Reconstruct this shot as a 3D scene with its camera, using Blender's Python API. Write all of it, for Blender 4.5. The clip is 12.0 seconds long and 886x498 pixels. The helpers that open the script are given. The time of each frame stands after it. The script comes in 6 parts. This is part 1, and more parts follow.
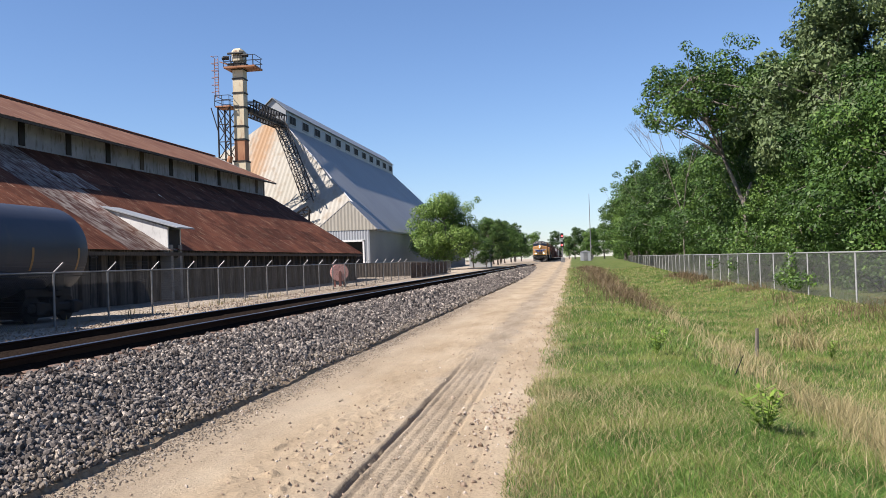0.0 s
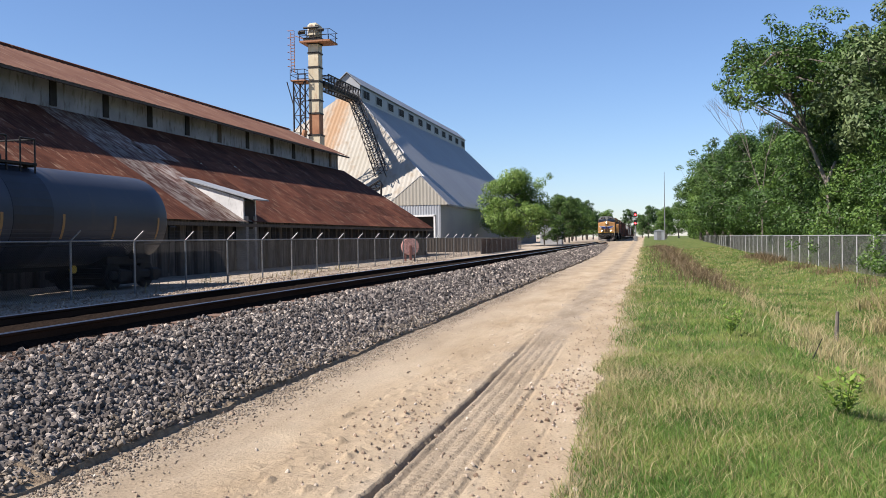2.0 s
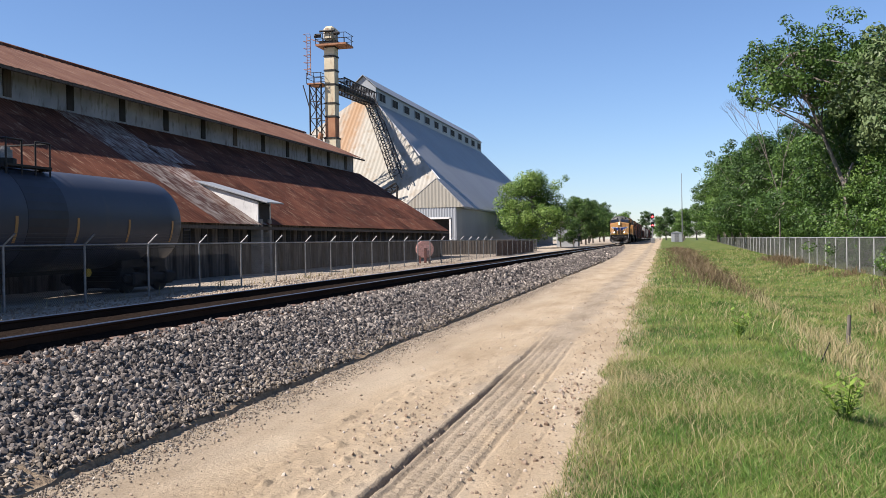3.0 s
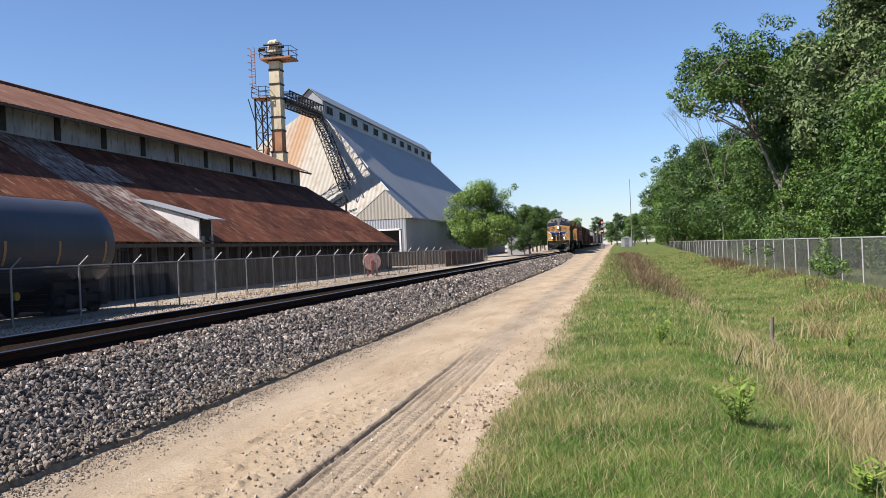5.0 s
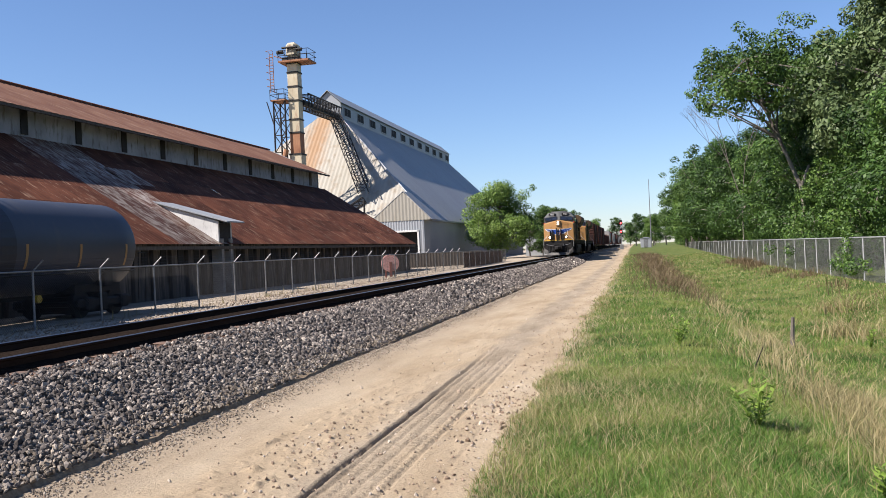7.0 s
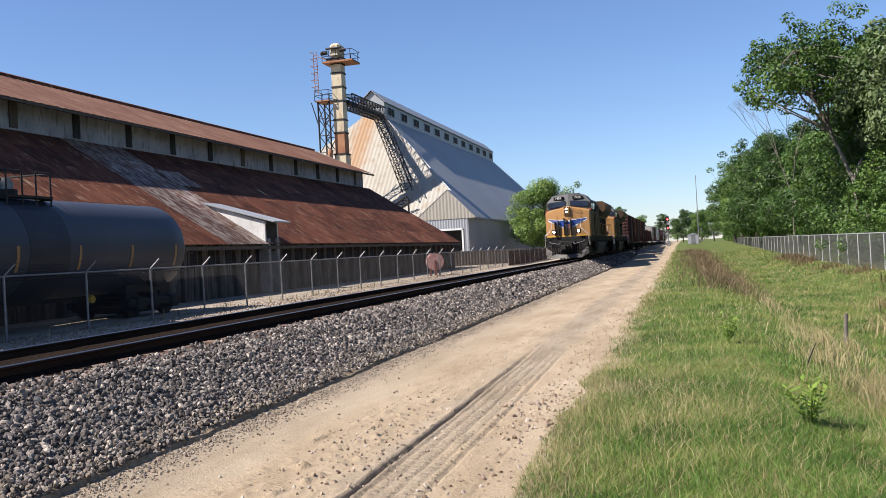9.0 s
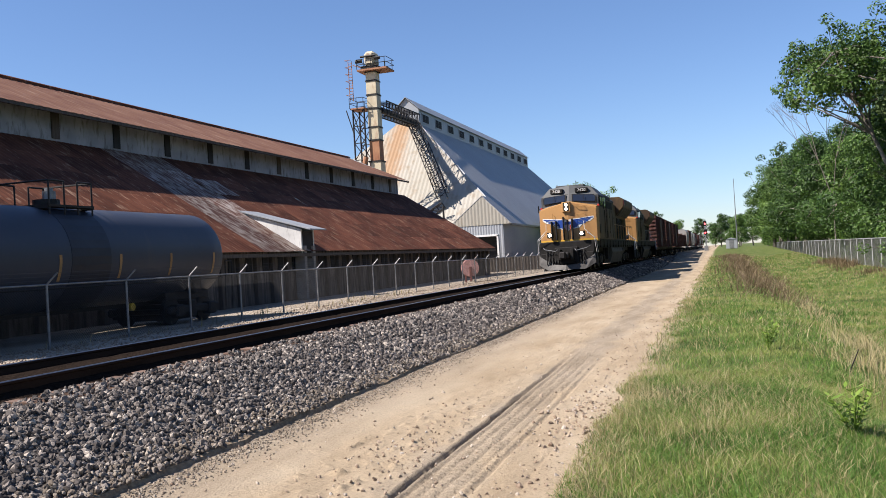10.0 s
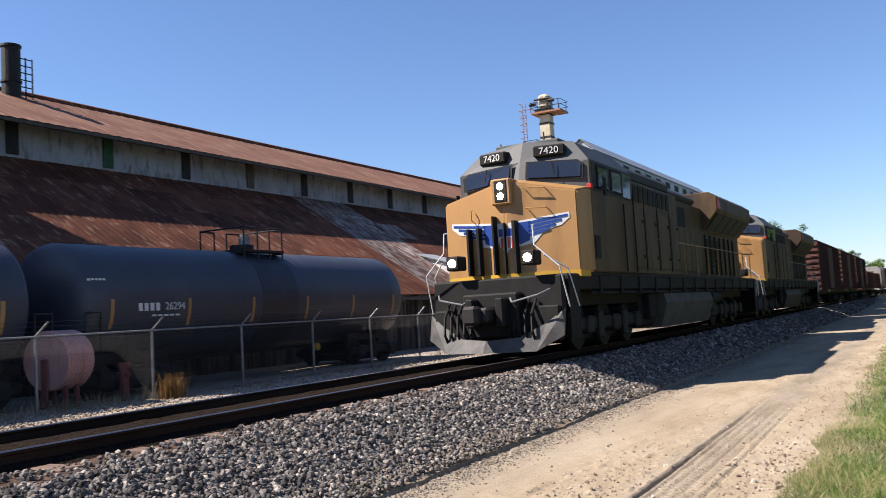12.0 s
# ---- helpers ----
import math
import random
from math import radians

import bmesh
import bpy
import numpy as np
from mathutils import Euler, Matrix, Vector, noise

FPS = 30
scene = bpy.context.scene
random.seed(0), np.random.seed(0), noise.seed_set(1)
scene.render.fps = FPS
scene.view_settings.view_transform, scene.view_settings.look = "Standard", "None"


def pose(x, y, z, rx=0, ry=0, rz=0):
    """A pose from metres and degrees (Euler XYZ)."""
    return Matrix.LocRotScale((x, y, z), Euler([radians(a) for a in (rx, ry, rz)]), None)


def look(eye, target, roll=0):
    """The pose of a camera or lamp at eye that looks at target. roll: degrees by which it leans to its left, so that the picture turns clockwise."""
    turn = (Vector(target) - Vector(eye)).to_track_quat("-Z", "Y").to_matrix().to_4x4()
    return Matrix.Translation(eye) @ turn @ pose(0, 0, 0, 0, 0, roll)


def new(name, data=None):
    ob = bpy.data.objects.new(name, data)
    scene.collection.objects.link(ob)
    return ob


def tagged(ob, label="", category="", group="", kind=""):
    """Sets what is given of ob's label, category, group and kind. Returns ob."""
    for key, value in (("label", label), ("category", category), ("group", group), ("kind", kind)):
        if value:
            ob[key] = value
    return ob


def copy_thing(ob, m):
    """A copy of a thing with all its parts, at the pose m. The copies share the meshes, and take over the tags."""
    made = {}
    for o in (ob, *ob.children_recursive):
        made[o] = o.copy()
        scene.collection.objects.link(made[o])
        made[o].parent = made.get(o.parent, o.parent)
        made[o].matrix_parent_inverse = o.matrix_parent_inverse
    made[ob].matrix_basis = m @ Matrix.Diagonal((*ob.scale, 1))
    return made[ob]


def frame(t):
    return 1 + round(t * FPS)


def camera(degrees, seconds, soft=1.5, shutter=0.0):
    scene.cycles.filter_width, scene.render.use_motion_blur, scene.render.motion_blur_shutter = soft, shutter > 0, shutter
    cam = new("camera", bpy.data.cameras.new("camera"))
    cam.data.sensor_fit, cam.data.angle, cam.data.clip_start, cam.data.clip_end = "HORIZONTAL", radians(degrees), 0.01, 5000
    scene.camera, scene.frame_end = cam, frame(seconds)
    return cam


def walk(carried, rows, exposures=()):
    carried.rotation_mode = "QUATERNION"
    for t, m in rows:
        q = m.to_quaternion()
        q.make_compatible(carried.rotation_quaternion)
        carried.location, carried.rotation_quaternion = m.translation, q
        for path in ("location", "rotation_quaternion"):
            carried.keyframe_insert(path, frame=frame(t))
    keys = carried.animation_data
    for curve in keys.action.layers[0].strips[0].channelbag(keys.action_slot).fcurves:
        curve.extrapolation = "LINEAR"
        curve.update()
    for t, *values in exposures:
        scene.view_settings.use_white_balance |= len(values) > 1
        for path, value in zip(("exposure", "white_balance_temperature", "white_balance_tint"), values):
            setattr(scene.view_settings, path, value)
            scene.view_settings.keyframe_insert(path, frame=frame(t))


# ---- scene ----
cam = camera(53.66, 12.0, soft=0.85, shutter=0.12)


def held(x, y, z, yaw, pitch, roll):
    """Pose of a hand-held camera from its place, heading, tilt and lean."""
    a, b = radians(yaw), radians(pitch)
    way = Vector((-math.sin(a) * math.cos(b), math.cos(a) * math.cos(b), math.sin(b)))
    eye = Vector((x, y, z))
    return look(eye, eye + way * 10, -roll)


PATH = [
    (0, -0.691, -0.124, 1.716, 8.35, 0.8, 1.89),
    (0.5, -0.758, -0.148, 1.764, 8.59, 0.63, 1.67),
    (1, -0.804, -0.194, 1.758, 8.96, 0.55, 1.67),
    (1.5, -0.715, -0.109, 1.687, 10.39, 0.02, 1.86),
    (2, -0.692, -0.079, 1.683, 13.0, -0.66, 0.82),
    (2.5, -0.633, -0.065, 1.706, 13.76, -0.9, 0.74),
    (3, -0.525, -0.075, 1.702, 14.12, -0.5, 0.9),
    (3.5, -0.341, -0.036, 1.712, 12.99, -0.12, 0.18),
    (3.7, -0.275, -0.03, 1.72, 12.27, -0.1, 0.25),
    (5.3, 0.0, 0.003, 1.753, 11.3, 0.12, 2.7),
    (5.5, 0.003, 0.004, 1.753, 11.52, 0.18, 2.7),
    (6, -0.001, 0.003, 1.753, 11.87, 0.31, 2.48),
    (6.5, -0.002, 0.007, 1.749, 12.2, 0.31, 2.64),
    (7, 0.002, -0.003, 1.753, 12.36, 0.22, 2.67),
    (8.8, -0.001, -0.004, 1.745, 14.66, 0.2, 3.08),
    (9, -0.002, -0.006, 1.743, 15.27, 0.26, 3.13),
    (9.5, 0.003, -0.006, 1.745, 16.54, 0.5, 3.34),
    (10, -0.0, -0.0, 1.748, 17.54, 0.8, 3.45),
    (10.5, 0.003, -0.0, 1.745, 18.18, 1.43, 3.62),
    (11, -0.002, 0.003, 1.753, 19.34, 2.22, 3.46),
    (11.5, 0.001, 0.002, 1.751, 22.19, 3.05, 3.26),
    (11.8, -0.002, 0, 1.754, 25.35, 3.62, 3.27),
    (11.9, -0.003, -0.002, 1.755, 26.92, 3.9, 3.27),
    (12, -0.004, -0.003, 1.756, 28.77, 4.2, 3.27),
]
walk(cam, [(r[0], held(*r[1:])) for r in PATH], [(0, 1.22, 5980, 17), (10.5, 1.24, 5980, 17), (12, 1.36, 5980, 17)])

# ---- light ----
SUN_EL, SUN_AZ = radians(46.6), (0.827, 0.562)
world = bpy.data.worlds.new("world")
scene.world = world
world.use_nodes = True
wn = world.node_tree.nodes
sky = wn.new("ShaderNodeTexSky")
sky.sky_type = "NISHITA"
sky.sun_disc = False
sky.sun_elevation = SUN_EL
sky.sun_rotation = math.atan2(-SUN_AZ[0], -SUN_AZ[1])
sky.air_density, sky.dust_density, sky.ozone_density = 1.0, 0.15, 5.0
wn["Background"].inputs[1].default_value = 0.058
world.node_tree.links.new(sky.outputs[0], wn["Background"].inputs[0])
sun = new("sun", bpy.data.lights.new("sun", "SUN"))
sun.data.energy, sun.data.angle, sun.data.color = 5.0, radians(0.53), (1.0, 0.9, 0.74)
sun.matrix_world = look((-SUN_AZ[0] * 60, -SUN_AZ[1] * 60, 60 * math.tan(SUN_EL)), (0, 0, 0))

# ---- materials ----
MATS = {}


def nodes_of(name):
    m = bpy.data.materials.new(name)
    m.use_nodes = True
    nt = m.node_tree
    MATS[name] = m
    return m, nt, nt.nodes, nt.links, nt.nodes["Principled BSDF"]


def ramp(n, stops):
    r = n.new("ShaderNodeValToRGB")
    e = r.color_ramp.elements
    while len(e) < len(stops):
        e.new(0.5)
    for k, (p, c) in enumerate(stops):
        e[k].position, e[k].color = p, (*c, 1) if len(c) == 3 else c
    return r


def noise_tex(n, l, scale, detail=4, rough=0.55, coord=None, stretch=None):
    tex = n.new("ShaderNodeTexNoise")
    tex.inputs["Scale"].default_value, tex.inputs["Detail"].default_value, tex.inputs["Roughness"].default_value = scale, detail, rough
    if coord is None:
        coord = n.new("ShaderNodeTexCoord").outputs["Object"]
    if stretch:
        mp = n.new("ShaderNodeMapping")
        mp.inputs["Scale"].default_value = stretch
        l.new(coord, mp.inputs[0])
        coord = mp.outputs[0]
    l.new(coord, tex.inputs["Vector"])
    return tex


def mat(name, dark, light, scale=3.0, rough=0.7, metal=0.0, bump=0.2, fine=40.0, mid=0.5, spread=0.25, stretch=None, spec=0.4, rand=0.0, bump_dist=0.02):
    """A weathered surface: two tones mixed by coarse and fine noise, with relief."""
    m, nt, n, l, b = nodes_of(name)
    a = noise_tex(n, l, scale, 6, 0.6, stretch=stretch)
    f = noise_tex(n, l, fine, 3, 0.6)
    mixn = n.new("ShaderNodeMath")
    mixn.operation = "MULTIPLY_ADD"
    l.new(f.outputs[0], mixn.inputs[0])
    mixn.inputs[1].default_value = 0.35
    l.new(a.outputs[0], mixn.inputs[2])
    val = mixn.outputs[0]
    if rand:
        oi = n.new("ShaderNodeObjectInfo")
        ad = n.new("ShaderNodeMath")
        ad.operation = "MULTIPLY_ADD"
        l.new(oi.outputs["Random"], ad.inputs[0])
        ad.inputs[1].default_value = rand
        l.new(val, ad.inputs[2])
        val = ad.outputs[0]
    r = ramp(n, [(max(0, mid + 0.17 - spread), dark), (min(1, mid + 0.17 + spread), light)])
    l.new(val, r.inputs[0])
    l.new(r.outputs[0], b.inputs["Base Color"])
    b.inputs["Roughness"].default_value, b.inputs["Metallic"].default_value = rough, metal
    b.inputs["Specular IOR Level"].default_value = spec
    if bump:
        bp = n.new("ShaderNodeBump")
        bp.inputs["Strength"].default_value, bp.inputs["Distance"].default_value = bump, bump_dist
        l.new(f.outputs[0], bp.inputs["Height"])
        l.new(bp.outputs[0], b.inputs["Normal"])
    return m


def streak_mat(name, base, worn, stain, scale=1.0, rough=0.6, metal=0.0, axis=(6, 6, 0.35), amount=0.5, spec=0.4, vary=0.0):
    """Painted or galvanised sheet with vertical streaks and patches of a third tone."""
    m, nt, n, l, b = nodes_of(name)
    co = n.new("ShaderNodeVectorMath")
    co.operation = "MULTIPLY_ADD"
    l.new(n.new("ShaderNodeObjectInfo").outputs["Random"], co.inputs[0])
    co.inputs[1].default_value = (31, 57, 43)
    l.new(n.new("ShaderNodeTexCoord").outputs["Object"], co.inputs[2])
    a = noise_tex(n, l, scale, 5, 0.6, co.outputs[0])
    s = noise_tex(n, l, scale * 2, 4, 0.6, co.outputs[0], axis)
    m1 = n.new("ShaderNodeMixRGB")
    r1 = ramp(n, [(0.35, (0, 0, 0)), (0.65, (1, 1, 1))])
    l.new(a.outputs[0], r1.inputs[0])
    l.new(r1.outputs[0], m1.inputs[0])
    m1.inputs[1].default_value, m1.inputs[2].default_value = (*base, 1), (*worn, 1)
    m2 = n.new("ShaderNodeMixRGB")
    r2 = ramp(n, [(1 - amount - 0.08, (0, 0, 0)), (1 - amount + 0.1, (1, 1, 1))])
    l.new(s.outputs[0], r2.inputs[0])
    l.new(r2.outputs[0], m2.inputs[0])
    l.new(m1.outputs[0], m2.inputs[1])
    m2.inputs[2].default_value = (*stain, 1)
    out = m2.outputs[0]
    if vary:
        hs = n.new("ShaderNodeHueSaturation")
        mr = n.new("ShaderNodeMapRange")
        mr.inputs[3].default_value, mr.inputs[4].default_value = 1 - vary, 1 + vary
        l.new(n.new("ShaderNodeObjectInfo").outputs["Random"], mr.inputs[0])
        l.new(mr.outputs[0], hs.inputs["Value"])
        l.new(out, hs.inputs["Color"])
        out = hs.outputs[0]
    l.new(out, b.inputs["Base Color"])
    b.inputs["Roughness"].default_value, b.inputs["Metallic"].default_value = rough, metal
    b.inputs["Specular IOR Level"].default_value = spec
    bp = n.new("ShaderNodeBump")
    bp.inputs["Strength"].default_value, bp.inputs["Distance"].default_value = 0.15, 0.01
    l.new(s.outputs[0], bp.inputs["Height"])
    l.new(bp.outputs[0], b.inputs["Normal"])
    return m


def glow(name, color, strength):
    m, nt, n, l, b = nodes_of(name)
    b.inputs["Base Color"].default_value = (*color, 1)
    b.inputs["Emission Color"].default_value, b.inputs["Emission Strength"].default_value = (*color, 1), strength
    return m


def leaf_mat(name, dark, light, yellow, patch=1.0, coarse=0.35, own=0.0):
    m, nt, n, l, b = nodes_of(name)
    g = n.new("ShaderNodeNewGeometry")
    a = noise_tex(n, l, coarse, 3, 0.5)
    pt = n.new("ShaderNodeMath")
    pt.operation = "MULTIPLY_ADD"
    l.new(a.outputs[0], pt.inputs[0])
    pt.inputs[1].default_value, pt.inputs[2].default_value = patch, 0.5 - 0.5 * patch
    base = pt.outputs[0]
    if own:
        tw = n.new("ShaderNodeMath")
        tw.operation = "MULTIPLY_ADD"
        l.new(n.new("ShaderNodeObjectInfo").outputs["Random"], tw.inputs[0])
        tw.inputs[1].default_value = own
        l.new(base, tw.inputs[2])
        sh = n.new("ShaderNodeMath")
        sh.operation = "SUBTRACT"
        l.new(tw.outputs[0], sh.inputs[0])
        sh.inputs[1].default_value = own * 0.5
        base = sh.outputs[0]
    ad = n.new("ShaderNodeMath")
    ad.operation = "MULTIPLY_ADD"
    l.new(g.outputs["Random Per Island"], ad.inputs[0])
    ad.inputs[1].default_value = 0.5
    l.new(base, ad.inputs[2])
    r = ramp(n, [(0.3, dark), (0.75, light), (1.0, yellow)])
    l.new(ad.outputs[0], r.inputs[0])
    l.new(r.outputs[0], b.inputs["Base Color"])
    b.inputs["Roughness"].default_value = 0.55
    b.inputs["Specular IOR Level"].default_value = 0.3
    tr = n.new("ShaderNodeBsdfTranslucent")
    l.new(r.outputs[0], tr.inputs[0])
    mx = n.new("ShaderNodeMixShader")
    mx.inputs[0].default_value = 0.28
    l.new(b.outputs[0], mx.inputs[1])
    l.new(tr.outputs[0], mx.inputs[2])
    l.new(mx.outputs[0], n["Material Output"].inputs[0])
    return m


STEEL_DARK = mat("dark_steel", (0.0056, 0.0052, 0.0049), (0.021, 0.0182, 0.0161), 4, 0.65, 0.2)
RAIL_SIDE = mat("rusted_rail", (0.0168, 0.0098, 0.007), (0.0455, 0.0266, 0.0182), 3, 0.95, 0.0, spec=0.05, stretch=(1, 0.2, 1))
RAIL_TOP = mat("polished_rail", (0.294, 0.287, 0.28), (0.434, 0.427, 0.42), 3, 0.28, 1.0, 0.05)
TIE = mat("creosoted_tie", (0.042, 0.0245, 0.0175), (0.14, 0.0875, 0.063), 2, 0.9, stretch=(0.4, 4, 4), rand=0.25)
GALV = mat("galvanised_steel", (0.12, 0.124, 0.128), (0.24, 0.245, 0.25), 6, 0.5, 0.5)
FIELD_WIRE = mat("dull_galvanised_wire", (0.14, 0.143, 0.146), (0.25, 0.25, 0.25), 6, 0.6, 0.3, 0)
GALV_PALE = mat("pale_galvanised_pipe", (0.26, 0.265, 0.27), (0.4, 0.4, 0.4), 6, 0.5, 0.4, 0.1)
WIRE = mat("weathered_wire", (0.028, 0.0266, 0.0252), (0.07, 0.0665, 0.063), 6, 0.7, 0.2, 0)
CONCRETE = mat("concrete", (0.14, 0.133, 0.119), (0.266, 0.252, 0.231), 2, 0.9)
# near-black colour that holds the shade inside openings
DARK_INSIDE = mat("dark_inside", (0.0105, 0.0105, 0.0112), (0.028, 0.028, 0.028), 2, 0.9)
RUST_ROOF = streak_mat("rusted_roof_sheet", (0.06, 0.022, 0.013), (0.12, 0.046, 0.026), (0.24, 0.15, 0.1), 0.7, 0.85, 0.0, (1.0, 3.2, 1.0), 0.36, 0.1, 0.32)
RUST_PLAIN = streak_mat("smooth_rusted_roof_sheet", (0.12, 0.056, 0.035), (0.175, 0.092, 0.058), (0.24, 0.15, 0.1), 0.5, 0.75, 0.0, (0.6, 3, 0.6), 0.38, 0.15)
BRIGHT_SHEET = streak_mat("bright_roof_sheet", (0.2, 0.155, 0.122), (0.33, 0.29, 0.25), (0.09, 0.04, 0.025), 0.8, 0.65, 0.05, (1.0, 2.6, 1.0), 0.53, 0.2, 0.28)
SHED_WHITE = streak_mat("peeling_white_board", (0.2, 0.21, 0.228), (0.31, 0.322, 0.342), (0.1, 0.096, 0.094), 0.6, 0.85, 0, (3.0, 3.0, 0.9), 0.4)
SHED_WALL = streak_mat("stained_concrete_wall", (0.098, 0.084, 0.07), (0.154, 0.1365, 0.1155), (0.042, 0.0364, 0.0308), 0.7, 0.9, 0, (4, 4, 0.5), 0.5)
SLAT_BROWN = mat("brown_slat", (0.06, 0.038, 0.026), (0.13, 0.085, 0.06), 2, 0.85, rand=0.2)
WHITEWASH = streak_mat("flaking_whitewash", (0.42, 0.42, 0.41), (0.52, 0.52, 0.5), (0.26, 0.25, 0.235), 1.2, 0.85, 0, (4, 4, 0.8), 0.36)
GREEN_BOARD = mat("faded_green_board", (0.014, 0.049, 0.0245), (0.028, 0.091, 0.0455), 3, 0.8)
SHED_POST = mat("weathered_timber", (0.035, 0.0294, 0.0245), (0.105, 0.0875, 0.07), 3, 0.9, stretch=(5, 5, 0.4))
SILO_FRONT = streak_mat("cream_corrugated_sheet", (0.25, 0.235, 0.192), (0.285, 0.268, 0.228), (0.22, 0.186, 0.138), 0.15, 0.5, 0.0, (3, 3, 0.15), 0.4)


def add_rust_band(m, centre, half):
    """Rust washed down a sheet from a leaking joint, with ragged sides."""
    n, l = m.node_tree.nodes, m.node_tree.links
    b = n["Principled BSDF"]
    old = b.inputs["Base Color"].links[0].from_socket
    co = n.new("ShaderNodeTexCoord").outputs["Object"]
    sp = n.new("ShaderNodeSeparateXYZ")
    l.new(co, sp.inputs[0])
    rag = noise_tex(n, l, 0.9, 5, 0.6, co, (2.5, 1, 0.25))
    off = n.new("ShaderNodeMath")
    off.operation = "MULTIPLY_ADD"
    l.new(rag.outputs[0], off.inputs[0])
    off.inputs[1].default_value = 3.2
    l.new(sp.outputs[0], off.inputs[2])
    d = n.new("ShaderNodeMath")
    d.operation = "SUBTRACT"
    l.new(off.outputs[0], d.inputs[0])
    d.inputs[1].default_value = centre + 1.6
    ab = n.new("ShaderNodeMath")
    ab.operation = "ABSOLUTE"
    l.new(d.outputs[0], ab.inputs[0])
    mr = n.new("ShaderNodeMapRange")
    mr.inputs[1].default_value, mr.inputs[2].default_value, mr.inputs[3].default_value, mr.inputs[4].default_value = half * 0.3, half * 1.5, 0.8, 0.0
    l.new(ab.outputs[0], mr.inputs[0])
    mx = n.new("ShaderNodeMixRGB")
    l.new(mr.outputs[0], mx.inputs[0])
    l.new(old, mx.inputs[1])
    mx.inputs[2].default_value = (0.235, 0.125, 0.045, 1)
    l.new(mx.outputs[0], b.inputs["Base Color"])


add_rust_band(SILO_FRONT, -40.2, 1.5)
SILO_ROOF = streak_mat("grey_metal_roof", (0.21, 0.21, 0.21), (0.245, 0.245, 0.2415), (0.189, 0.189, 0.1876), 0.1, 0.5, 0.0, (0.3, 5, 0.3), 0.35)
SILO_WALL = streak_mat("pale_blue_grey_sheet", (0.231, 0.2485, 0.266), (0.273, 0.287, 0.301), (0.203, 0.2135, 0.2205), 0.2, 0.5, 0.1, (3, 3, 0.3), 0.35)
TOWER_SHEET = streak_mat("cream_rusty_steel", (0.37, 0.32, 0.215), (0.44, 0.39, 0.28), (0.19, 0.085, 0.042), 0.5, 0.6, 0.0, (2.5, 2.5, 0.5), 0.36, 0.4, 0.18)
RUST_SPOT = streak_mat("rust_run", (0.2, 0.082, 0.038), (0.27, 0.135, 0.068), (0.13, 0.05, 0.025), 0.6, 0.8, 0, (4, 4, 0.3), 0.4)
TANK_BLUE = streak_mat("dark_blue_tank_paint", (0.028, 0.032, 0.046), (0.038, 0.043, 0.058), (0.056, 0.053, 0.055), 0.3, 0.48, 0.0, (2, 2, 0.6), 0.35, 0.45)
SPILL_BLACK = mat("oily_black_stain", (0.014, 0.015, 0.021), (0.024, 0.026, 0.036), 2, 0.5, bump=0)
YELLOW = mat("yellow_reflector", (0.35, 0.21, 0.014), (0.455, 0.294, 0.028), 5, 0.5)
RED_TANK = streak_mat("faded_red_paint", (0.385, 0.196, 0.175), (0.434, 0.252, 0.231), (0.315, 0.14, 0.119), 1.5, 0.7, 0, (3, 3, 0.5), 0.4)
RED_DARK = mat("dark_red_paint", (0.112, 0.0315, 0.0245), (0.182, 0.063, 0.049), 3, 0.7)
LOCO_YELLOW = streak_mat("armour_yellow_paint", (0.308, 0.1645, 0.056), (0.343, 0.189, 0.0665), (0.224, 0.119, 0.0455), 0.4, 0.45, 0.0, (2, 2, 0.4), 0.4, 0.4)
LOCO_GREY = streak_mat("loco_grey_paint", (0.055, 0.058, 0.058), (0.08, 0.082, 0.082), (0.04, 0.04, 0.039), 0.5, 0.6, 0.0, (2, 2, 0.5), 0.35, 0.25)
LOCO_BLACK = mat("loco_black", (0.0042, 0.0042, 0.0042), (0.0154, 0.014, 0.0126), 3, 0.7, spec=0.2)
LOCO_BLUE = mat("wing_blue", (0.0105, 0.035, 0.182), (0.014, 0.049, 0.238), 2, 0.4, bump=0)
LOCO_RED = mat("signal_red_paint", (0.35, 0.021, 0.014), (0.42, 0.035, 0.021), 2, 0.4, bump=0)
LOCO_STRIPE = mat("bright_yellow_paint", (0.42, 0.238, 0.021), (0.476, 0.28, 0.035), 3, 0.4, bump=0)
# armour yellow darkened for grime and for the shade on these sides
SOOT_SHADE_YELLOW = streak_mat("soot_and_shade_yellow_paint", (0.0665, 0.0392, 0.0147), (0.091, 0.0532, 0.0196), (0.035, 0.021, 0.0105), 0.5, 0.6, 0.0, (1.6, 1.6, 0.5), 0.45, 0.3)
RUSTY_BED = mat("rust_dusted_ballast", (0.021, 0.014, 0.0098), (0.119, 0.0735, 0.049), 14, 0.95, 0, 0.8, 24, bump_dist=0.03, spec=0.1)
FUEL_TANK_GREY = mat("grimy_fuel_tank", (0.035, 0.0322, 0.0252), (0.098, 0.0875, 0.0665), 2, 0.8)
DARK_GREY = mat("dark_grey_paint", (0.0126, 0.0126, 0.0126), (0.042, 0.0406, 0.0378), 2, 0.75)
# ballast with the shade between the rails put into its colour
SHADE_BED = mat("shade_toned_ballast", (0.007, 0.0056, 0.0049), (0.0266, 0.0196, 0.0154), 18, 0.98, 0, 0.8, 24, bump_dist=0.04, spec=0.0)
WHITE = mat("white_paint", (0.504, 0.504, 0.49), (0.574, 0.574, 0.56), 3, 0.5, bump=0)
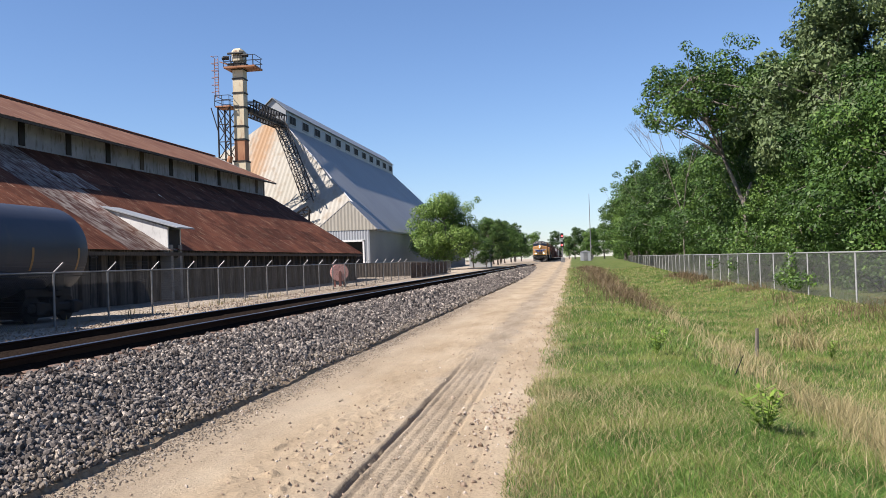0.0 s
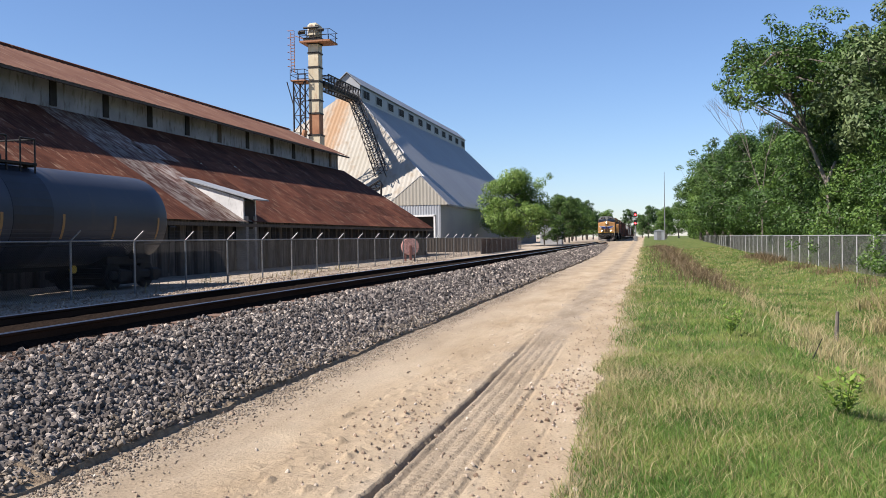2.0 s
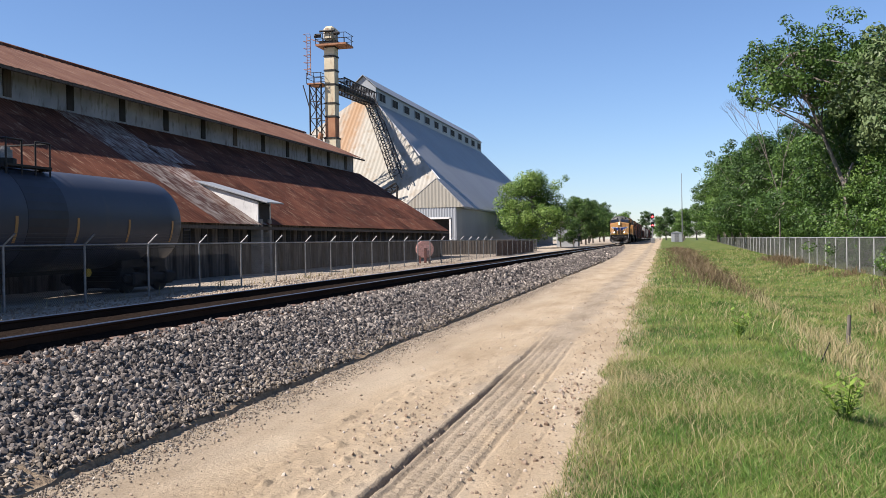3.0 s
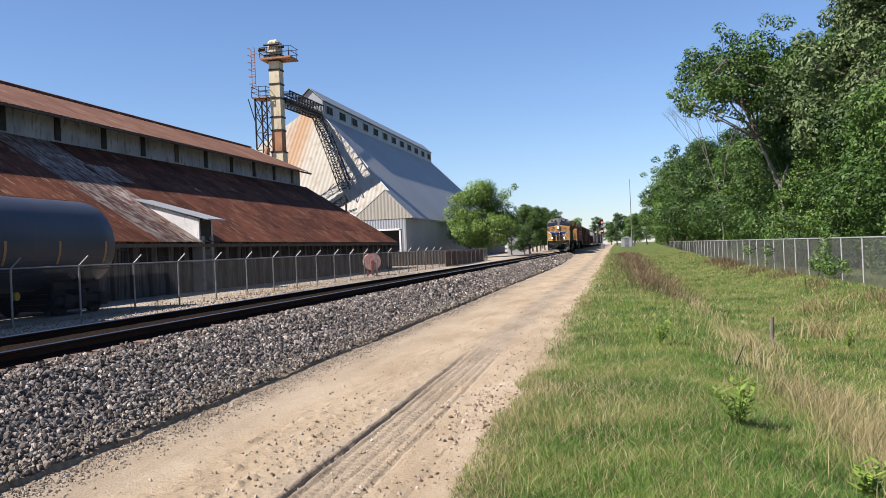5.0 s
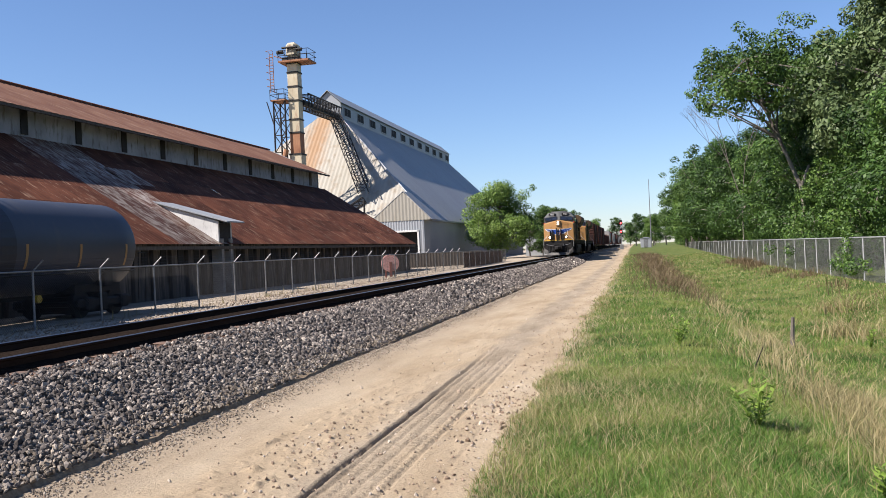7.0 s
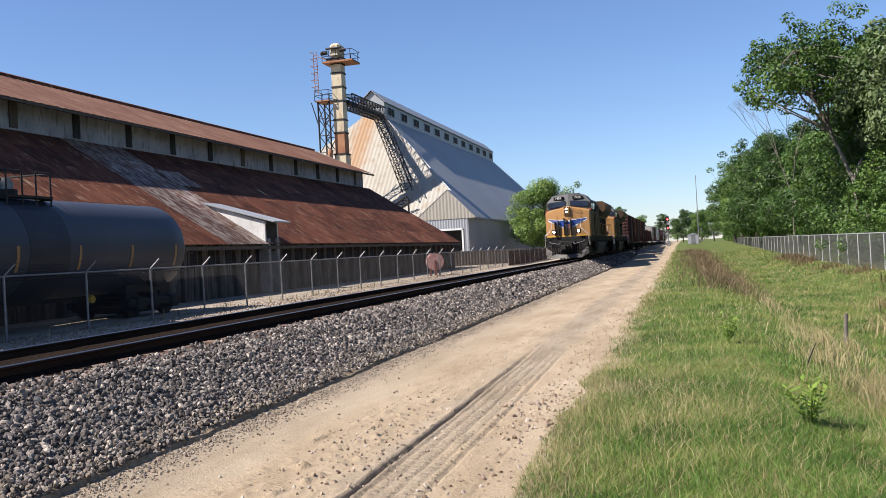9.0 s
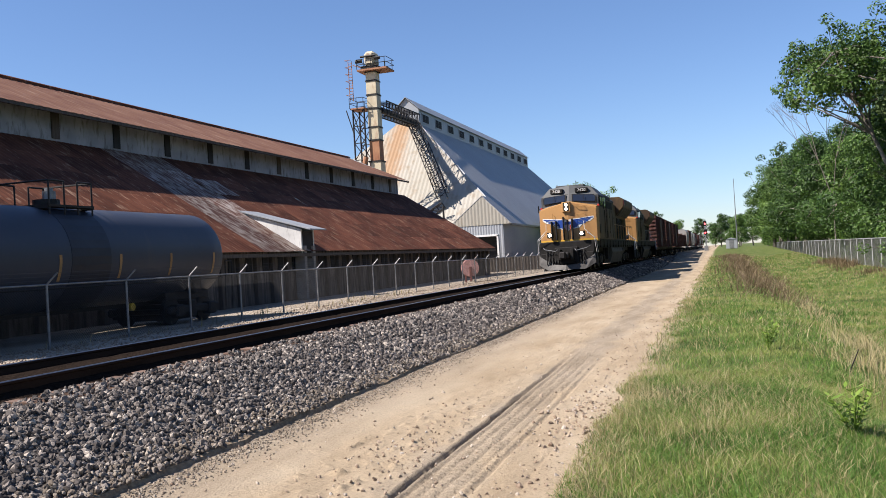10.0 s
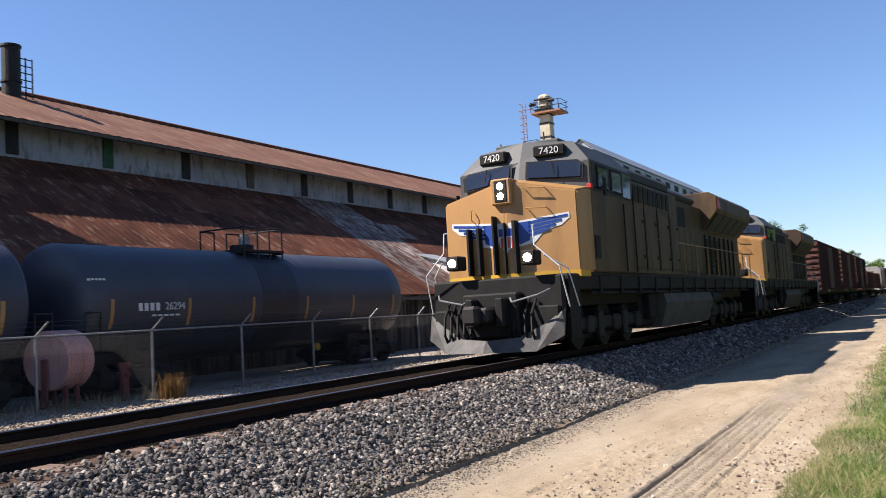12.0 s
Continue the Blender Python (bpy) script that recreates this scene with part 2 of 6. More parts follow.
PLOW = mat("dusty_plow_steel", (0.018, 0.017, 0.015), (0.085, 0.08, 0.074), 3, 0.65, 0.1)
GLASS, _nt, _n, _l, _b = nodes_of("dark_cab_glass")
_b.inputs["Base Color"].default_value = (0.015, 0.02, 0.035, 1)
_b.inputs["Roughness"].default_value = 0.06
LAMP = glow("lit_headlight", (1.0, 0.86, 0.62), 9.0)
RED_LAMP = glow("red_signal_lamp", (1.0, 0.05, 0.05), 3.5)
BOX_BROWN = streak_mat("boxcar_brown", (0.0595, 0.0196, 0.014), (0.0805, 0.0294, 0.021), (0.042, 0.0175, 0.014), 0.3, 0.75, 0.0, (2, 2, 0.4), 0.4)
BOX_RUST = streak_mat("boxcar_oxide", (0.084, 0.0315, 0.021), (0.105, 0.042, 0.028), (0.056, 0.0245, 0.0196), 0.3, 0.75, 0.0, (2, 2, 0.4), 0.4)
CAR_GREY = streak_mat("hopper_grey", (0.21, 0.203, 0.189), (0.266, 0.259, 0.245), (0.14, 0.112, 0.091), 0.3, 0.7, 0.0, (2, 2, 0.4), 0.4)
BARK = mat("bark", (0.063, 0.0525, 0.042), (0.168, 0.147, 0.126), 3, 0.9, stretch=(4, 4, 0.6))
BARK_PALE = mat("pale_bark", (0.119, 0.1015, 0.084), (0.252, 0.224, 0.189), 2, 0.9, stretch=(3, 3, 0.6))
LEAF_DEEP = leaf_mat("deep_green_leaf", (0.013, 0.032, 0.006), (0.038, 0.08, 0.014), (0.08, 0.14, 0.026), 1.3, 0.35, 0.4)
LEAF_MID = leaf_mat("mid_green_leaf", (0.017, 0.04, 0.007), (0.052, 0.108, 0.019), (0.11, 0.185, 0.034), 1.3, 0.35, 0.4)
LEAF_FRESH = leaf_mat("fresh_green_leaf", (0.045, 0.088, 0.015), (0.115, 0.195, 0.035), (0.2, 0.28, 0.065))
LEAF_GREY = leaf_mat("grey_green_leaf", (0.03, 0.052, 0.016), (0.095, 0.138, 0.05), (0.165, 0.215, 0.09), 1.3, 0.35, 0.4)
BLADE = leaf_mat("grass_blade", (0.04, 0.09, 0.012), (0.092, 0.178, 0.026), (0.2, 0.235, 0.06), 2.2, 0.55)
BLADE_DRY = leaf_mat("dry_grass_blade", (0.182, 0.147, 0.063), (0.308, 0.259, 0.126), (0.406, 0.35, 0.196))
WEED_LEAF = leaf_mat("weed_leaf", (0.085, 0.15, 0.018), (0.15, 0.235, 0.034), (0.22, 0.3, 0.06))
BROOM = leaf_mat("broom_stalk", (0.098, 0.049, 0.014), (0.182, 0.098, 0.0315), (0.252, 0.14, 0.049))
BRUSH = leaf_mat("brown_brush", (0.063, 0.0455, 0.0231), (0.126, 0.091, 0.049), (0.175, 0.1295, 0.0735))


def stone_mat(name, stops):
    m, nt, n, l, b = nodes_of(name)
    g = n.new("ShaderNodeNewGeometry")
    r = ramp(n, stops)
    l.new(g.outputs["Random Per Island"], r.inputs[0])
    f = noise_tex(n, l, 60, 3)
    mx = n.new("ShaderNodeMixRGB")
    mx.blend_type = "MULTIPLY"
    mx.inputs[0].default_value = 0.5
    l.new(r.outputs[0], mx.inputs[1])
    r2 = ramp(n, [(0.3, (0.55, 0.55, 0.55)), (0.7, (1, 1, 1))])
    l.new(f.outputs[0], r2.inputs[0])
    l.new(r2.outputs[0], mx.inputs[2])
    l.new(mx.outputs[0], b.inputs["Base Color"])
    b.inputs["Roughness"].default_value = 0.9
    b.inputs["Specular IOR Level"].default_value = 0.15
    return m


BALLAST = stone_mat("ballast_stone", [(0.0, (0.046, 0.04, 0.036)), (0.5, (0.122, 0.107, 0.096)), (0.85, (0.225, 0.198, 0.175)), (1.0, (0.42, 0.37, 0.31))])
EDGE_DIRT = mat("dirt_and_grit_edge", (0.105, 0.077, 0.0525), (0.294, 0.231, 0.154), 12, 0.95, 0, 0.8, 40, bump_dist=0.02, spec=0.1)
BALLAST_BED = mat("ballast_bed", (0.035, 0.0322, 0.0301), (0.168, 0.154, 0.14), 16, 0.95, 0, 1.0, 22, 0.5, 0.14, bump_dist=0.05, spec=0.1)
GRIT = stone_mat("fine_grit", [(0.0, (0.098, 0.0805, 0.063)), (0.6, (0.189, 0.1575, 0.1225)), (1.0, (0.336, 0.294, 0.238))])
PEBBLE = stone_mat("pale_pebble", [(0.0, (0.196, 0.14, 0.098)), (0.7, (0.315, 0.252, 0.189)), (1.0, (0.434, 0.385, 0.322))])

# the ground's zones lie along the track: yard, dirt road, verge and ditch
GROUND, _nt, _n, _l, _b = nodes_of("earth_and_grass")
_co = _n.new("ShaderNodeTexCoord").outputs["Object"]
_sep = _n.new("ShaderNodeSeparateXYZ")
_l.new(_co, _sep.inputs[0])
_edge = noise_tex(_n, _l, 0.9, 5, 0.65, _co)
_warp = _n.new("ShaderNodeMath")
_warp.operation = "MULTIPLY_ADD"
_l.new(_edge.outputs[0], _warp.inputs[0])
_warp.inputs[1].default_value = 0.9
_l.new(_sep.outputs[0], _warp.inputs[2])


def zone(lo, hi):
    mr = _n.new("ShaderNodeMapRange")
    mr.inputs[1].default_value, mr.inputs[2].default_value = lo, hi
    _l.new(_warp.outputs[0], mr.inputs[0])
    return mr.outputs[0]


def tone(scale, a, b, c, stretch=None, detail=6):
    t = noise_tex(_n, _l, scale, detail, 0.62, _co, stretch)
    r = ramp(_n, [(0.3, a), (0.5, b), (0.7, c)])
    _l.new(t.outputs[0], r.inputs[0])
    return r.outputs[0]


def blend(fac, a, b, mode="MIX", amount=None):
    x = _n.new("ShaderNodeMixRGB")
    x.blend_type = mode
    if amount is None:
        _l.new(fac, x.inputs[0])
    else:
        x.inputs[0].default_value = amount
    _l.new(a, x.inputs[1])
    _l.new(b, x.inputs[2])
    return x.outputs[0]


_dirt = tone(1.1, (0.24, 0.184, 0.117), (0.315, 0.252, 0.17), (0.378, 0.317, 0.226), (1, 0.3, 1))
_grit = tone(38, (0.62, 0.6, 0.58), (0.92, 0.92, 0.92), (1, 1, 1), None, 3)
_dirt = blend(None, _dirt, _grit, "MULTIPLY", 0.7)
_yard = blend(None, tone(0.8, (0.252, 0.21, 0.161), (0.322, 0.273, 0.21), (0.385, 0.336, 0.273)), _grit, "MULTIPLY", 0.7)
_soil = tone(1.1, (0.042, 0.0595, 0.014), (0.07, 0.098, 0.0238), (0.14, 0.126, 0.049))
_wash = blend(None, tone(1.6, (0.189, 0.1505, 0.105), (0.259, 0.2135, 0.154), (0.322, 0.2695, 0.1995), (1, 0.25, 1)), _grit, "MULTIPLY", 0.9)
_c = blend(zone(-12.6, -12.2), _yard, _wash)
_c = blend(zone(-4.1, -3.0), _c, _dirt)
_up, _down = zone(-2.3, -2.05), zone(-1.4, -1.65)
_band = _n.new("ShaderNodeMath")
_band.operation = "MULTIPLY"
_l.new(_up, _band.inputs[0])
_l.new(_down, _band.inputs[1])
_c = blend(_band.outputs[0], _c, _wash)
_c = blend(zone(-0.75, -0.35), _c, _soil)
_l.new(_c, _b.inputs["Base Color"])
_b.inputs["Roughness"].default_value = 0.95
_b.inputs["Specular IOR Level"].default_value = 0.15
_bt = noise_tex(_n, _l, 30, 5, 0.7, _co)
_bp = _n.new("ShaderNodeBump")
_bp.inputs["Strength"].default_value, _bp.inputs["Distance"].default_value = 0.8, 0.025
_l.new(_bt.outputs[0], _bp.inputs["Height"])
_l.new(_bp.outputs[0], _b.inputs["Normal"])


# ---- mesh helpers ----
def B():
    return bmesh.new()


def link(name, bm, material, parent=None, label="", smooth=False):
    me = bpy.data.meshes.new(name)
    bm.normal_update()
    bm.to_mesh(me)
    bm.free()
    for mm in material if isinstance(material, (list, tuple)) else [material]:
        me.materials.append(mm)
    if smooth:
        for p in me.polygons:
            p.use_smooth = True
    ob = new(name, me)
    if parent is not None:
        ob.parent = parent
    if label:
        ob["label"] = label
    return ob


def part(name, bm, material, parent, label="", smooth=False):
    return link(name, bm, material, parent, label, smooth)


def thing(name, label, category, m=None, group="", kind=""):
    ob = tagged(new(name), label, category, group, kind)
    if m is not None:
        ob.matrix_basis = m
    return ob


def box(bm, x0, x1, y0, y1, z0, z1, bevel=0.0, m=None, mi=0):
    q = bmesh.ops.create_cube(bm, size=1.0)
    vs = q["verts"]
    for v in vs:
        v.co = Vector((x0 + (v.co.x + 0.5) * (x1 - x0), y0 + (v.co.y + 0.5) * (y1 - y0), z0 + (v.co.z + 0.5) * (z1 - z0)))
        if m is not None:
            v.co = m @ v.co
    fs = {f for v in vs for f in v.link_faces}
    for f in fs:
        f.material_index = mi
    if bevel:
        bmesh.ops.bevel(bm, geom=list({e for v in vs for e in v.link_edges}), offset=bevel, segments=1, affect="EDGES")
    return vs


def tube(bm, a, b, r, r2=None, seg=8, caps=True):
    a, b = Vector(a), Vector(b)
    d = b - a
    q = d.to_track_quat("Z", "Y").to_matrix().to_4x4()
    m = Matrix.Translation((a + b) / 2) @ q
    bmesh.ops.create_cone(bm, cap_ends=caps, segments=seg, radius1=r, radius2=r if r2 is None else r2, depth=d.length, matrix=m)


def pipe(bm, pts, r, seg=6):
    for a, b in zip(pts, pts[1:]):
        tube(bm, a, b, r, seg=seg)


def poly(bm, pts, thick=None):
    """A flat plate from its outline; thick: a vector by which it is given depth."""
    f = bm.faces.new([bm.verts.new(p) for p in pts])
    if thick is not None:
        g = bmesh.ops.extrude_face_region(bm, geom=[f])
        bmesh.ops.translate(bm, vec=Vector(thick), verts=[e for e in g["geom"] if isinstance(e, bmesh.types.BMVert)])
        bmesh.ops.recalc_face_normals(bm, faces=bm.faces[:])
    return f


def prism(bm, outline, y0, y1):
    """An outline in x and z, drawn out along y."""
    poly(bm, [(x, y0, z) for x, z in outline], (0, y1 - y0, 0))


def arrays(name, verts, faces, material, parent=None, label=""):
    me = bpy.data.meshes.new(name)
    me.from_pydata(verts, [], faces)
    me.materials.append(material)
    ob = new(name, me)
    if parent is not None:
        ob.parent = parent
    if label:
        ob["label"] = label
    return ob


def words(text, size, material, m, parent, name="lettering", depth=0.004):
    cu = bpy.data.curves.new(name, "FONT")
    cu.body, cu.size, cu.align_x, cu.align_y, cu.extrude = text, size, "CENTER", "CENTER", depth
    tmp = bpy.data.objects.new(name, cu)
    me = bpy.data.meshes.new_from_object(tmp)
    bpy.data.objects.remove(tmp)
    me.materials.append(material)
    ob = new(name, me)
    ob.parent = parent
    ob.matrix_basis = m
    return ob


def smooth01(a, b, x):
    t = min(1.0, max(0.0, (x - a) / (b - a)))
    return t * t * (3 - 2 * t)


RAIL_Z, TRACK_X = 0.80, -7.74


def base_height(x, y):
    """Lie of the land: level road by a raised track, a shallow ditch beyond the verge."""
    far = 0.8 * smooth01(60, 175, y)
    if x < -9.4:
        return 0.3 + far * 0.6
    h = 0.0
    if x > -1.2:
        h = 0.06 * smooth01(-1.2, -0.3, x) - 0.62 * smooth01(0.6, 3.6, x) + 0.42 * smooth01(5.0, 8.6, x) + 0.2 * smooth01(10, 18, x)
        h *= 1 - 0.6 * smooth01(50, 120, y)
    return h + far


def ground_height(x, y):
    h = base_height(x, y)
    h += 0.02 * noise.noise((x * 0.5, y * 0.3, 0))
    if x > 0:
        h += 0.06 * noise.noise((x * 0.8, y * 0.8, 3)) * min(1, x)
    if -4.8 < x < -1.0 and 2 < y < 40:
        # wheel ruts with tread blocks
        fade = smooth01(17, 8, y) * (0.6 + 0.6 * noise.noise((0, y * 0.35, 8)))
        sway = 0.07 * math.sin(y * 0.21)
        for cx, w, depth in ((-2.55, 0.04, 0.11), (-2.44, 0.026, 0.04), (-2.2, 0.026, 0.04), (-2.33, 0.024, 0.03), (-1.98, 0.03, 0.045), (-2.08, 0.022, 0.025), (-1.62, 0.024, 0.018), (-1.5, 0.024, 0.018)):
            u = (x - cx - sway) / w
            if abs(u) < 1.8:
                h += depth * fade * ((u * u) - 1) * math.exp(-u * u)
        u = x - sway
        if -2.46 < u < -2.02:
            h += 0.026 * fade * math.sin(y * 58 + 14 * (u + 2.24))
        clod = noise.noise((x * 9, y * 7, 15))
        h += 0.09 * max(0, clod - 0.26) * smooth01(-2.4, -2.7, x) * smooth01(-4.2, -3.2, x) * smooth01(12, 8, y)
        h += 0.012 * noise.noise((x * 5, y * 3, 1)) + 0.008 * noise.noise((x * 15, y * 13, 5))
    return h


# ---- ground ----
def axis_steps(stops):
    out = [stops[0][0]]
    for (a, step), (b, _) in zip(stops, stops[1:]):
        n = max(1, round((b - a) / step))
        out += [a + (b - a) * (k + 1) / n for k in range(n)]
    return out


def build_ground():
    xs = axis_steps([(-900, 150), (-150, 25), (-50, 3), (-14, 0.5), (-5.2, 0.08), (-3.5, 0.022), (-1.5, 0.1), (-0.8, 0.2), (6, 0.4), (14, 3), (50, 25), (150, 150), (900, 1)])
    ys = axis_steps([(-300, 60), (-60, 10), (0, 1), (4, 0.035), (12, 0.08), (20, 0.4), (60, 3), (180, 20), (400, 200), (2600, 1)])
    verts = [(x, y, ground_height(x, y)) for y in ys for x in xs]
    n = len(xs)
    faces = [(j * n + i, j * n + i + 1, (j + 1) * n + i + 1, (j + 1) * n + i) for j in range(len(ys) - 1) for i in range(n - 1)]
    ob = arrays("ground", verts, faces, GROUND)
    for p in ob.data.polygons:
        p.use_smooth = True
    tagged(ob, "sandy dirt road, gravel yard and grassy verge", "ground", kind="structure")


build_ground()


BED = [(-10.6, 0.26), (-9.3, 0.6), (-9.0, 0.63), (-8.55, 0.685), (-6.95, 0.685), (-6.8, 0.625), (-6.5, 0.63), (-6.1, 0.58), (-5.1, 0.14), (-4.9, 0.05), (-4.84, 0.035), (-4.8, -0.03), (-4.6, -0.06)]


def bed_height(x):
    for (a, h), (b, k) in zip(BED, BED[1:]):
        if a <= x <= b:
            return h + (k - h) * (x - a) / (b - a)
    return 0.0


def build_ballast():
    ys = axis_steps([(-80, 10), (0, 0.25), (40, 1), (100, 10), (1500, 1)])
    xs = axis_steps([(-10.6, 0.4), (-9, 0.2), (-6.95, 0.075), (-6.5, 0.12), (-4.86, 0.02), (-4.6, 1)])
    verts = []
    for y in ys:
        for x in xs:
            h = bed_height(x) + 0.035 * noise.noise((x * 3, y * 3, 7)) * (0.4 if x < -6.4 else 1)
            verts.append((x + (0.1 * noise.noise((y * 0.7, 0, 2)) + 0.09 * noise.noise((y * 2.6, 0, 5)) if x > -5.2 else 0), y, h))
    n = len(xs)
    faces = [(j * n + i, j * n + i + 1, (j + 1) * n + i + 1, (j + 1) * n + i) for j in range(len(ys) - 1) for i in range(n - 1)]
    ob = arrays("ballast_bed", verts, faces, BALLAST_BED)
    ob.data.materials.append(SHADE_BED)
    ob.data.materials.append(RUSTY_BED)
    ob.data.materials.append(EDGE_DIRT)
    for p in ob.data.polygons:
        # strip between the rails gets the colour that holds their shade
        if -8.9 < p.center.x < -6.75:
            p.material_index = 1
        elif -6.75 < p.center.x < -6.3:
            p.material_index = 2
        elif p.center.x > -5.0:
            p.material_index = 3
    tagged(ob, "raised bed of crushed grey ballast under the track", "ballast", kind="structure")


build_ballast()

ICO = bmesh.new()
bmesh.ops.create_icosphere(ICO, subdivisions=1, radius=1.0)
ICO_V = np.array([v.co[:] for v in ICO.verts])
ICO_F = np.array([[v.index for v in f.verts] for f in ICO.faces])
ICO.free()


def stones(name, places, sizes, material, seed, label, category, squash=0.7):
    """Many broken stones, each a lumpy solid of its own, joined into one stuff mesh."""
    rng = np.random.default_rng(seed)
    n = len(places)
    kinds = []
    for k in range(24):
        s = ICO_V * rng.uniform(0.6, 1.25, (len(ICO_V), 1)) * np.array([1.0, rng.uniform(0.65, 1.1), squash * rng.uniform(0.7, 1.1)])
        kinds.append(s @ np.array(Euler(rng.uniform(0, 6.28, 3)).to_matrix()))
    pick = rng.integers(0, 24, n)
    ang = rng.uniform(0, 6.28, n)
    base = np.array(kinds)[pick] * np.asarray(sizes)[:, None, None]
    c, s = np.cos(ang)[:, None], np.sin(ang)[:, None]
    v = np.stack([base[:, :, 0] * c - base[:, :, 1] * s, base[:, :, 0] * s + base[:, :, 1] * c, base[:, :, 2]], 2) + np.asarray(places)[:, None, :]
    f = (ICO_F[None] + (np.arange(n) * len(ICO_V))[:, None, None]).reshape(-1, 3)
    ob = arrays(name, v.reshape(-1, 3).tolist(), f.tolist(), material)
    return tagged(ob, label, category, kind="stuff")


def build_ballast_stones():
    rng = np.random.default_rng(5)
    pts, size = [], []
    for y0, y1, per, s in ((4.0, 14.0, 840, 0.0295), (14.0, 26.0, 520, 0.036), (26.0, 60.0, 120, 0.06), (60.0, 120.0, 45, 0.1)):
        n = int((y1 - y0) * 1.95 * per)
        xs, yy = rng.uniform(-6.62, -4.66, n), rng.uniform(y0, y1, n)
        for x, y in zip(xs, yy):
            e = 0.1 * noise.noise((y * 0.7, 0, 2)) + 0.09 * noise.noise((y * 2.6, 0, 5))
            if x > -4.86 + e:
                continue
            z = bed_height(x) + 0.035 * noise.noise((x * 3, y * 3, 7)) + rng.uniform(-0.01, 0.02)
            if x < -6.25 and rng.random() < 0.6:
                continue
            pts.append((x, y, z))
            size.append(s * rng.uniform(0.55, 1.5))
    stones("ballast_stones", pts, size, BALLAST, 9, "angular crushed grey ballast stones on the track shoulder", "ballast")
    pts, size = [], []
    for _ in range(2600):
        y = 4 + 40 * rng.random() ** 2
        x = rng.choice([rng.normal(-1.5, 0.22), rng.uniform(-4.6, -1.2), rng.normal(-4.62, 0.12)])
        pts.append((x, y, ground_height(x, y) + 0.004))
        size.append(rng.uniform(0.006, 0.02) * (1.6 if rng.random() < 0.06 else 1))
    for _ in range(190):
        x, y = rng.normal(-1.55, 0.22), rng.normal(9.6, 0.8)
        pts.append((x, y, ground_height(x, y) + 0.006))
        size.append(rng.uniform(0.008, 0.03))
    for _ in range(240):
        x, y = rng.normal(-2.9, 0.25), rng.normal(7.6, 1.1)
        pts.append((x, y, ground_height(x, y) + 0.006))
        size.append(rng.uniform(0.006, 0.022))
    stones("road_pebbles", pts, size, PEBBLE, 10, "pale pebbles and clods scattered on the dirt road", "pebbles")
    pts, size = [], []
    for _ in range(14000):
        y = 4 + 36 * rng.random() ** 1.5
        x = -4.76 + abs(rng.normal(0, 0.22)) if rng.random() < 0.7 else rng.normal(-4.95, 0.1)
        on_bed = x < -4.84
        pts.append((x, y, bed_height(x) + 0.03 if on_bed else ground_height(x, y) + 0.002))
        size.append(rng.uniform(0.014, 0.034) if on_bed else rng.uniform(0.005, 0.016))
    stones("edge_gravel", pts, size, GRIT, 12, "fine grey-brown gravel along the foot of the ballast", "gravel")
    pts, size = [], []
    for _ in range(9000):
        y = 8 + 50 * rng.random() ** 1.6
        x = rng.uniform(-14.9, -10.4)
        pts.append((x, y, 0.3 + 0.01 + 0.02 * noise.noise((x * 0.5, y * 0.3, 0))))
        size.append(rng.uniform(0.015, 0.04))
    stones("yard_gravel", pts, size, PEBBLE, 11, "pale limestone gravel along the foot of the yard fence", "gravel")


build_ballast_stones()


# ---- track ----
def build_rail(x, label):
    t = thing("rail", label, "rail", group="rails of the main track", kind="structure")
    bm = B()
    prism(bm, [(x - 0.07, 0.62), (x + 0.07, 0.62), (x + 0.07, 0.635), (x + 0.012, 0.66), (x + 0.012, 0.755), (x + 0.036, 0.77), (x + 0.036, 0.793), (x - 0.036, 0.793), (x - 0.036, 0.77), (x - 0.012, 0.755), (x - 0.012, 0.66), (x - 0.07, 0.635)], -80, 1500)
    part("web", bm, RAIL_SIDE, t)
    bm = B()
    prism(bm, [(x - 0.03, 0.7932), (x + 0.03, 0.7932), (x + 0.024, 0.8), (x - 0.024, 0.8)], -80, 1500)
    part("running_surface", bm, RAIL_TOP, t, "polished steel running surface")


build_rail(TRACK_X + 0.75, "rusty steel rail on the road side of the track")
build_rail(TRACK_X - 0.75, "rusty steel rail on the yard side of the track")


def corrugated(bm, p0, along, up, pitch=0.2, depth=0.03, mi=0):
    """A sheet with ridges running along 'up'; p0 one corner, 'along' its length."""
    p0, along, up = Vector(p0), Vector(along), Vector(up)
    nrm = along.cross(up).normalized()
    n = max(2, int(along.length / pitch) * 2)
    prev = None
    for k in range(n + 1):
        o = nrm * (depth if k % 2 else 0)
        a = bm.verts.new(p0 + along * (k / n) + o)
        b = bm.verts.new(p0 + along * (k / n) + up + o)
        if prev:
            f = bm.faces.new((prev[0], a, b, prev[1]))
            f.material_index = mi
        prev = (a, b)


# ---- long shed ----
SHED_Y0, SHED_Y1 = -40.0, 75.7
EAVE_X, EAVE_Z = -19.0, 2.55
WALL2_X, WALL2_Z0, WALL2_Z1 = -27.35, 7.95, 9.2
UEAVE_X, UEAVE_Z, ROOF_Y1 = -26.3, 9.13, 74.3
RIDGE_X, RIDGE_Z = -32.0, 11.73


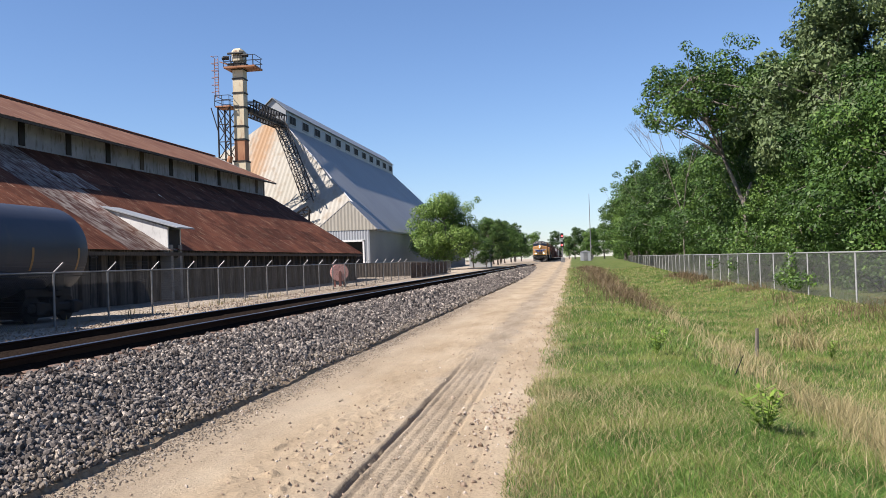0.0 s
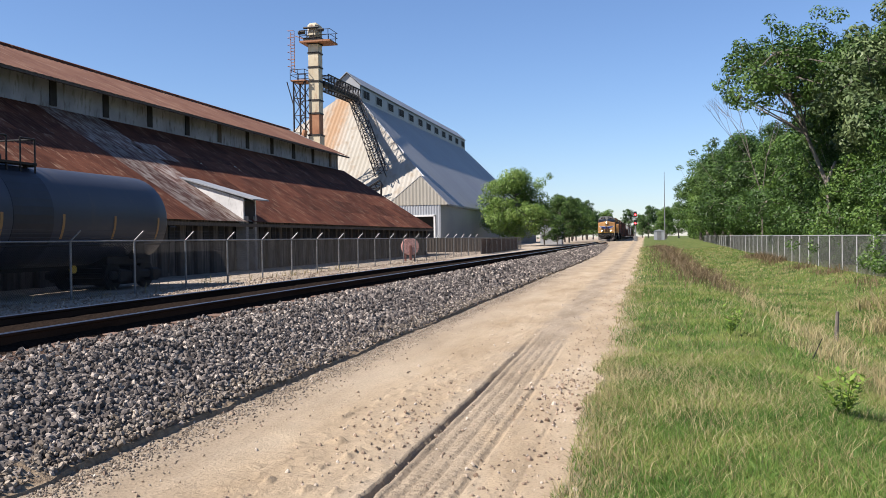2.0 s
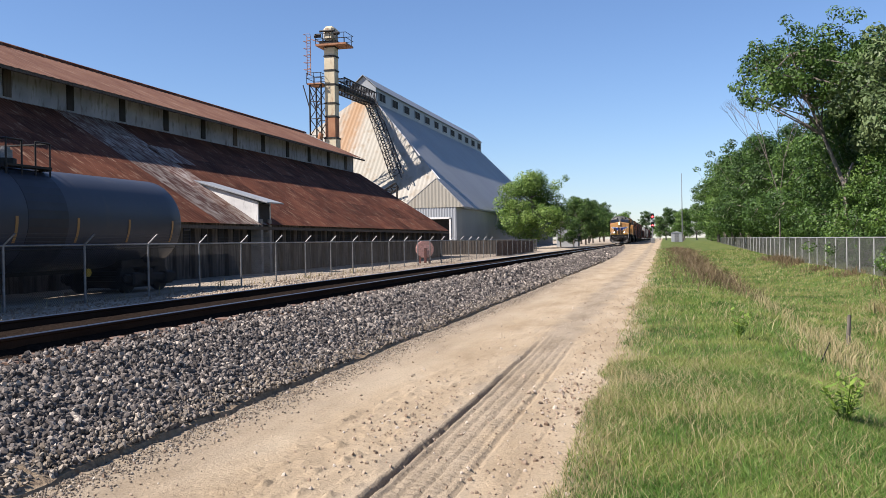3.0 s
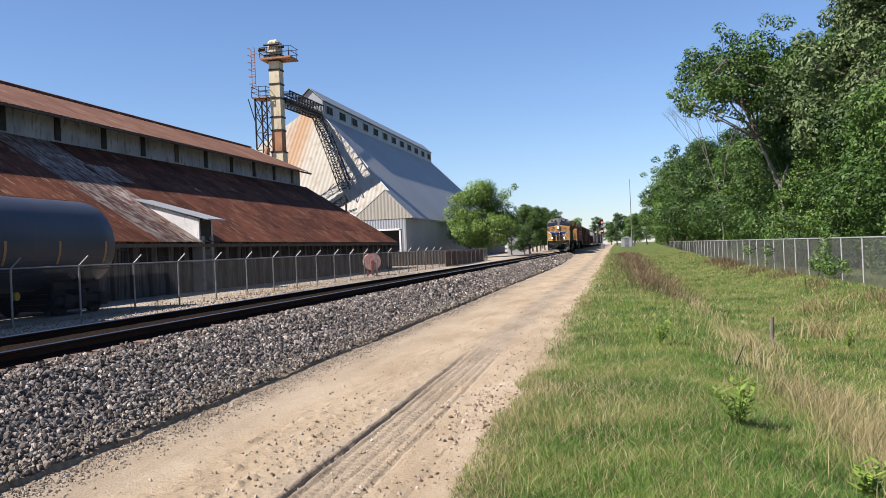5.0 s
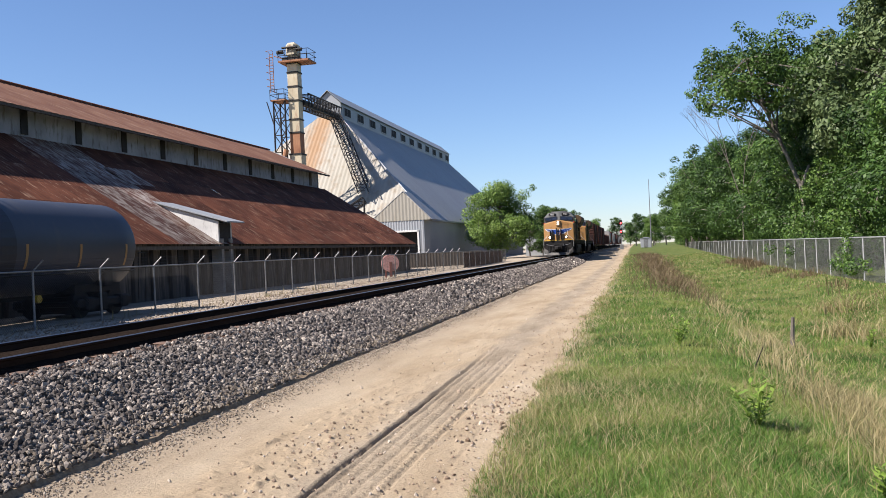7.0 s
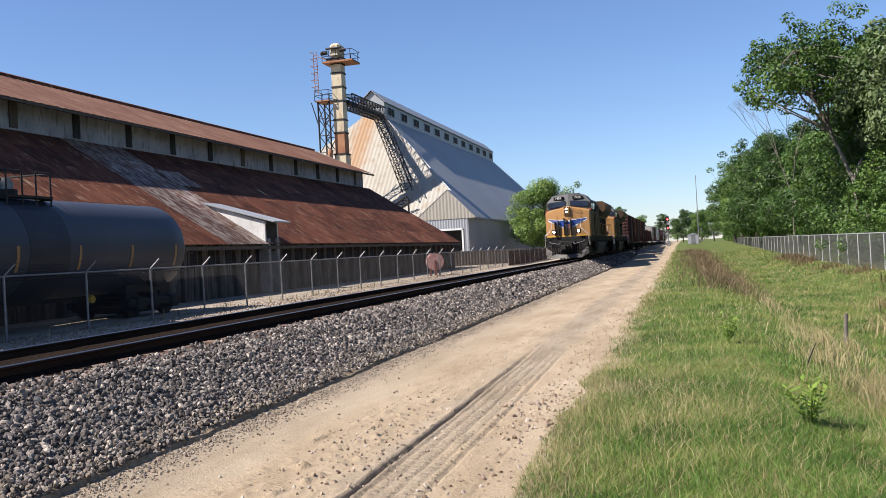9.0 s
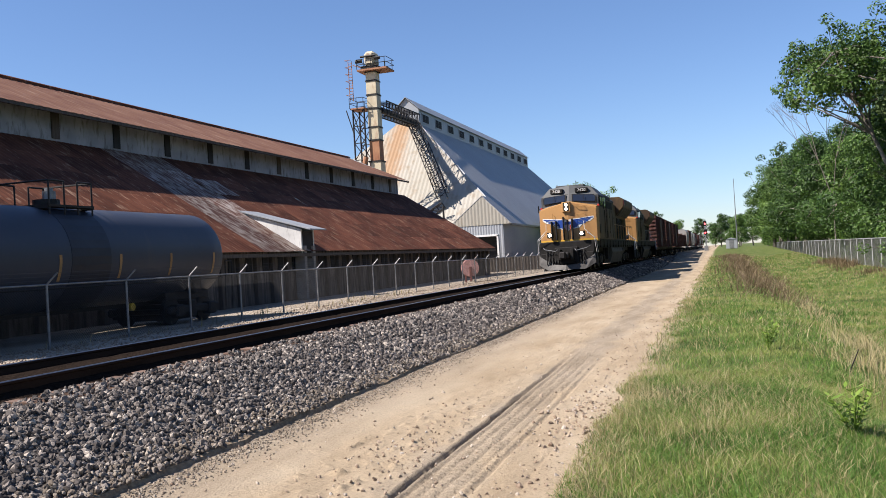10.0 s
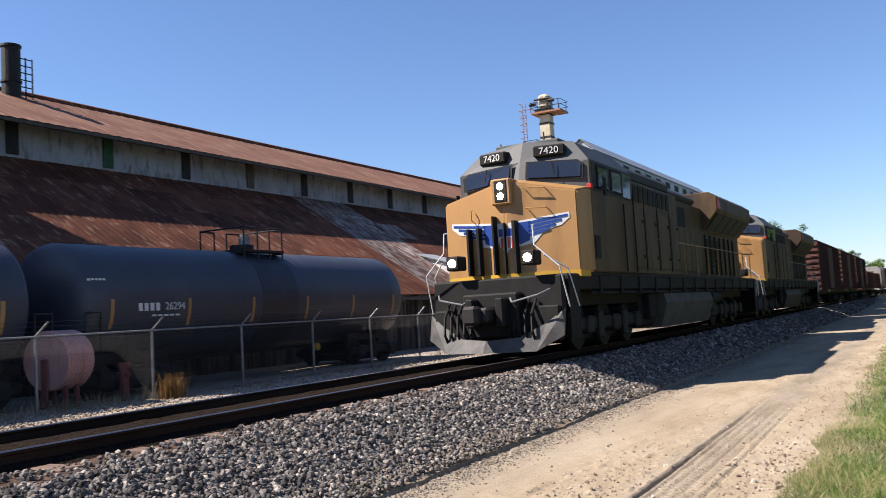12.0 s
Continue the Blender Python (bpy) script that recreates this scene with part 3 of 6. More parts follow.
def build_shed():
    t = thing("storage_shed", "long weathered shed with rust-brown sheet roofs and a raised monitor", "building")
    # lower wall with buttress posts and dark openings
    bm = B()
    box(bm, -20.0, -19.7, SHED_Y0, SHED_Y1 - 0.1, 0.2, 2.75)
    part("lower_wall", bm, SHED_WALL, t, "stained concrete wall below the eave")
    y = SHED_Y1 - 0.6
    while y > 4:
        bm = B()
        box(bm, -19.7, -19.5, y - 0.14, y + 0.14, 0.2, 2.55, 0.02)
        part("wall_post", bm, SHED_POST, t)
        # solid box on the wall; the slot's inner shade is its colour
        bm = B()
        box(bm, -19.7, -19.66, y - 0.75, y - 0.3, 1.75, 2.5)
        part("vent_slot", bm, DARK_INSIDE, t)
        y -= 1.45
    bm = B()
    box(bm, WALL2_X - 0.2, WALL2_X, SHED_Y0, 74.0, 7.5, 9.6)
    part("monitor_wall", bm, SHED_WHITE, t, "peeling whitewashed boards of the monitor")
    y = 72.1
    k = 0
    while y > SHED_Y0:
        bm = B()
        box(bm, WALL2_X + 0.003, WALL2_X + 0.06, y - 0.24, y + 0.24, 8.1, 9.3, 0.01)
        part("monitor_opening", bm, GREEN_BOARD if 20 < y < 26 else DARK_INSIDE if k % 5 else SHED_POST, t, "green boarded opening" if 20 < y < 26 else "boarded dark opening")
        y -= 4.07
        k += 1
    # end wall closing the far gable
    bm = B()
    poly(bm, [(-20, SHED_Y1 - 0.3, 0.2), (-20, SHED_Y1 - 0.3, 2.9), (-27.3, SHED_Y1 - 0.3, 7.7), (-36.7, SHED_Y1 - 0.3, 7.7), (-44, SHED_Y1 - 0.3, 2.9), (-44, SHED_Y1 - 0.3, 0.2)], (0, 0.2, 0))
    poly(bm, [(-27.3, 73.8, 7.4), (-27.3, 73.8, 9.55), (-32, 73.8, 11.8), (-36.7, 73.8, 9.55), (-36.7, 73.8, 7.4)], (0, 0.2, 0))
    part("gable_wall", bm, SHED_WHITE, t)
    # upper roof, its two slopes
    bm = B()
    corrugated(bm, (UEAVE_X, SHED_Y0, UEAVE_Z), (0, ROOF_Y1 - SHED_Y0, 0), (RIDGE_X - UEAVE_X, 0, RIDGE_Z - UEAVE_Z), 0.5, 0.02)
    corrugated(bm, (RIDGE_X, SHED_Y0, RIDGE_Z), (0, ROOF_Y1 - SHED_Y0, 0), (RIDGE_X - UEAVE_X, 0, UEAVE_Z - RIDGE_Z), 1.0, 0.02)
    part("upper_roof", bm, RUST_PLAIN, t, "rust-brown corrugated upper roof")
    bm = B()
    box(bm, UEAVE_X - 0.12, UEAVE_X, SHED_Y0, ROOF_Y1, UEAVE_Z - 0.14, UEAVE_Z - 0.02)
    part("eave_board", bm, SHED_POST, t)
    bm = B()
    tube(bm, (RIDGE_X, SHED_Y0, RIDGE_Z + 0.02), (RIDGE_X, ROOF_Y1, RIDGE_Z + 0.02), 0.14, seg=6)
    part("ridge_cap", bm, RUST_ROOF, t)
    # lower roof in courses of sheets
    slope = Vector((WALL2_X + 0.05 - EAVE_X, 0, WALL2_Z0 - EAVE_Z))
    rows_n = 6
    rng = random.Random(4)
    bm = B()
    corrugated(bm, (-36.7, SHED_Y0, 7.9), (0, SHED_Y1 - SHED_Y0, 0), (-8, 0, -5.3), 2.0, 0.02)
    roof = part("lower_roof", bm, RUST_ROOF, t, "overlapping rusted roof sheets")
    bm = B()
    corrugated(bm, (0, 0, 0), (0, 2.32, 0), slope * (1.03 / rows_n), 0.26, 0.016)
    sheet = part("roof_sheet", bm, RUST_ROOF, roof)
    bm = B()
    corrugated(bm, (0, 0, 0), (0, 2.32, 0), slope * (1.03 / rows_n), 0.26, 0.016)
    pale = part("pale_roof_sheet", bm, BRIGHT_SHEET, roof, "newer, paler roof sheet")
    y = SHED_Y1 - 2.3
    k = 0
    while y > SHED_Y0:
        for r in range(rows_n):
            a = Vector((EAVE_X, y, EAVE_Z)) + slope * (r / rows_n) + Vector((0, 0, 0.012 * (rows_n - r) + rng.uniform(0, 0.014)))
            lit = 34.3 < y + 1.15 < 38.6
            src = pale if lit else sheet
            ob = src if k == 0 and src is sheet else src.copy()
            if ob is not sheet or k:
                scene.collection.objects.link(ob)
            ob.matrix_basis = Matrix.Translation(a) @ pose(0, 0, 0, 0, 0, rng.uniform(-0.15, 0.15))
            k += 1
        y -= 2.3
    pale.matrix_basis = Matrix.Translation(Vector((EAVE_X, 38.4, EAVE_Z)) + slope * (3.5 / rows_n) + Vector((0, 0, 0.09)))
    bm = B()
    box(bm, EAVE_X - 0.12, EAVE_X - 0.02, SHED_Y0, SHED_Y1, EAVE_Z - 0.16, EAVE_Z - 0.01)
    part("lower_eave_board", bm, SHED_POST, t)
    # dormer over a loading door
    bm = B()
    x0, x1, y0, y1 = -22.4, -19.0, 38.1, 39.5
    top = lambda x: 3.72 + (x1 - x) * 0.31
    for yy in (y0, y1 - 0.12):
        poly(bm, [(x1 - 0.15, yy, 2.45), (x1 - 0.15, yy, top(x1)), (x0, yy, top(x0)), (x0, yy, 4.7)], (0, 0.12, 0))
    part("dormer_cheek", bm, WHITEWASH, t, "whitewashed board cheek of the dormer")
    bm = B()
    poly(bm, [(x1 + 0.4, y0 - 0.15, top(x1) - 0.08), (x1 + 0.4, y1 + 0.3, top(x1) - 0.08), (x0 - 0.2, y1 + 0.3, top(x0 - 0.2)), (x0 - 0.2, y0 - 0.15, top(x0 - 0.2))], (0, 0, 0.06))
    part("dormer_roof", bm, SILO_WALL, t, "bare metal dormer roof")
    bm = B()
    box(bm, x1 - 0.25, x1 - 0.16, y0 + 0.12, y1 - 0.12, 2.3, top(x1) - 0.1)
    part("dormer_opening", bm, DARK_INSIDE, t)
    bm = B()
    box(bm, -19.6, -19.05, y0 + 0.1, y0 + 0.35, 0.3, 2.9, 0.02)
    box(bm, -19.6, -19.05, y1 - 0.35, y1 - 0.1, 0.3, 2.9, 0.02)
    part("dormer_post", bm, CONCRETE, t)
    return t


build_shed()


# Unseen block, added only to shade the near tank car and roof.
def build_shade_caster():
    t = thing("head_house", "unseen sheet-clad block added to shade the near tank car", "building")
    bm = B()
    for x, y, way in ((-27.4, 4.5, (0, 5.9, 0)), (-33.0, 4.5, (5.6, 0, 0)), (-33.0, 10.4, (5.6, 0, 0)), (-33.0, 4.5, (0, 5.9, 0))):
        corrugated(bm, (x, y, 8.0), way, (0, 0, 11.0), 0.4, 0.03)
    part("wall", bm, SHED_WHITE, t)
    bm = B()
    poly(bm, [(-27.2, 4.3, 18.95), (-30.2, 4.3, 20.4), (-33.2, 4.3, 18.95)], (0, 6.3, 0))
    part("roof", bm, RUST_PLAIN, t)


build_shade_caster()


def build_stack():
    t = thing("vent_stack", "dark steel vent stack with a caged ladder on the shed roof", "chimney")
    x, y = -31.3, 22.0
    bm = B()
    tube(bm, (x, y, 10.6), (x, y, 13.4), 0.36, seg=18)
    for z in (11.9, 13.35):
        tube(bm, (x, y, z), (x, y, z + 0.09), 0.4, seg=18)
    part("stack", bm, STEEL_DARK, t)
    bm = B()
    for dy in (0.5, 0.8):
        tube(bm, (x + 0.2, y + dy, 11), (x + 0.2, y + dy, 13), 0.03)
    for k in range(7):
        tube(bm, (x + 0.2, y + 0.3, 11.2 + k * 0.29), (x + 0.2, y + 0.8, 11.2 + k * 0.29), 0.025)
    part("ladder", bm, STEEL_DARK, t)


build_stack()


# ---- grain store ----
SILO_Y0, SILO_Y1 = 98.0, 183.0


def build_store():
    t = thing("grain_store", "tall hip-roofed metal grain store with a windowed ridge house", "building")
    ax, ay, az = -39.6, 114.0, 22.3
    rx, rz = -22.9, 5.75
    lx = ax - (rx - ax)
    # sloping front of ribbed sheets between the two hips, rounded at the top
    bm = B()
    x, prev, k = lx, None, 0
    while x < rx + 0.01:
        f = 1 - abs(x - ax) / (rx - ax)
        f = min(f, 0.93)
        o = 0.04 if k % 2 else 0.0
        a = bm.verts.new((x, SILO_Y0 - o, rz))
        b = bm.verts.new((x, SILO_Y0 - o + (ay - SILO_Y0) * f, rz + (az - rz) * f))
        if prev:
            bm.faces.new((prev[0], a, b, prev[1]))
        prev = (a, b)
        x += 0.27
        k += 1
    part("front_slope", bm, SILO_FRONT, t, "sunlit cream corrugated front slope")
    bm = B()
    corrugated(bm, (lx, SILO_Y0, 0.2), (rx - lx, 0, 0), (0, 0, rz - 0.2), 0.4, 0.04)
    part("front_wall", bm, SILO_FRONT, t)
    bm = B()
    corrugated(bm, (rx, SILO_Y0, 0.2), (0, SILO_Y1 - SILO_Y0, 0), (0, 0, rz - 0.3), 0.5, 0.03)
    part("side_wall", bm, SILO_WALL, t, "pale blue-grey sheet side wall")
    # side slope with standing seams, its near edge cut along the hip
    for sx, nm in ((rx, "roof_slope"), (lx, "back_slope")):
        bm = B()
        prev = None
        y, k = SILO_Y0, 0
        while y <= SILO_Y1 + 0.01:
            f = min(1.0, (y - SILO_Y0) / (ay - SILO_Y0))
            o = 0.035 if k % 2 else 0.0
            a = bm.verts.new((sx, y, rz - 0.05 + o))
            b = bm.verts.new((sx + (ax - sx) * f, y, rz - 0.05 + (az - rz) * f + o))
            if prev:
                bm.faces.new((prev[0], a, b, prev[1]))
            prev = (a, b)
            y += 0.475
            k += 1
        part(nm, bm, SILO_ROOF, t, "smooth grey metal roof slope")
    bm = B()
    tube(bm, (rx, SILO_Y0, rz), (ax, ay, az), 0.1, seg=5)
    part("hip_cap", bm, SILO_WALL, t)
    bm = B()
    box(bm, rx - 0.05, rx + 0.3, SILO_Y0 - 0.1, SILO_Y1, rz - 0.28, rz - 0.1)
    part("gutter", bm, SILO_WALL, t)
    bm = B()
    poly(bm, [(lx, SILO_Y1 - 0.1, 0.2), (rx, SILO_Y1 - 0.1, 0.2), (rx, SILO_Y1 - 0.1, rz), (ax, SILO_Y1 - 0.1, az), (lx, SILO_Y1 - 0.1, rz)])
    part("far_gable", bm, SILO_WALL, t)
    # ridge house
    h0, h1 = ay - 1.5, SILO_Y1
    bm = B()
    for dx in (-1.75, 1.75):
        corrugated(bm, (ax + dx, h0, 20.0), (0, h1 - h0, 0), (0, 0, 2.6), 0.4, 0.02)
    for yy, d in ((h0, 0.1), (h1, -0.1)):
        poly(bm, [(ax - 1.75, yy, 19.8), (ax + 1.75, yy, 19.8), (ax + 1.75, yy, 22.6), (ax, yy, 24.2), (ax - 1.75, yy, 22.6)], (0, d, 0))
    part("ridge_house", bm, SILO_WALL, t, "long narrow ridge house of pale sheet")
    bm = B()
    for s in (-1, 1):
        poly(bm, [(ax + s * 2.0, h0 - 0.3, 22.5), (ax + s * 2.0, h1 + 0.3, 22.5), (ax, h1 + 0.3, 24.3), (ax, h0 - 0.3, 24.3)], (0, 0, 0.08))
    part("ridge_house_roof", bm, SILO_WALL, t)
    n = 12
    for k in range(n):
        y = h0 + 2.6 + k * (h1 - h0 - 5.2) / (n - 1)
        bm = B()
        box(bm, ax + 1.75, ax + 1.84, y - 1.45, y + 1.45, 20.85, 22.2, 0.01)
        w = part("window", bm, SILO_WALL, t)
        for s in (-1, 1):
            bm = B()
            box(bm, ax + 1.83, ax + 1.87, y + s * 0.68 - 0.6, y + s * 0.68 + 0.6, 21.0, 22.05)
            part("pane", bm, DARK_INSIDE, w)
    # gabled entrance bay
    f = SILO_Y0 - 3.0
    bm = B()
    corrugated(bm, (-28.9, f, 0.2), (1.7, 0, 0), (0, 0, 5.4), 0.3, 0.04)
    corrugated(bm, (-23.5, f, 0.2), (0.65, 0, 0), (0, 0, 5.4), 0.3, 0.04)
    corrugated(bm, (-27.2, f, 4.2), (3.7, 0, 0), (0, 0, 1.4), 0.3, 0.04)
    bay = part("entrance_bay", bm, SILO_WALL, t, "pale sheet front with a wide doorway")
    bm = B()
    x, prev, k = -29.1, None, 0
    while x < -22.1:
        z = 5.5 + max(0.02, (3.2 - abs(x + 25.1) * (0.8 if x < -25.1 else 1.02)))
        o = 0.03 if k % 2 else 0
        a, b = bm.verts.new((x, f - 0.06 - o, 5.5)), bm.verts.new((x, f - 0.06 - o, z))
        if prev:
            bm.faces.new((prev[0], a, b, prev[1]))
        prev = (a, b)
        x += 0.2
        k += 1
    part("bay_gable", bm, SILO_FRONT, bay, "cream ribbed gable")
    bm = B()
    poly(bm, [(-25.1, f - 0.1, 8.75), (-21.95, f - 0.1, 5.5), (-21.95, SILO_Y0, 5.5), (-25.1, SILO_Y0, 8.75)], (0.05, 0, 0.05))
    poly(bm, [(-25.1, f - 0.1, 8.75), (-29.25, f - 0.1, 5.4), (-29.25, SILO_Y0, 5.4), (-25.1, SILO_Y0, 8.75)], (-0.05, 0, 0.05))
    part("bay_roof", bm, SILO_ROOF, bay)
    bm = B()
    corrugated(bm, (-22.85, f, 0.2), (0, 3, 0), (0, 0, 5.3), 0.4, 0.03)
    part("bay_side", bm, SILO_WALL, bay)
    bm = B()
    box(bm, -27.25, -27.05, f - 0.12, f + 0.05, 0.2, 4.35, 0.01)
    box(bm, -23.65, -23.45, f - 0.12, f + 0.05, 0.2, 4.35, 0.01)
    box(bm, -27.25, -23.45, f - 0.12, f + 0.05, 4.2, 4.4, 0.01)
    part("door_frame", bm, WHITE, bay, "white door frame")
    bm = B()
    box(bm, -27.1, -23.6, f + 1.2, f + 1.3, 0.2, 4.3)
    part("dark_doorway", bm, DARK_INSIDE, bay)
    return t


build_store()


def lattice(bm, a, b, w, h, n, r=0.05):
    """A box truss from a to b."""
    a, b = Vector(a), Vector(b)
    d = (b - a).normalized()
    side = d.cross(Vector((0, 0, 1))).normalized() * w / 2
    up = side.cross(d).normalized() * h
    cs = [s * side + k * up for s in (-1, 1) for k in (0, 1)]
    for c in cs:
        tube(bm, a + c, b + c, r, seg=5)
    for i in range(n):
        p, q = a + (b - a) * i / n, a + (b - a) * (i + 1) / n
        for s in (-1, 1):
            tube(bm, p + s * side, q + s * side + up, r * 0.6, seg=4)
            tube(bm, p + s * side, p + s * side + up, r * 0.6, seg=4)
        for k in (0, 1):
            tube(bm, p - side + k * up, q + side + k * up, r * 0.6, seg=4)


TOWER_SIZE, RUSTED = 1.095, 3


def build_tower():
    t = thing("elevator_tower", "tall square bucket-elevator tower of cream, rust-streaked steel", "tower")
    cx, cy = -34.65, 88.0
    far = Vector((-0.35, -0.06, 1.735))
    t.matrix_basis = Matrix.Translation(far * (1 - TOWER_SIZE)) @ Matrix.Scale(TOWER_SIZE, 4)
    segs = [(0.3, 7.5), (7.5, 10.4), (10.4, 12.9), (12.9, 15.2), (15.2, 16.6), (16.6, 18.6), (18.6, 20.1), (20.1, 21.6), (21.6, 22.6)]
    for k, (a, b) in enumerate(segs):
        w = 0.58 if a > 12 else 0.66
        bm = B()
        box(bm, cx - w, cx + w, cy - w, cy + w, a + 0.05, b - 0.1, 0.03)
        leg = part("leg_casing", bm, RUST_SPOT if k == RUSTED else TOWER_SHEET, t, "rusted casing section" if k == RUSTED else "cream rust-streaked casing section")
        bm = B()
        box(bm, cx - w - 0.06, cx + w + 0.06, cy - w - 0.06, cy + w + 0.06, b - 0.1, b + 0.05)
        part("casing_flange", bm, STEEL_DARK, leg)
    bm = B()
    box(bm, cx - 1.3, cx + 2.1, cy - 1.2, cy + 1.2, 22.6, 22.78)
    part("platform", bm, RUST_SPOT, t, "rusty steel top platform")
    bm = B()
    box(bm, cx - 2.4, cx - 0.7, cy - 1.1, cy + 1.1, 18.6, 18.74)
    part("platform", bm, RUST_SPOT, t, "rusty steel lower platform")
    for x0, x1, z in ((cx - 1.3, cx + 2.1, 22.75), (cx - 2.4, cx - 0.8, 18.7)):
        bm = B()
        for y in (cy - 1.15, cy + 1.15):
            for zz in (0.55, 1.1):
                tube(bm, (x0, y, z + zz), (x1, y, z + zz), 0.035, seg=5)
            k = 0
            while x0 + k * 0.8 <= x1 + 0.01:
                tube(bm, (x0 + k * 0.8, y, z), (x0 + k * 0.8, y, z + 1.1), 0.035, seg=5)
                k += 1
        for x in (x0, x1):
            for zz in (0.55, 1.1):
                tube(bm, (x, cy - 1.15, z + zz), (x, cy + 1.15, z + zz), 0.035, seg=5)
        part("guard_rail", bm, STEEL_DARK, t)
    bm = B()
    box(bm, cx - 0.62, cx + 0.62, cy - 0.8, cy + 0.8, 23.15, 24.75, 0.28)
    part("head_housing", bm, TOWER_SHEET, t, "cream rounded head housing")
    bm = B()
    box(bm, cx - 0.95, cx + 0.95, cy - 1.0, cy + 1.0, 22.8, 23.15, 0.05)
    part("drive_frame", bm, STEEL_DARK, t)
    bm = B()
    tube(bm, (cx - 0.9, cy - 0.95, 24.15), (cx + 0.8, cy - 0.95, 24.15), 0.12)
    tube(bm, (cx - 1.5, cy - 0.9, 23.7), (cx - 0.8, cy - 0.9, 23.7), 0.2)
    tube(bm, (cx + 0.7, cy - 0.9, 23.85), (cx + 1.3, cy - 0.9, 23.85), 0.18)
    part("drive_motor", bm, STEEL_DARK, t)
    bm = B()
    for dx in (-2.55, -2.15):
        tube(bm, (cx + dx, cy - 0.5, 19.6), (cx + dx, cy - 0.5, 23.9), 0.04, seg=5)
    for k in range(14):
        tube(bm, (cx - 2.55, cy - 0.5, 19.8 + k * 0.3), (cx - 2.15, cy - 0.5, 19.8 + k * 0.3), 0.03, seg=4)
    for k in range(6):
        z = 20.2 + k * 0.75
        pipe(bm, [(cx - 2.6, cy - 0.5, z), (cx - 2.7, cy - 1.1, z), (cx - 2.0, cy - 1.1, z), (cx - 2.1, cy - 0.5, z)], 0.025, 4)
    tube(bm, (cx - 2.2, cy, 23.6), (cx - 1.2, cy, 23.2), 0.05, seg=5)
    part("ladder_cage", bm, RUST_SPOT, t, "pinkish rusty ladder cage")
    # braced legs under the lower platform
    bm = B()
    lo, hi = 9.5, 18.6
    xs = (cx - 2.15, cx - 0.85)
    for y in (cy - 0.9, cy + 0.9):
        for x in xs:
            tube(bm, (x, y, lo), (x, y, hi), 0.09, seg=6)
        n = 5
        for k in range(n):
            z0, z1 = lo + (hi - lo) * k / n, lo + (hi - lo) * (k + 1) / n
            tube(bm, (xs[0], y, z0), (xs[1], y, z1), 0.05, seg=4)
            tube(bm, (xs[1], y, z0), (xs[0], y, z1), 0.05, seg=4)
            tube(bm, (xs[0], y, z1), (xs[1], y, z1), 0.05, seg=4)
        tube(bm, (cx - 2.9, y, 18.6), (xs[0], y, 16.0), 0.06, seg=5)
    part("braced_leg", bm, STEEL_DARK, t)
    bm = B()
    tube(bm, (cx - 0.9, cy - 0.9, 13.4), (cx - 2.2, cy - 0.9, 9.0), 0.28, seg=10)
    part("spout", bm, RUST_SPOT, t, "rusty cream spout")
    return t


build_tower()


def build_conveyor():
    t = thing("conveyor_bridge", "dark lattice conveyor bridge from the tower to the ridge house", "conveyor")
    bm = B()
    lattice(bm, (-37.3, 96.9, 19.5), (-38.4, 112.3, 20.2), 1.5, 1.6, 12, 0.09)
    part("truss", bm, STEEL_DARK, t)
    bm = B()
    pipe(bm, [(-37.4, 97.0, 20.1), (-38.4, 112.3, 20.8)], 0.42, 8)
    part("conveyor_trough", bm, STEEL_DARK, t)
    t2 = thing("stair_truss", "sloping lattice stair truss against the gable", "stair")
    bm = B()
    lattice(bm, (-37.6, 109.5, 19.6), (-31.2, 99.8, 9.2), 1.3, 0.9, 12, 0.07)
    for k in range(26):
        p = Vector((-37.6, 109.5, 19.6)).lerp(Vector((-31.2, 99.8, 9.2)), k / 26)
        box(bm, p.x - 0.12, p.x + 0.12, p.y - 0.6, p.y + 0.6, p.z, p.z + 0.04)
    part("stair_flight", bm, STEEL_DARK, t2)
    bm = B()
    lattice(bm, (-30.4, 98.0, 8.0), (-34.2, 97.2, 5.6), 1.2, 0.7, 6, 0.07)
    tube(bm, (-30.4, 97.2, 0.3), (-30.4, 97.2, 8.2), 0.12)
    part("landing_truss", bm, STEEL_DARK, t2)


build_conveyor()


# ---- fences ----
def chain_link(x, y0, y1, z0, z1, pitch, r):
    """Diagonal wires, each a thin square bar, woven as two layers."""
    h = z1 - z0
    verts, faces = [], []

    def wire(ya, za, yb, zb, off):
        k = len(verts)
        for (yy, zz) in ((ya, za), (yb, zb)):
            for dx, dz in ((r, 0), (-r * 0.5, r), (-r * 0.5, -r)):
                verts.append((x + off + dx, yy, zz + dz))
        faces.extend([(k, k + 1, k + 4, k + 3), (k + 1, k + 2, k + 5, k + 4), (k + 2, k, k + 3, k + 5)])

    y = y0 - h
    while y < y1:
        a, b = max(y, y0), min(y + h, y1)
        if b > a:
            wire(a, z0 + (a - y), b, z0 + (b - y), 0.004)
            wire(a, z1 - (a - y), b, z1 - (b - y), -0.004)
        y += pitch
    return verts, faces


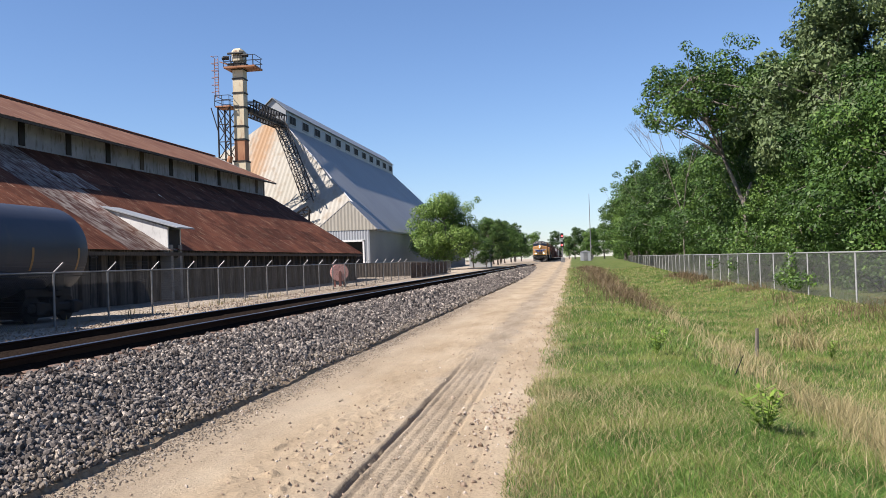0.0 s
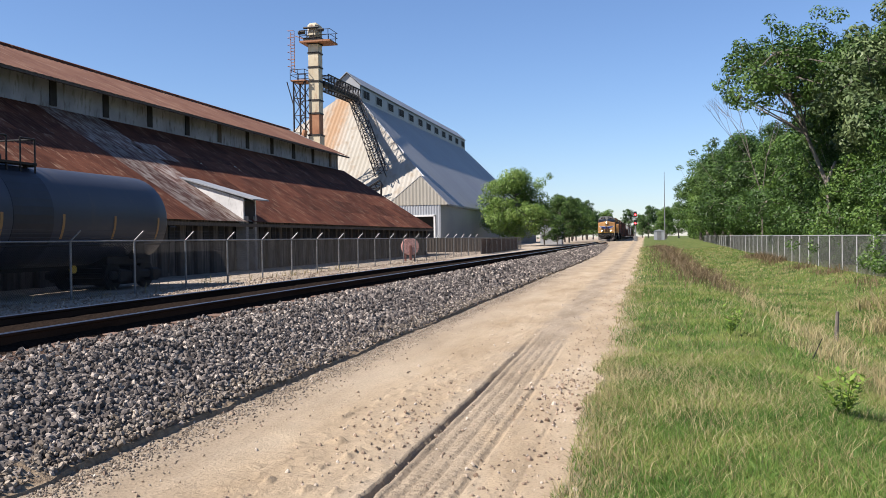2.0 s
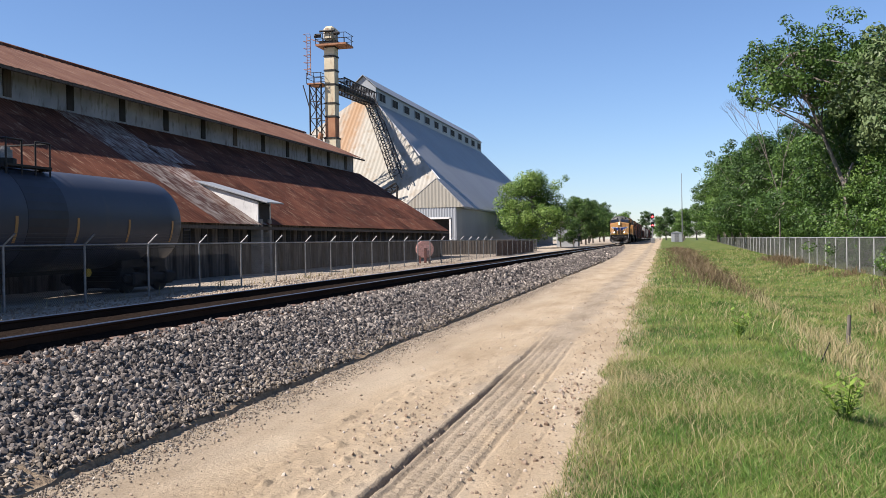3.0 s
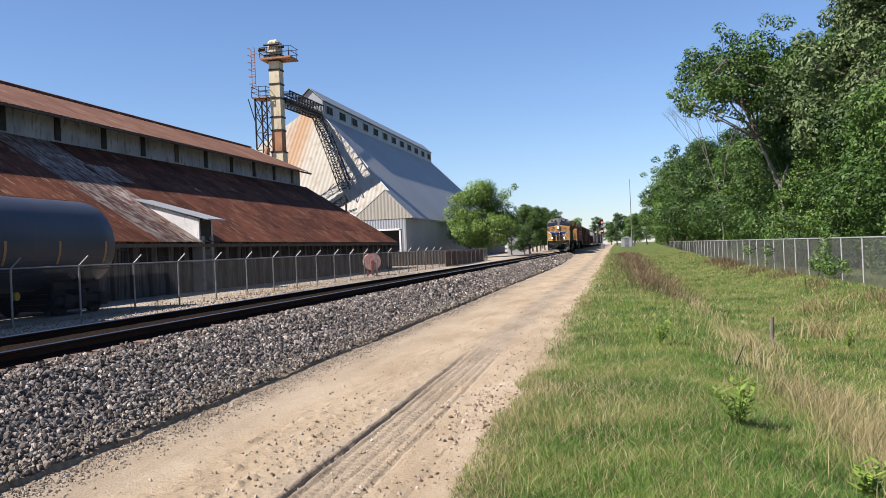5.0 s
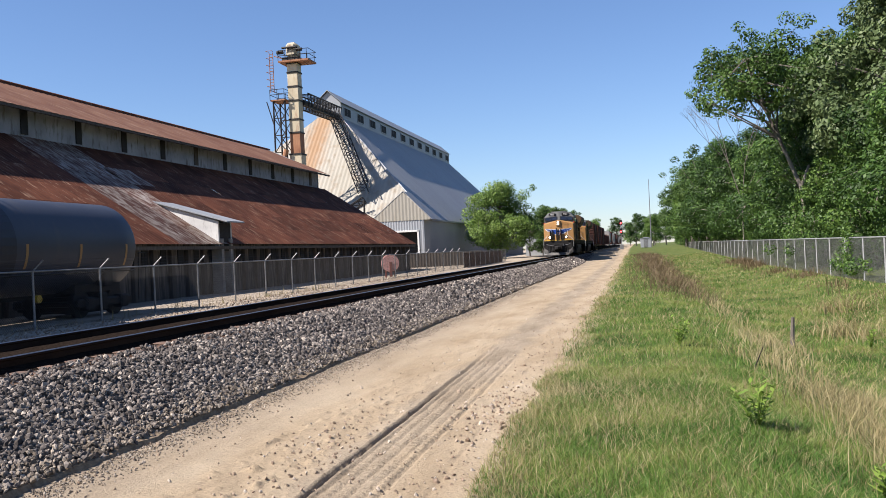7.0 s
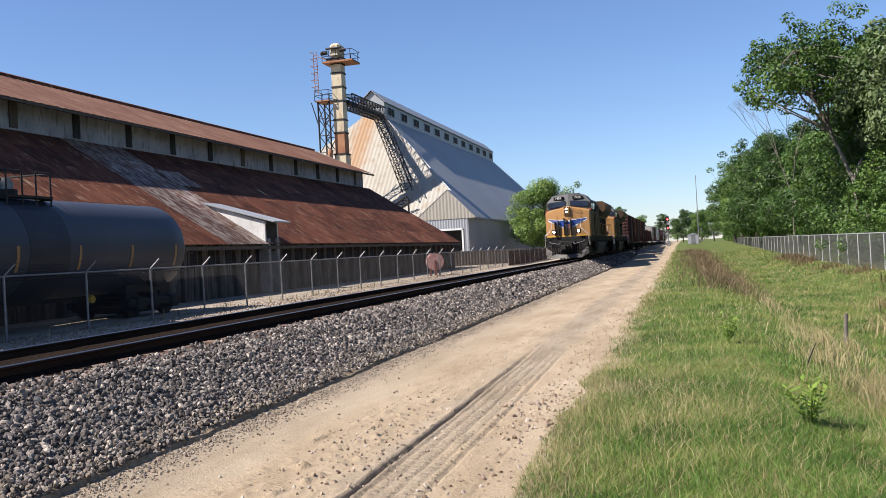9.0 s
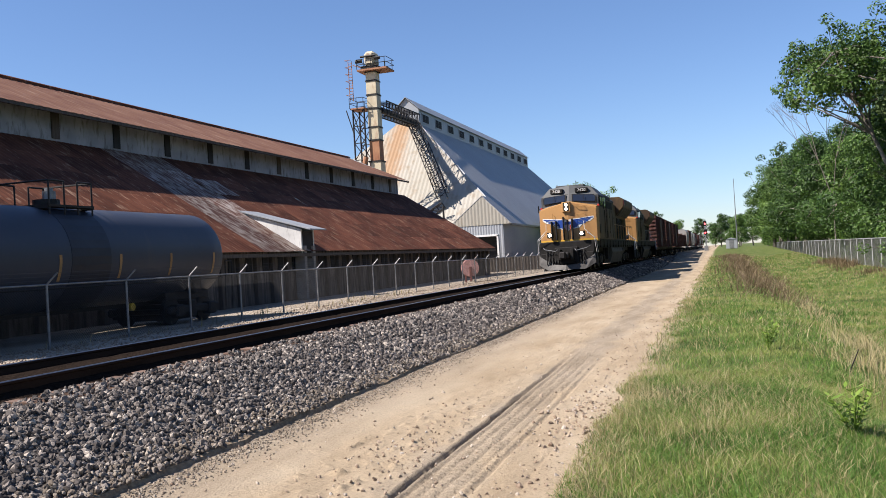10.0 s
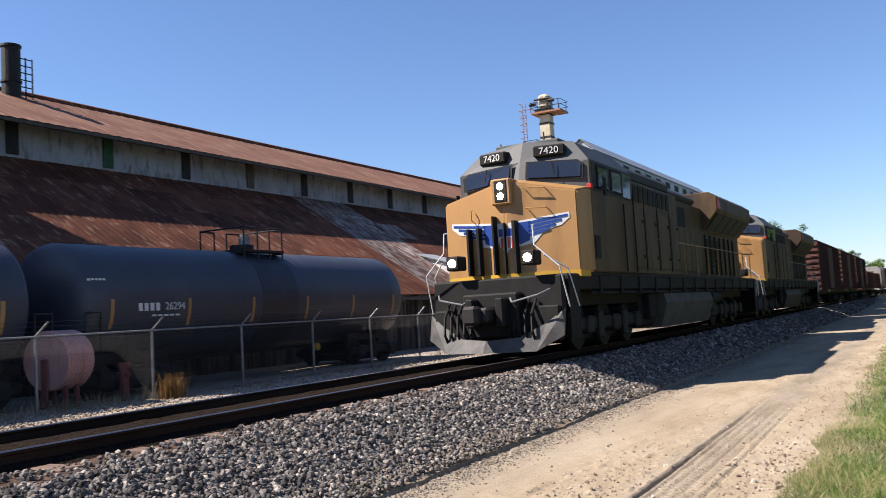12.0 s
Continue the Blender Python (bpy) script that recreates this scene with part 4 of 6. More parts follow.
def build_yard_fence():
    x, z0, z1 = -14.45, 0.3, 1.75
    ys = [10.53 + 2.765 * k for k in range(-4, 33)]
    t = thing("yard_fence", "chain-link yard fence on galvanised posts with outrigger arms", "fence")
    for y in ys:
        bm = B()
        tube(bm, (x, y, z0 - 0.3), (x, y, z1 + 0.02), 0.03, seg=8)
        p = part("post", bm, GALV, t)
        if y < 74:
            bm = B()
            tube(bm, (x, y, z1), (x + 0.22, y + 0.12, z1 + 0.27), 0.02, seg=5)
            part("barb_arm", bm, GALV, p, "outward-leaning barbed-wire arm")
        elif y < 96:
            for k in range(12):
                bm = B()
                box(bm, x - 0.045, x - 0.02, y + 0.1 + k * 0.22, y + 0.28 + k * 0.22, z0 + 0.05, z1 - 0.12)
                part("slat", bm, SLAT_BROWN, t, "brown privacy slat")
    bm = B()
    tube(bm, (x, ys[0], z1), (x, ys[-1], z1), 0.022, seg=6)
    part("top_rail", bm, GALV, t)
    v, f = chain_link(x, ys[0], ys[-1], z0, z1, 0.075, 0.0028)
    arrays("mesh_wire", v, f, WIRE, t)
    for k in (0.35, 0.68, 1.0):
        bm = B()
        tube(bm, (x + 0.22 * k, ys[0], z1 + 0.27 * k), (x + 0.22 * k, 74.0, z1 + 0.27 * k), 0.004, seg=3)
        part("barbed_wire", bm, WIRE, t)
    return t


build_yard_fence()


def build_verge_fence():
    x = 8.8
    t = thing("field_fence", "galvanised chain-link fence at the edge of the trees", "fence")
    ys = [28.2 + 3.05 * k for k in range(-3, 42)]
    for y in ys:
        g = ground_height(x, y)
        bm = B()
        tube(bm, (x, y, g - 0.3), (x, y, 1.6), 0.035, seg=7)
        part("post", bm, GALV_PALE, t)
    bm = B()
    tube(bm, (x, ys[0], 1.57), (x, ys[-1], 1.57), 0.028, seg=6)
    part("top_rail", bm, GALV_PALE, t)
    v, f = chain_link(x, ys[0], ys[-1], -0.25, 1.57, 0.075, 0.0034)
    arrays("mesh_wire", v, f, FIELD_WIRE, t)


build_verge_fence()


# ---- rolling stock ----
def truck(parent, y, axles, wheel_r, span, name="truck"):
    bm = B()
    box(bm, -0.9, 0.9, y - 0.25, y + 0.25, wheel_r * 0.9, wheel_r * 1.4)
    tr = part(name, bm, STEEL_DARK, parent)
    for s in (-1, 1):
        bm = B()
        box(bm, s * 1.05 - 0.09, s * 1.05 + 0.09, y - span / 2 - 0.5, y + span / 2 + 0.5, wheel_r * 0.75, wheel_r * 1.35, 0.05)
        for k in range(axles):
            yy = y - span / 2 + span * k / (axles - 1)
            box(bm, s * 1.05 - 0.17, s * 1.05 + 0.17, yy - 0.2, yy + 0.2, wheel_r - 0.2, wheel_r + 0.2, 0.05)
            if k < axles - 1:
                box(bm, s * 1.13 - 0.08, s * 1.13 + 0.08, yy + 0.55, yy + 0.85, 0.2, wheel_r + 0.3, 0.04)
        part("side_frame", bm, STEEL_DARK, tr)
    for k in range(axles - 1):
        yy = y - span / 2 + span * (k + 0.5) / (axles - 1)
        bm = B()
        box(bm, -0.7, 0.7, yy - 0.8, yy + 0.8, 0.13, wheel_r * 1.5, 0.08)
        tube(bm, (-1.1, yy - 0.1, wheel_r * 1.5), (1.1, yy - 0.1, wheel_r * 1.5), 0.11, seg=8)
        part("traction_gear", bm, STEEL_DARK, tr)
    for k in range(axles):
        bm = B()
        yy = y - span / 2 + span * k / (axles - 1)
        for s in (-1, 1):
            tube(bm, (s * 0.72, yy, wheel_r), (s * 0.86, yy, wheel_r), wheel_r, seg=24)
        tube(bm, (-0.72, yy, wheel_r), (0.72, yy, wheel_r), 0.09, seg=8)
        part("wheelset", bm, STEEL_DARK, tr)
    return tr


def hand_rail(bm, pts, r=0.02):
    pipe(bm, pts, r, 6)


def build_loco(lead):
    t = thing("locomotive", "yellow and grey six-axle diesel locomotive with lit headlights" if lead else "trailing yellow diesel locomotive, grey roof and radiator wings", "locomotive", group="train")
    L = 22.3
    # frame and walkway
    bm = B()
    box(bm, -1.5, 1.5, 0.35, L - 0.3, 1.28, 1.62, 0.03)
    part("frame", bm, LOCO_BLACK, t)
    bm = B()
    box(bm, -1.515, 1.515, 1.6, L - 0.5, 1.585, 1.66, 0.01)
    part("walkway_edge", bm, LOCO_BLACK, t)
    bm = B()
    poly(bm, [(-1.54, 1.0, 1.56), (0, 0.74, 1.56), (1.54, 1.0, 1.56), (1.54, 1.6, 1.56), (-1.54, 1.6, 1.56)], (0, 0, 0.15))
    part("front_sill", bm, LOCO_STRIPE, t, "bright yellow front sill")
    bm = B()
    for s in (-1, 1):
        for k in range(13):
            box(bm, s * 1.5 - 0.03, s * 1.5 + 0.03, 2.2 + k * 1.48, 2.34 + k * 1.48, 1.2, 1.6, 0.01)
        tube(bm, (s * 1.42, 1.8, 1.22), (s * 1.42, L - 1.8, 1.22), 0.05, seg=6)
    part("sill_bracket", bm, LOCO_BLACK, t)
    # nose: chevron front, top falling to both sides
    hw = 1.56
    bm = B()
    zb = 1.66
    ring = lambda y, w, zs, zc: [(-w, y + 0.22, zb), (0, y, zb), (w, y + 0.22, zb), (w, y + 0.22, zs), (0, y, zc), (-w, y + 0.22, zs)]
    a = [bm.verts.new(p) for p in ring(-0.02, hw, 3.36, 3.7)]
    b = [bm.verts.new(p) for p in ring(0.85, hw, 3.5, 3.82)]
    bm.faces.new((a[0], a[1], a[4], a[5]))
    bm.faces.new((a[1], a[2], a[3], a[4]))
    for i in range(6):
        j = (i + 1) % 6
        bm.faces.new((a[i], b[i], b[j], a[j]))
    bmesh.ops.recalc_face_normals(bm, faces=bm.faces[:])
    bmesh.ops.bevel(bm, geom=[e for e in bm.edges if not e.is_boundary], offset=0.04, segments=2, affect="EDGES")
    nose = part("nose", bm, LOCO_YELLOW, t, "armour-yellow chevron nose")
    # nose fittings
    bm = B()
    box(bm, -0.26, 0.2, -0.12, 0.3, 3.18, 3.74, 0.03)
    part("headlight_box", bm, LOCO_YELLOW, nose)
    bm = B()
    box(bm, -0.17, 0.12, -0.135, -0.1, 3.24, 3.7, 0.01)
    part("headlight_bezel", bm, LOCO_BLACK, nose)
    for z in (3.36, 3.57):
        bm = B()
        tube(bm, (-0.025, -0.155, z), (-0.025, -0.12, z), 0.075, seg=16)
        part("headlight", bm, LAMP, nose, "lit headlight")
    bm = B()
    box(bm, -0.25, -0.2, -0.2, 0.0, 1.7, 2.95, 0.01)
    box(bm, 0.2, 0.28, -0.17, 0.05, 1.7, 2.82, 0.01)
    box(bm, -0.04, 0.0, -0.1, 0.0, 1.7, 2.8, 0.01)
    box(bm, -0.92, -0.86, -0.09, 0.15, 1.72, 2.74, 0.01)
    box(bm, -0.68, -0.6, -0.11, 0.12, 1.72, 2.74, 0.01)
    part("nose_door_frame", bm, LOCO_BLACK, nose)

    def front(x):
        return -0.02 + 0.22 * abs(x) / hw

    def plate(name, outline, material, off=0.012):
        bm = B()
        for s in (outline if isinstance(outline[0], list) else [outline]):
            poly(bm, [(x, front(x) - off, z + 0.17) for x, z in s], (0, 0.006, 0))
        return part(name, bm, material, nose)

    if lead:
        for s in (-1, 1):
            plate("wing_outline", [(s * 0.06, 2.62), (s * 0.5, 2.66), (s * 1.38, 2.74), (s * 1.38, 2.62), (s * 1.2, 2.48), (s * 0.85, 2.4), (s * 0.62, 2.16), (s * 0.3, 2.1), (s * 0.06, 2.3)], WHITE, 0.01)
            for k in range(4):
                plate("wing_feather", [(s * 0.5, 2.61 - k * 0.085), (s * (1.34 - k * 0.13), 2.7 - k * 0.085), (s * (1.34 - k * 0.13), 2.65 - k * 0.085), (s * 0.5, 2.55 - k * 0.085)], LOCO_BLUE, 0.02)
            plate("wing_root", [(s * 0.2, 2.6), (s * 0.55, 2.62), (s * 0.52, 2.22), (s * 0.3, 2.14), (s * 0.2, 2.3)], LOCO_BLUE, 0.02)
        plate("shield", [(-0.16, 2.34), (0.16, 2.34), (0.15, 2.12), (0.0, 1.98), (-0.15, 2.12)], WHITE, 0.022)
        plate("shield_stripe", [[(-0.12 + k * 0.08, 2.32), (-0.08 + k * 0.08, 2.32), (-0.08 + k * 0.08, 2.08), (-0.12 + k * 0.08, 2.08)] for k in range(4)], LOCO_RED, 0.03)
        plate("shield_top", [(-0.17, 2.5), (0.17, 2.5), (0.17, 2.34), (-0.17, 2.34)], LOCO_BLUE, 0.026)
    for s in (-1, 1):
        bm = B()
        box(bm, s * 0.85 - 0.15, s * 0.85 + 0.15, -0.13, 0.25, 1.82, 2.12, 0.03)
        lamp = part("ditch_light_box", bm, LOCO_BLACK, t)
        bm = B()
        tube(bm, (s * 0.85, -0.16, 1.97), (s * 0.85, -0.13, 1.97), 0.085, seg=16)
        part("ditch_light", bm, LAMP if lead else GLASS, lamp, "lit ditch light" if lead else "")
    bm = B()
    hand_rail(bm, [(0.45, 0.02, 3.5), (0.45, -0.06, 3.5), (0.9, 0.0, 3.46), (0.9, 0.1, 3.46)], 0.012)
    part("grab_iron", bm, LOCO_YELLOW, nose)
    bm = B()
    hand_rail(bm, [(0.5, 0.03, 3.06), (0.5, -0.06, 3.06), (0.92, 0.0, 3.04), (0.92, 0.1, 3.04)], 0.012)
    part("grab_iron", bm, LOCO_YELLOW, nose)
    bm = B()
    hand_rail(bm, [(-0.8, 0.05, 3.15), (-0.8, -0.02, 3.12), (-0.8, -0.02, 2.92), (-0.8, 0.08, 2.9)], 0.012)
    part("grab_iron", bm, LOCO_YELLOW, nose)
    # cab
    bm = B()
    c0, c1 = 0.95, 3.9
    prof = lambda y, k: [(-1.5, y + 0.15, 1.66), (1.5, y + 0.15, 1.66), (1.5, y + 0.15, 4.1), (1.08, y + k * 0.5, 4.6), (0.0, y + k * 0.5, 4.7), (-1.08, y + k * 0.5, 4.6), (-1.5, y + 0.15, 4.1)]
    a = [bm.verts.new(p) for p in prof(c0 - 0.15, 1)]
    b = [bm.verts.new(p) for p in prof(c1, 0)]
    bm.faces.new(a)
    bm.faces.new(b[::-1])
    for i in range(7):
        j = (i + 1) % 7
        f = bm.faces.new((a[i], b[i], b[j], a[j]))
        if i >= 2 and i <= 5:
            f.material_index = 1
    bmesh.ops.recalc_face_normals(bm, faces=bm.faces[:])
    bmesh.ops.bevel(bm, geom=bm.edges[:], offset=0.03, segments=1, affect="EDGES")
    # the cab body has its side shade, with some grime, in the yellow
    cab = part("cab", bm, [SOOT_SHADE_YELLOW, LOCO_GREY], t, "yellow cab under a grey roof")
    # cab front in grey with two windscreens, raked brow and number boards
    bm = B()
    v = [(-1.5, 0.93, 3.45), (0, 0.7, 3.74), (1.5, 0.93, 3.45), (1.5, 0.95, 4.1), (1.08, 1.25, 4.6), (0, 1.1, 4.7), (-1.08, 1.25, 4.6), (-1.5, 0.95, 4.1)]
    poly(bm, [v[0], v[1], (0, 0.86, 4.22), v[7]])
    poly(bm, [v[1], v[2], v[3], (0, 0.86, 4.22)])
    poly(bm, [v[7], (0, 0.86, 4.22), v[5], v[6]])
    poly(bm, [(0, 0.86, 4.22), v[3], v[4], v[5]])
    bmesh.ops.recalc_face_normals(bm, faces=bm.faces[:])
    cf = part("cab_front", bm, LOCO_GREY, cab, "grey cab front")
    for s in (-1, 1):
        bm = B()
        o = [(s * 0.16, 0.74, 3.8), (s * 1.38, 0.9, 3.7), (s * 1.4, 0.92, 4.02), (s * 1.28, 0.93, 4.12), (s * 0.16, 0.83, 4.2)]
        poly(bm, [(x, y - 0.03, z) for x, y, z in o], (0, 0.02, 0))
        part("windscreen_gasket", bm, LOCO_BLACK, cf)
        bm = B()
        cx, cz = s * 0.78, 3.96
        poly(bm, [(cx + (x - cx) * 0.92, y - 0.045, cz + (z - cz) * 0.86) for x, y, z in o], (0, 0.012, 0))
        part("windscreen", bm, GLASS, cf, "dark reflecting windscreen")
        bm = B()
        tube(bm, (s * 0.75, 0.76, 4.14), (s * 0.8, 0.73, 3.84), 0.012, seg=5)
        part("wiper", bm, LOCO_BLACK, cf)
        m = Matrix.Translation((s * 0.66, 0.9, 4.4)) @ Matrix.Rotation(s * 0.17, 4, "Z")
        bm = B()
        box(bm, -0.34, 0.34, -0.03, 0.3, -0.125, 0.125, 0.03, m)
        nb = part("number_board", bm, LOCO_BLACK, cf, "black number board with white digits")
        if lead:
            words("7420", 0.215, WHITE, m @ pose(0, -0.036, -0.005, 90, 0, 0), nb, "digits")
    bm = B()
    box(bm, -0.75, 0.75, 1.3, 3.6, 4.6, 4.74, 0.03)
    tube(bm, (0.3, 1.6, 4.7), (0.3, 1.6, 4.98), 0.02)
    tube(bm, (-0.7, 1.5, 4.6), (-0.7, 1.5, 4.82), 0.02)
    part("roof_gear", bm, LOCO_GREY, cab)
    for s in (-1, 1):
        bm = B()
        box(bm, s * 1.503 - 0.004, s * 1.503 + 0.004, 1.1, 3.85, 3.42, 4.08)
        part("side_panel", bm, DARK_GREY, cab, "dark grey upper cab side")
        for y0, y1 in ((1.35, 2.15), (2.3, 3.1)):
            bm = B()
            box(bm, s * 1.512 - 0.012, s * 1.512 + 0.012, y0, y1, 3.48, 4.04, 0.005)
            wn_ = part("side_window_frame", bm, LOCO_BLACK, cab)
            bm = B()
            box(bm, s * 1.526 - 0.008, s * 1.526 + 0.008, y0 + 0.07, y1 - 0.07, 3.54, 3.98)
            part("side_window", bm, GLASS, wn_)
        bm = B()
        box(bm, s * 1.72 - 0.02, s * 1.72 + 0.02, 1.15, 1.3, 3.3, 3.7, 0.01)
        tube(bm, (s * 1.5, 1.25, 3.5), (s * 1.72, 1.25, 3.5), 0.012, seg=4)
        part("mirror", bm, LOCO_BLACK, cab)
        bm = B()
        box(bm, s * 1.508 - 0.01, s * 1.508 + 0.01, 1.0, 1.35, 1.95, 2.45, 0.005)
        part("side_vent", bm, LOCO_BLACK, cab)
    for s in (-1, 1):
        bm = B()
        box(bm, s * 1.5 - 0.05, s * 1.5 + 0.05, 0.86, 0.96, 3.46, 3.56, 0.01)
        part("marker_light", bm, LOCO_RED, cab, "red marker light")
        bm = B()
        box(bm, s * 1.51 - 0.012, s * 1.51 + 0.012, 3.2, 3.8, 3.46, 4.04, 0.005)
        part("rear_window", bm, GLASS, cab)
        bm = B()
        tube(bm, (s * 1.53, 3.95, 1.7), (s * 1.53, 3.95, 3.6), 0.018, seg=5)
        tube(bm, (s * 1.53, 3.15, 1.7), (s * 1.53, 3.15, 3.3), 0.018, seg=5)
        part("door_grab", bm, LOCO_BLACK, cab)
    nose.location.y, cab.location.y = 0.8, 0.9
    cab.scale.x = 1.045
    # hood and radiator yellow carries the shaded side's darkness as well as soot
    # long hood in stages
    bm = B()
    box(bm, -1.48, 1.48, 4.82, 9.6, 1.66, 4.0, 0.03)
    part("equipment_cabinet", bm, SOOT_SHADE_YELLOW, t)
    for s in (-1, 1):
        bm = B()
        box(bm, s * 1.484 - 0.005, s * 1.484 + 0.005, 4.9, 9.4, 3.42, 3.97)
        part("cabinet_top_band", bm, SOOT_SHADE_YELLOW, t)
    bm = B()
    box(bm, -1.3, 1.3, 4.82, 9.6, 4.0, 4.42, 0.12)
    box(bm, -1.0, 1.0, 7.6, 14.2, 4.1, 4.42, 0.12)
    part("hood_roof", bm, DARK_GREY, t)
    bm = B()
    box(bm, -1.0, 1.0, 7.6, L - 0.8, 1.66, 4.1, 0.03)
    hood = part("engine_hood", bm, SOOT_SHADE_YELLOW, t)
    for s in (-1, 1):
        for k in range(9):
            bm = B()
            y = 7.8 + k * 0.76
            box(bm, s * 1.0 - 0.02, s * 1.0 + 0.02, y, y + 0.7, 1.85, 3.2, 0.012)
            part("hood_door", bm, SOOT_SHADE_YELLOW, hood)
        bm = B()
        for k in range(8):
            box(bm, s * 1.495 - 0.01, s * 1.495 + 0.01, 5.2 + k * 0.45, 5.5 + k * 0.45, 3.48, 3.9)
        part("intake_grille", bm, LOCO_BLACK, t)
        for y in (4.84, 6.1, 7.35, 8.6):
            bm = B()
            box(bm, s * 1.485 - 0.012, s * 1.485 + 0.012, y, y + 0.035, 1.75, 3.95)
            part("panel_seam", bm, LOCO_BLACK, t)
        bm = B()
        box(bm, s * 1.0 - 0.03, s * 1.0 + 0.03, 9.5, 12.5, 3.3, 3.9)
        part("hood_grille", bm, LOCO_BLACK, hood)
    for s in (-1, 1):
        for y0, y1, z0, z1 in ((4.95, 6.0, 1.8, 3.3), (6.2, 7.25, 1.8, 3.3), (7.45, 8.5, 1.8, 3.3), (8.7, 9.5, 1.8, 3.3)):
            bm = B()
            box(bm, s * 1.486 - 0.012, s * 1.486 + 0.012, y0, y1, z0, z1, 0.01)
            door = part("cabinet_door", bm, SOOT_SHADE_YELLOW, t)
            for z in (z0 + 0.3, z1 - 0.3):
                bm = B()
                box(bm, s * 1.505 - 0.015, s * 1.505 + 0.015, y1 - 0.16, y1 - 0.06, z - 0.04, z + 0.04)
                part("latch", bm, LOCO_BLACK, door)
        for k in range(7):
            bm = B()
            box(bm, s * 1.02 - 0.03, s * 1.02 + 0.03, 15.2 + k * 0.82, 15.26 + k * 0.82, 1.8, 3.2)
            part("door_post", bm, LOCO_BLACK, hood)
        for k in range(10):
            bm = B()
            box(bm, s * 1.02 - 0.03, s * 1.02 + 0.03, 15.4, 17.6, 2.1 + k * 0.1, 2.14 + k * 0.1)
            part("louvre", bm, LOCO_BLACK, hood)
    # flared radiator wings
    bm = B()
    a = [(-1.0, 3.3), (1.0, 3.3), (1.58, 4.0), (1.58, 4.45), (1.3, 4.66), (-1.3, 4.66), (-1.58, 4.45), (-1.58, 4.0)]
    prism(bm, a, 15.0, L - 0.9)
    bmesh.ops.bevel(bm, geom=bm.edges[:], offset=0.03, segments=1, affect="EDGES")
    rad = part("radiator_wing", bm, SOOT_SHADE_YELLOW, t, "flared radiator housing, yellow darkened for grime and shade")
    for s in (-1, 1):
        for k in range(5):
            bm = B()
            y = 15.2 + k * 1.22
            poly(bm, [(s * 1.08, y, 3.37), (s * 1.08, y + 1.1, 3.37), (s * 1.53, y + 1.1, 3.92), (s * 1.53, y, 3.92)], (s * 0.03, 0, -0.03))
            part("radiator_screen", bm, DARK_GREY, rad, "dark grey radiator screen")
    bm = B()
    for s in (-1, 1):
        poly(bm, [(s * 1.6, 15.0, 4.05), (s * 1.6, 15.5, 4.05), (s * 1.6, 15.2, 4.4), (s * 1.6, 15.0, 4.4)], (s * 0.004, 0, 0))
    part("wing_mark", bm, LOCO_RED, rad, "red edge marking")
    bm = B()
    for k in range(6):
        box(bm, -0.6, 0.6, 8 + k, 8.6 + k, 4.4, 4.52, 0.03)
    tube(bm, (0, 12.4, 4.4), (0, 12.4, 4.75), 0.3, seg=12)
    part("roof_hatch", bm, DARK_GREY, t)
    # fuel tank, air tanks
    bm = B()
    prism(bm, [(-1.4, 1.25), (1.4, 1.25), (1.5, 0.9), (1.3, 0.24), (-1.3, 0.24), (-1.5, 0.9)], 7.7, 13.6)
    part("fuel_tank", bm, FUEL_TANK_GREY if lead else STEEL_DARK, t, "grimy grey fuel tank")
    for s in (-1, 1):
        bm = B()
        tube(bm, (s * 1.25, 13.8, 1.0), (s * 1.25, 15.2, 1.0), 0.22, seg=12)
        part("air_reservoir", bm, LOCO_BLACK, t)
    for y0, y1 in ((6.3, 7.6), (13.7, 15.8)):
        bm = B()
        box(bm, -1.15, 1.15, y0, y1, 0.32, 1.28, 0.05)
        box(bm, -1.35, 1.35, y0 + 0.3, y0 + 0.8, 0.5, 1.2, 0.04)
        part("underframe_gear", bm, LOCO_BLACK, t)
    for y0, y1 in ((1.6, 6.6), (L - 6.6, L - 1.6)):
        bm = B()
        box(bm, -1.1, 1.1, y0, y1, 0.95, 1.3, 0.03)
        part("bolster_frame", bm, LOCO_BLACK, t)
    truck(t, 4.2, 3, 0.53, 3.6)
    truck(t, L - 4.2, 3, 0.53, 3.6)
    # pilot, plough, steps, coupler
    for end in (0, 1):
        m = Matrix.Identity(4) if end == 0 else Matrix.Translation((0, L, 0)) @ Matrix.Rotation(math.pi, 4, "Z")
        bm = B()
        box(bm, -1.45, 1.45, 0.1, 0.3, 0.85, 1.6, 0.03, m)
        pil = part("pilot", bm, LOCO_BLACK, t)
        bm = B()
        for s in (-1, 1):
            vs = [(s * 0.0, -0.66, 0.12), (s * 1.0, -0.32, 0.12), (s * 1.5, -0.08, 0.4), (s * 1.5, 0.04, 0.92), (s * 1.15, -0.08, 0.66), (s * 0.62, -0.28, 0.4), (s * 0.0, -0.5, 0.36)]
            poly(bm, [m @ Vector(p) for p in vs], m.to_3x3() @ Vector((0, 0.05, 0)))
        part("snow_plough", bm, PLOW, pil, "dusty grey snow plough")
        bm = B()
        box(bm, -0.2, 0.2, -0.75, 0.2, 0.72, 1.02, 0.05, m)
        box(bm, -0.28, 0.05, -0.95, -0.65, 0.68, 1.06, 0.06, m)
        part("coupler", bm, STEEL_DARK, pil)
        bm = B()
        box(bm, -0.62, 0.62, -0.22, 0.15, 0.4, 1.3, 0.04, m)
        box(bm, -1.4, 1.4, -0.02, 0.2, 0.3, 1.0, 0.03, m)
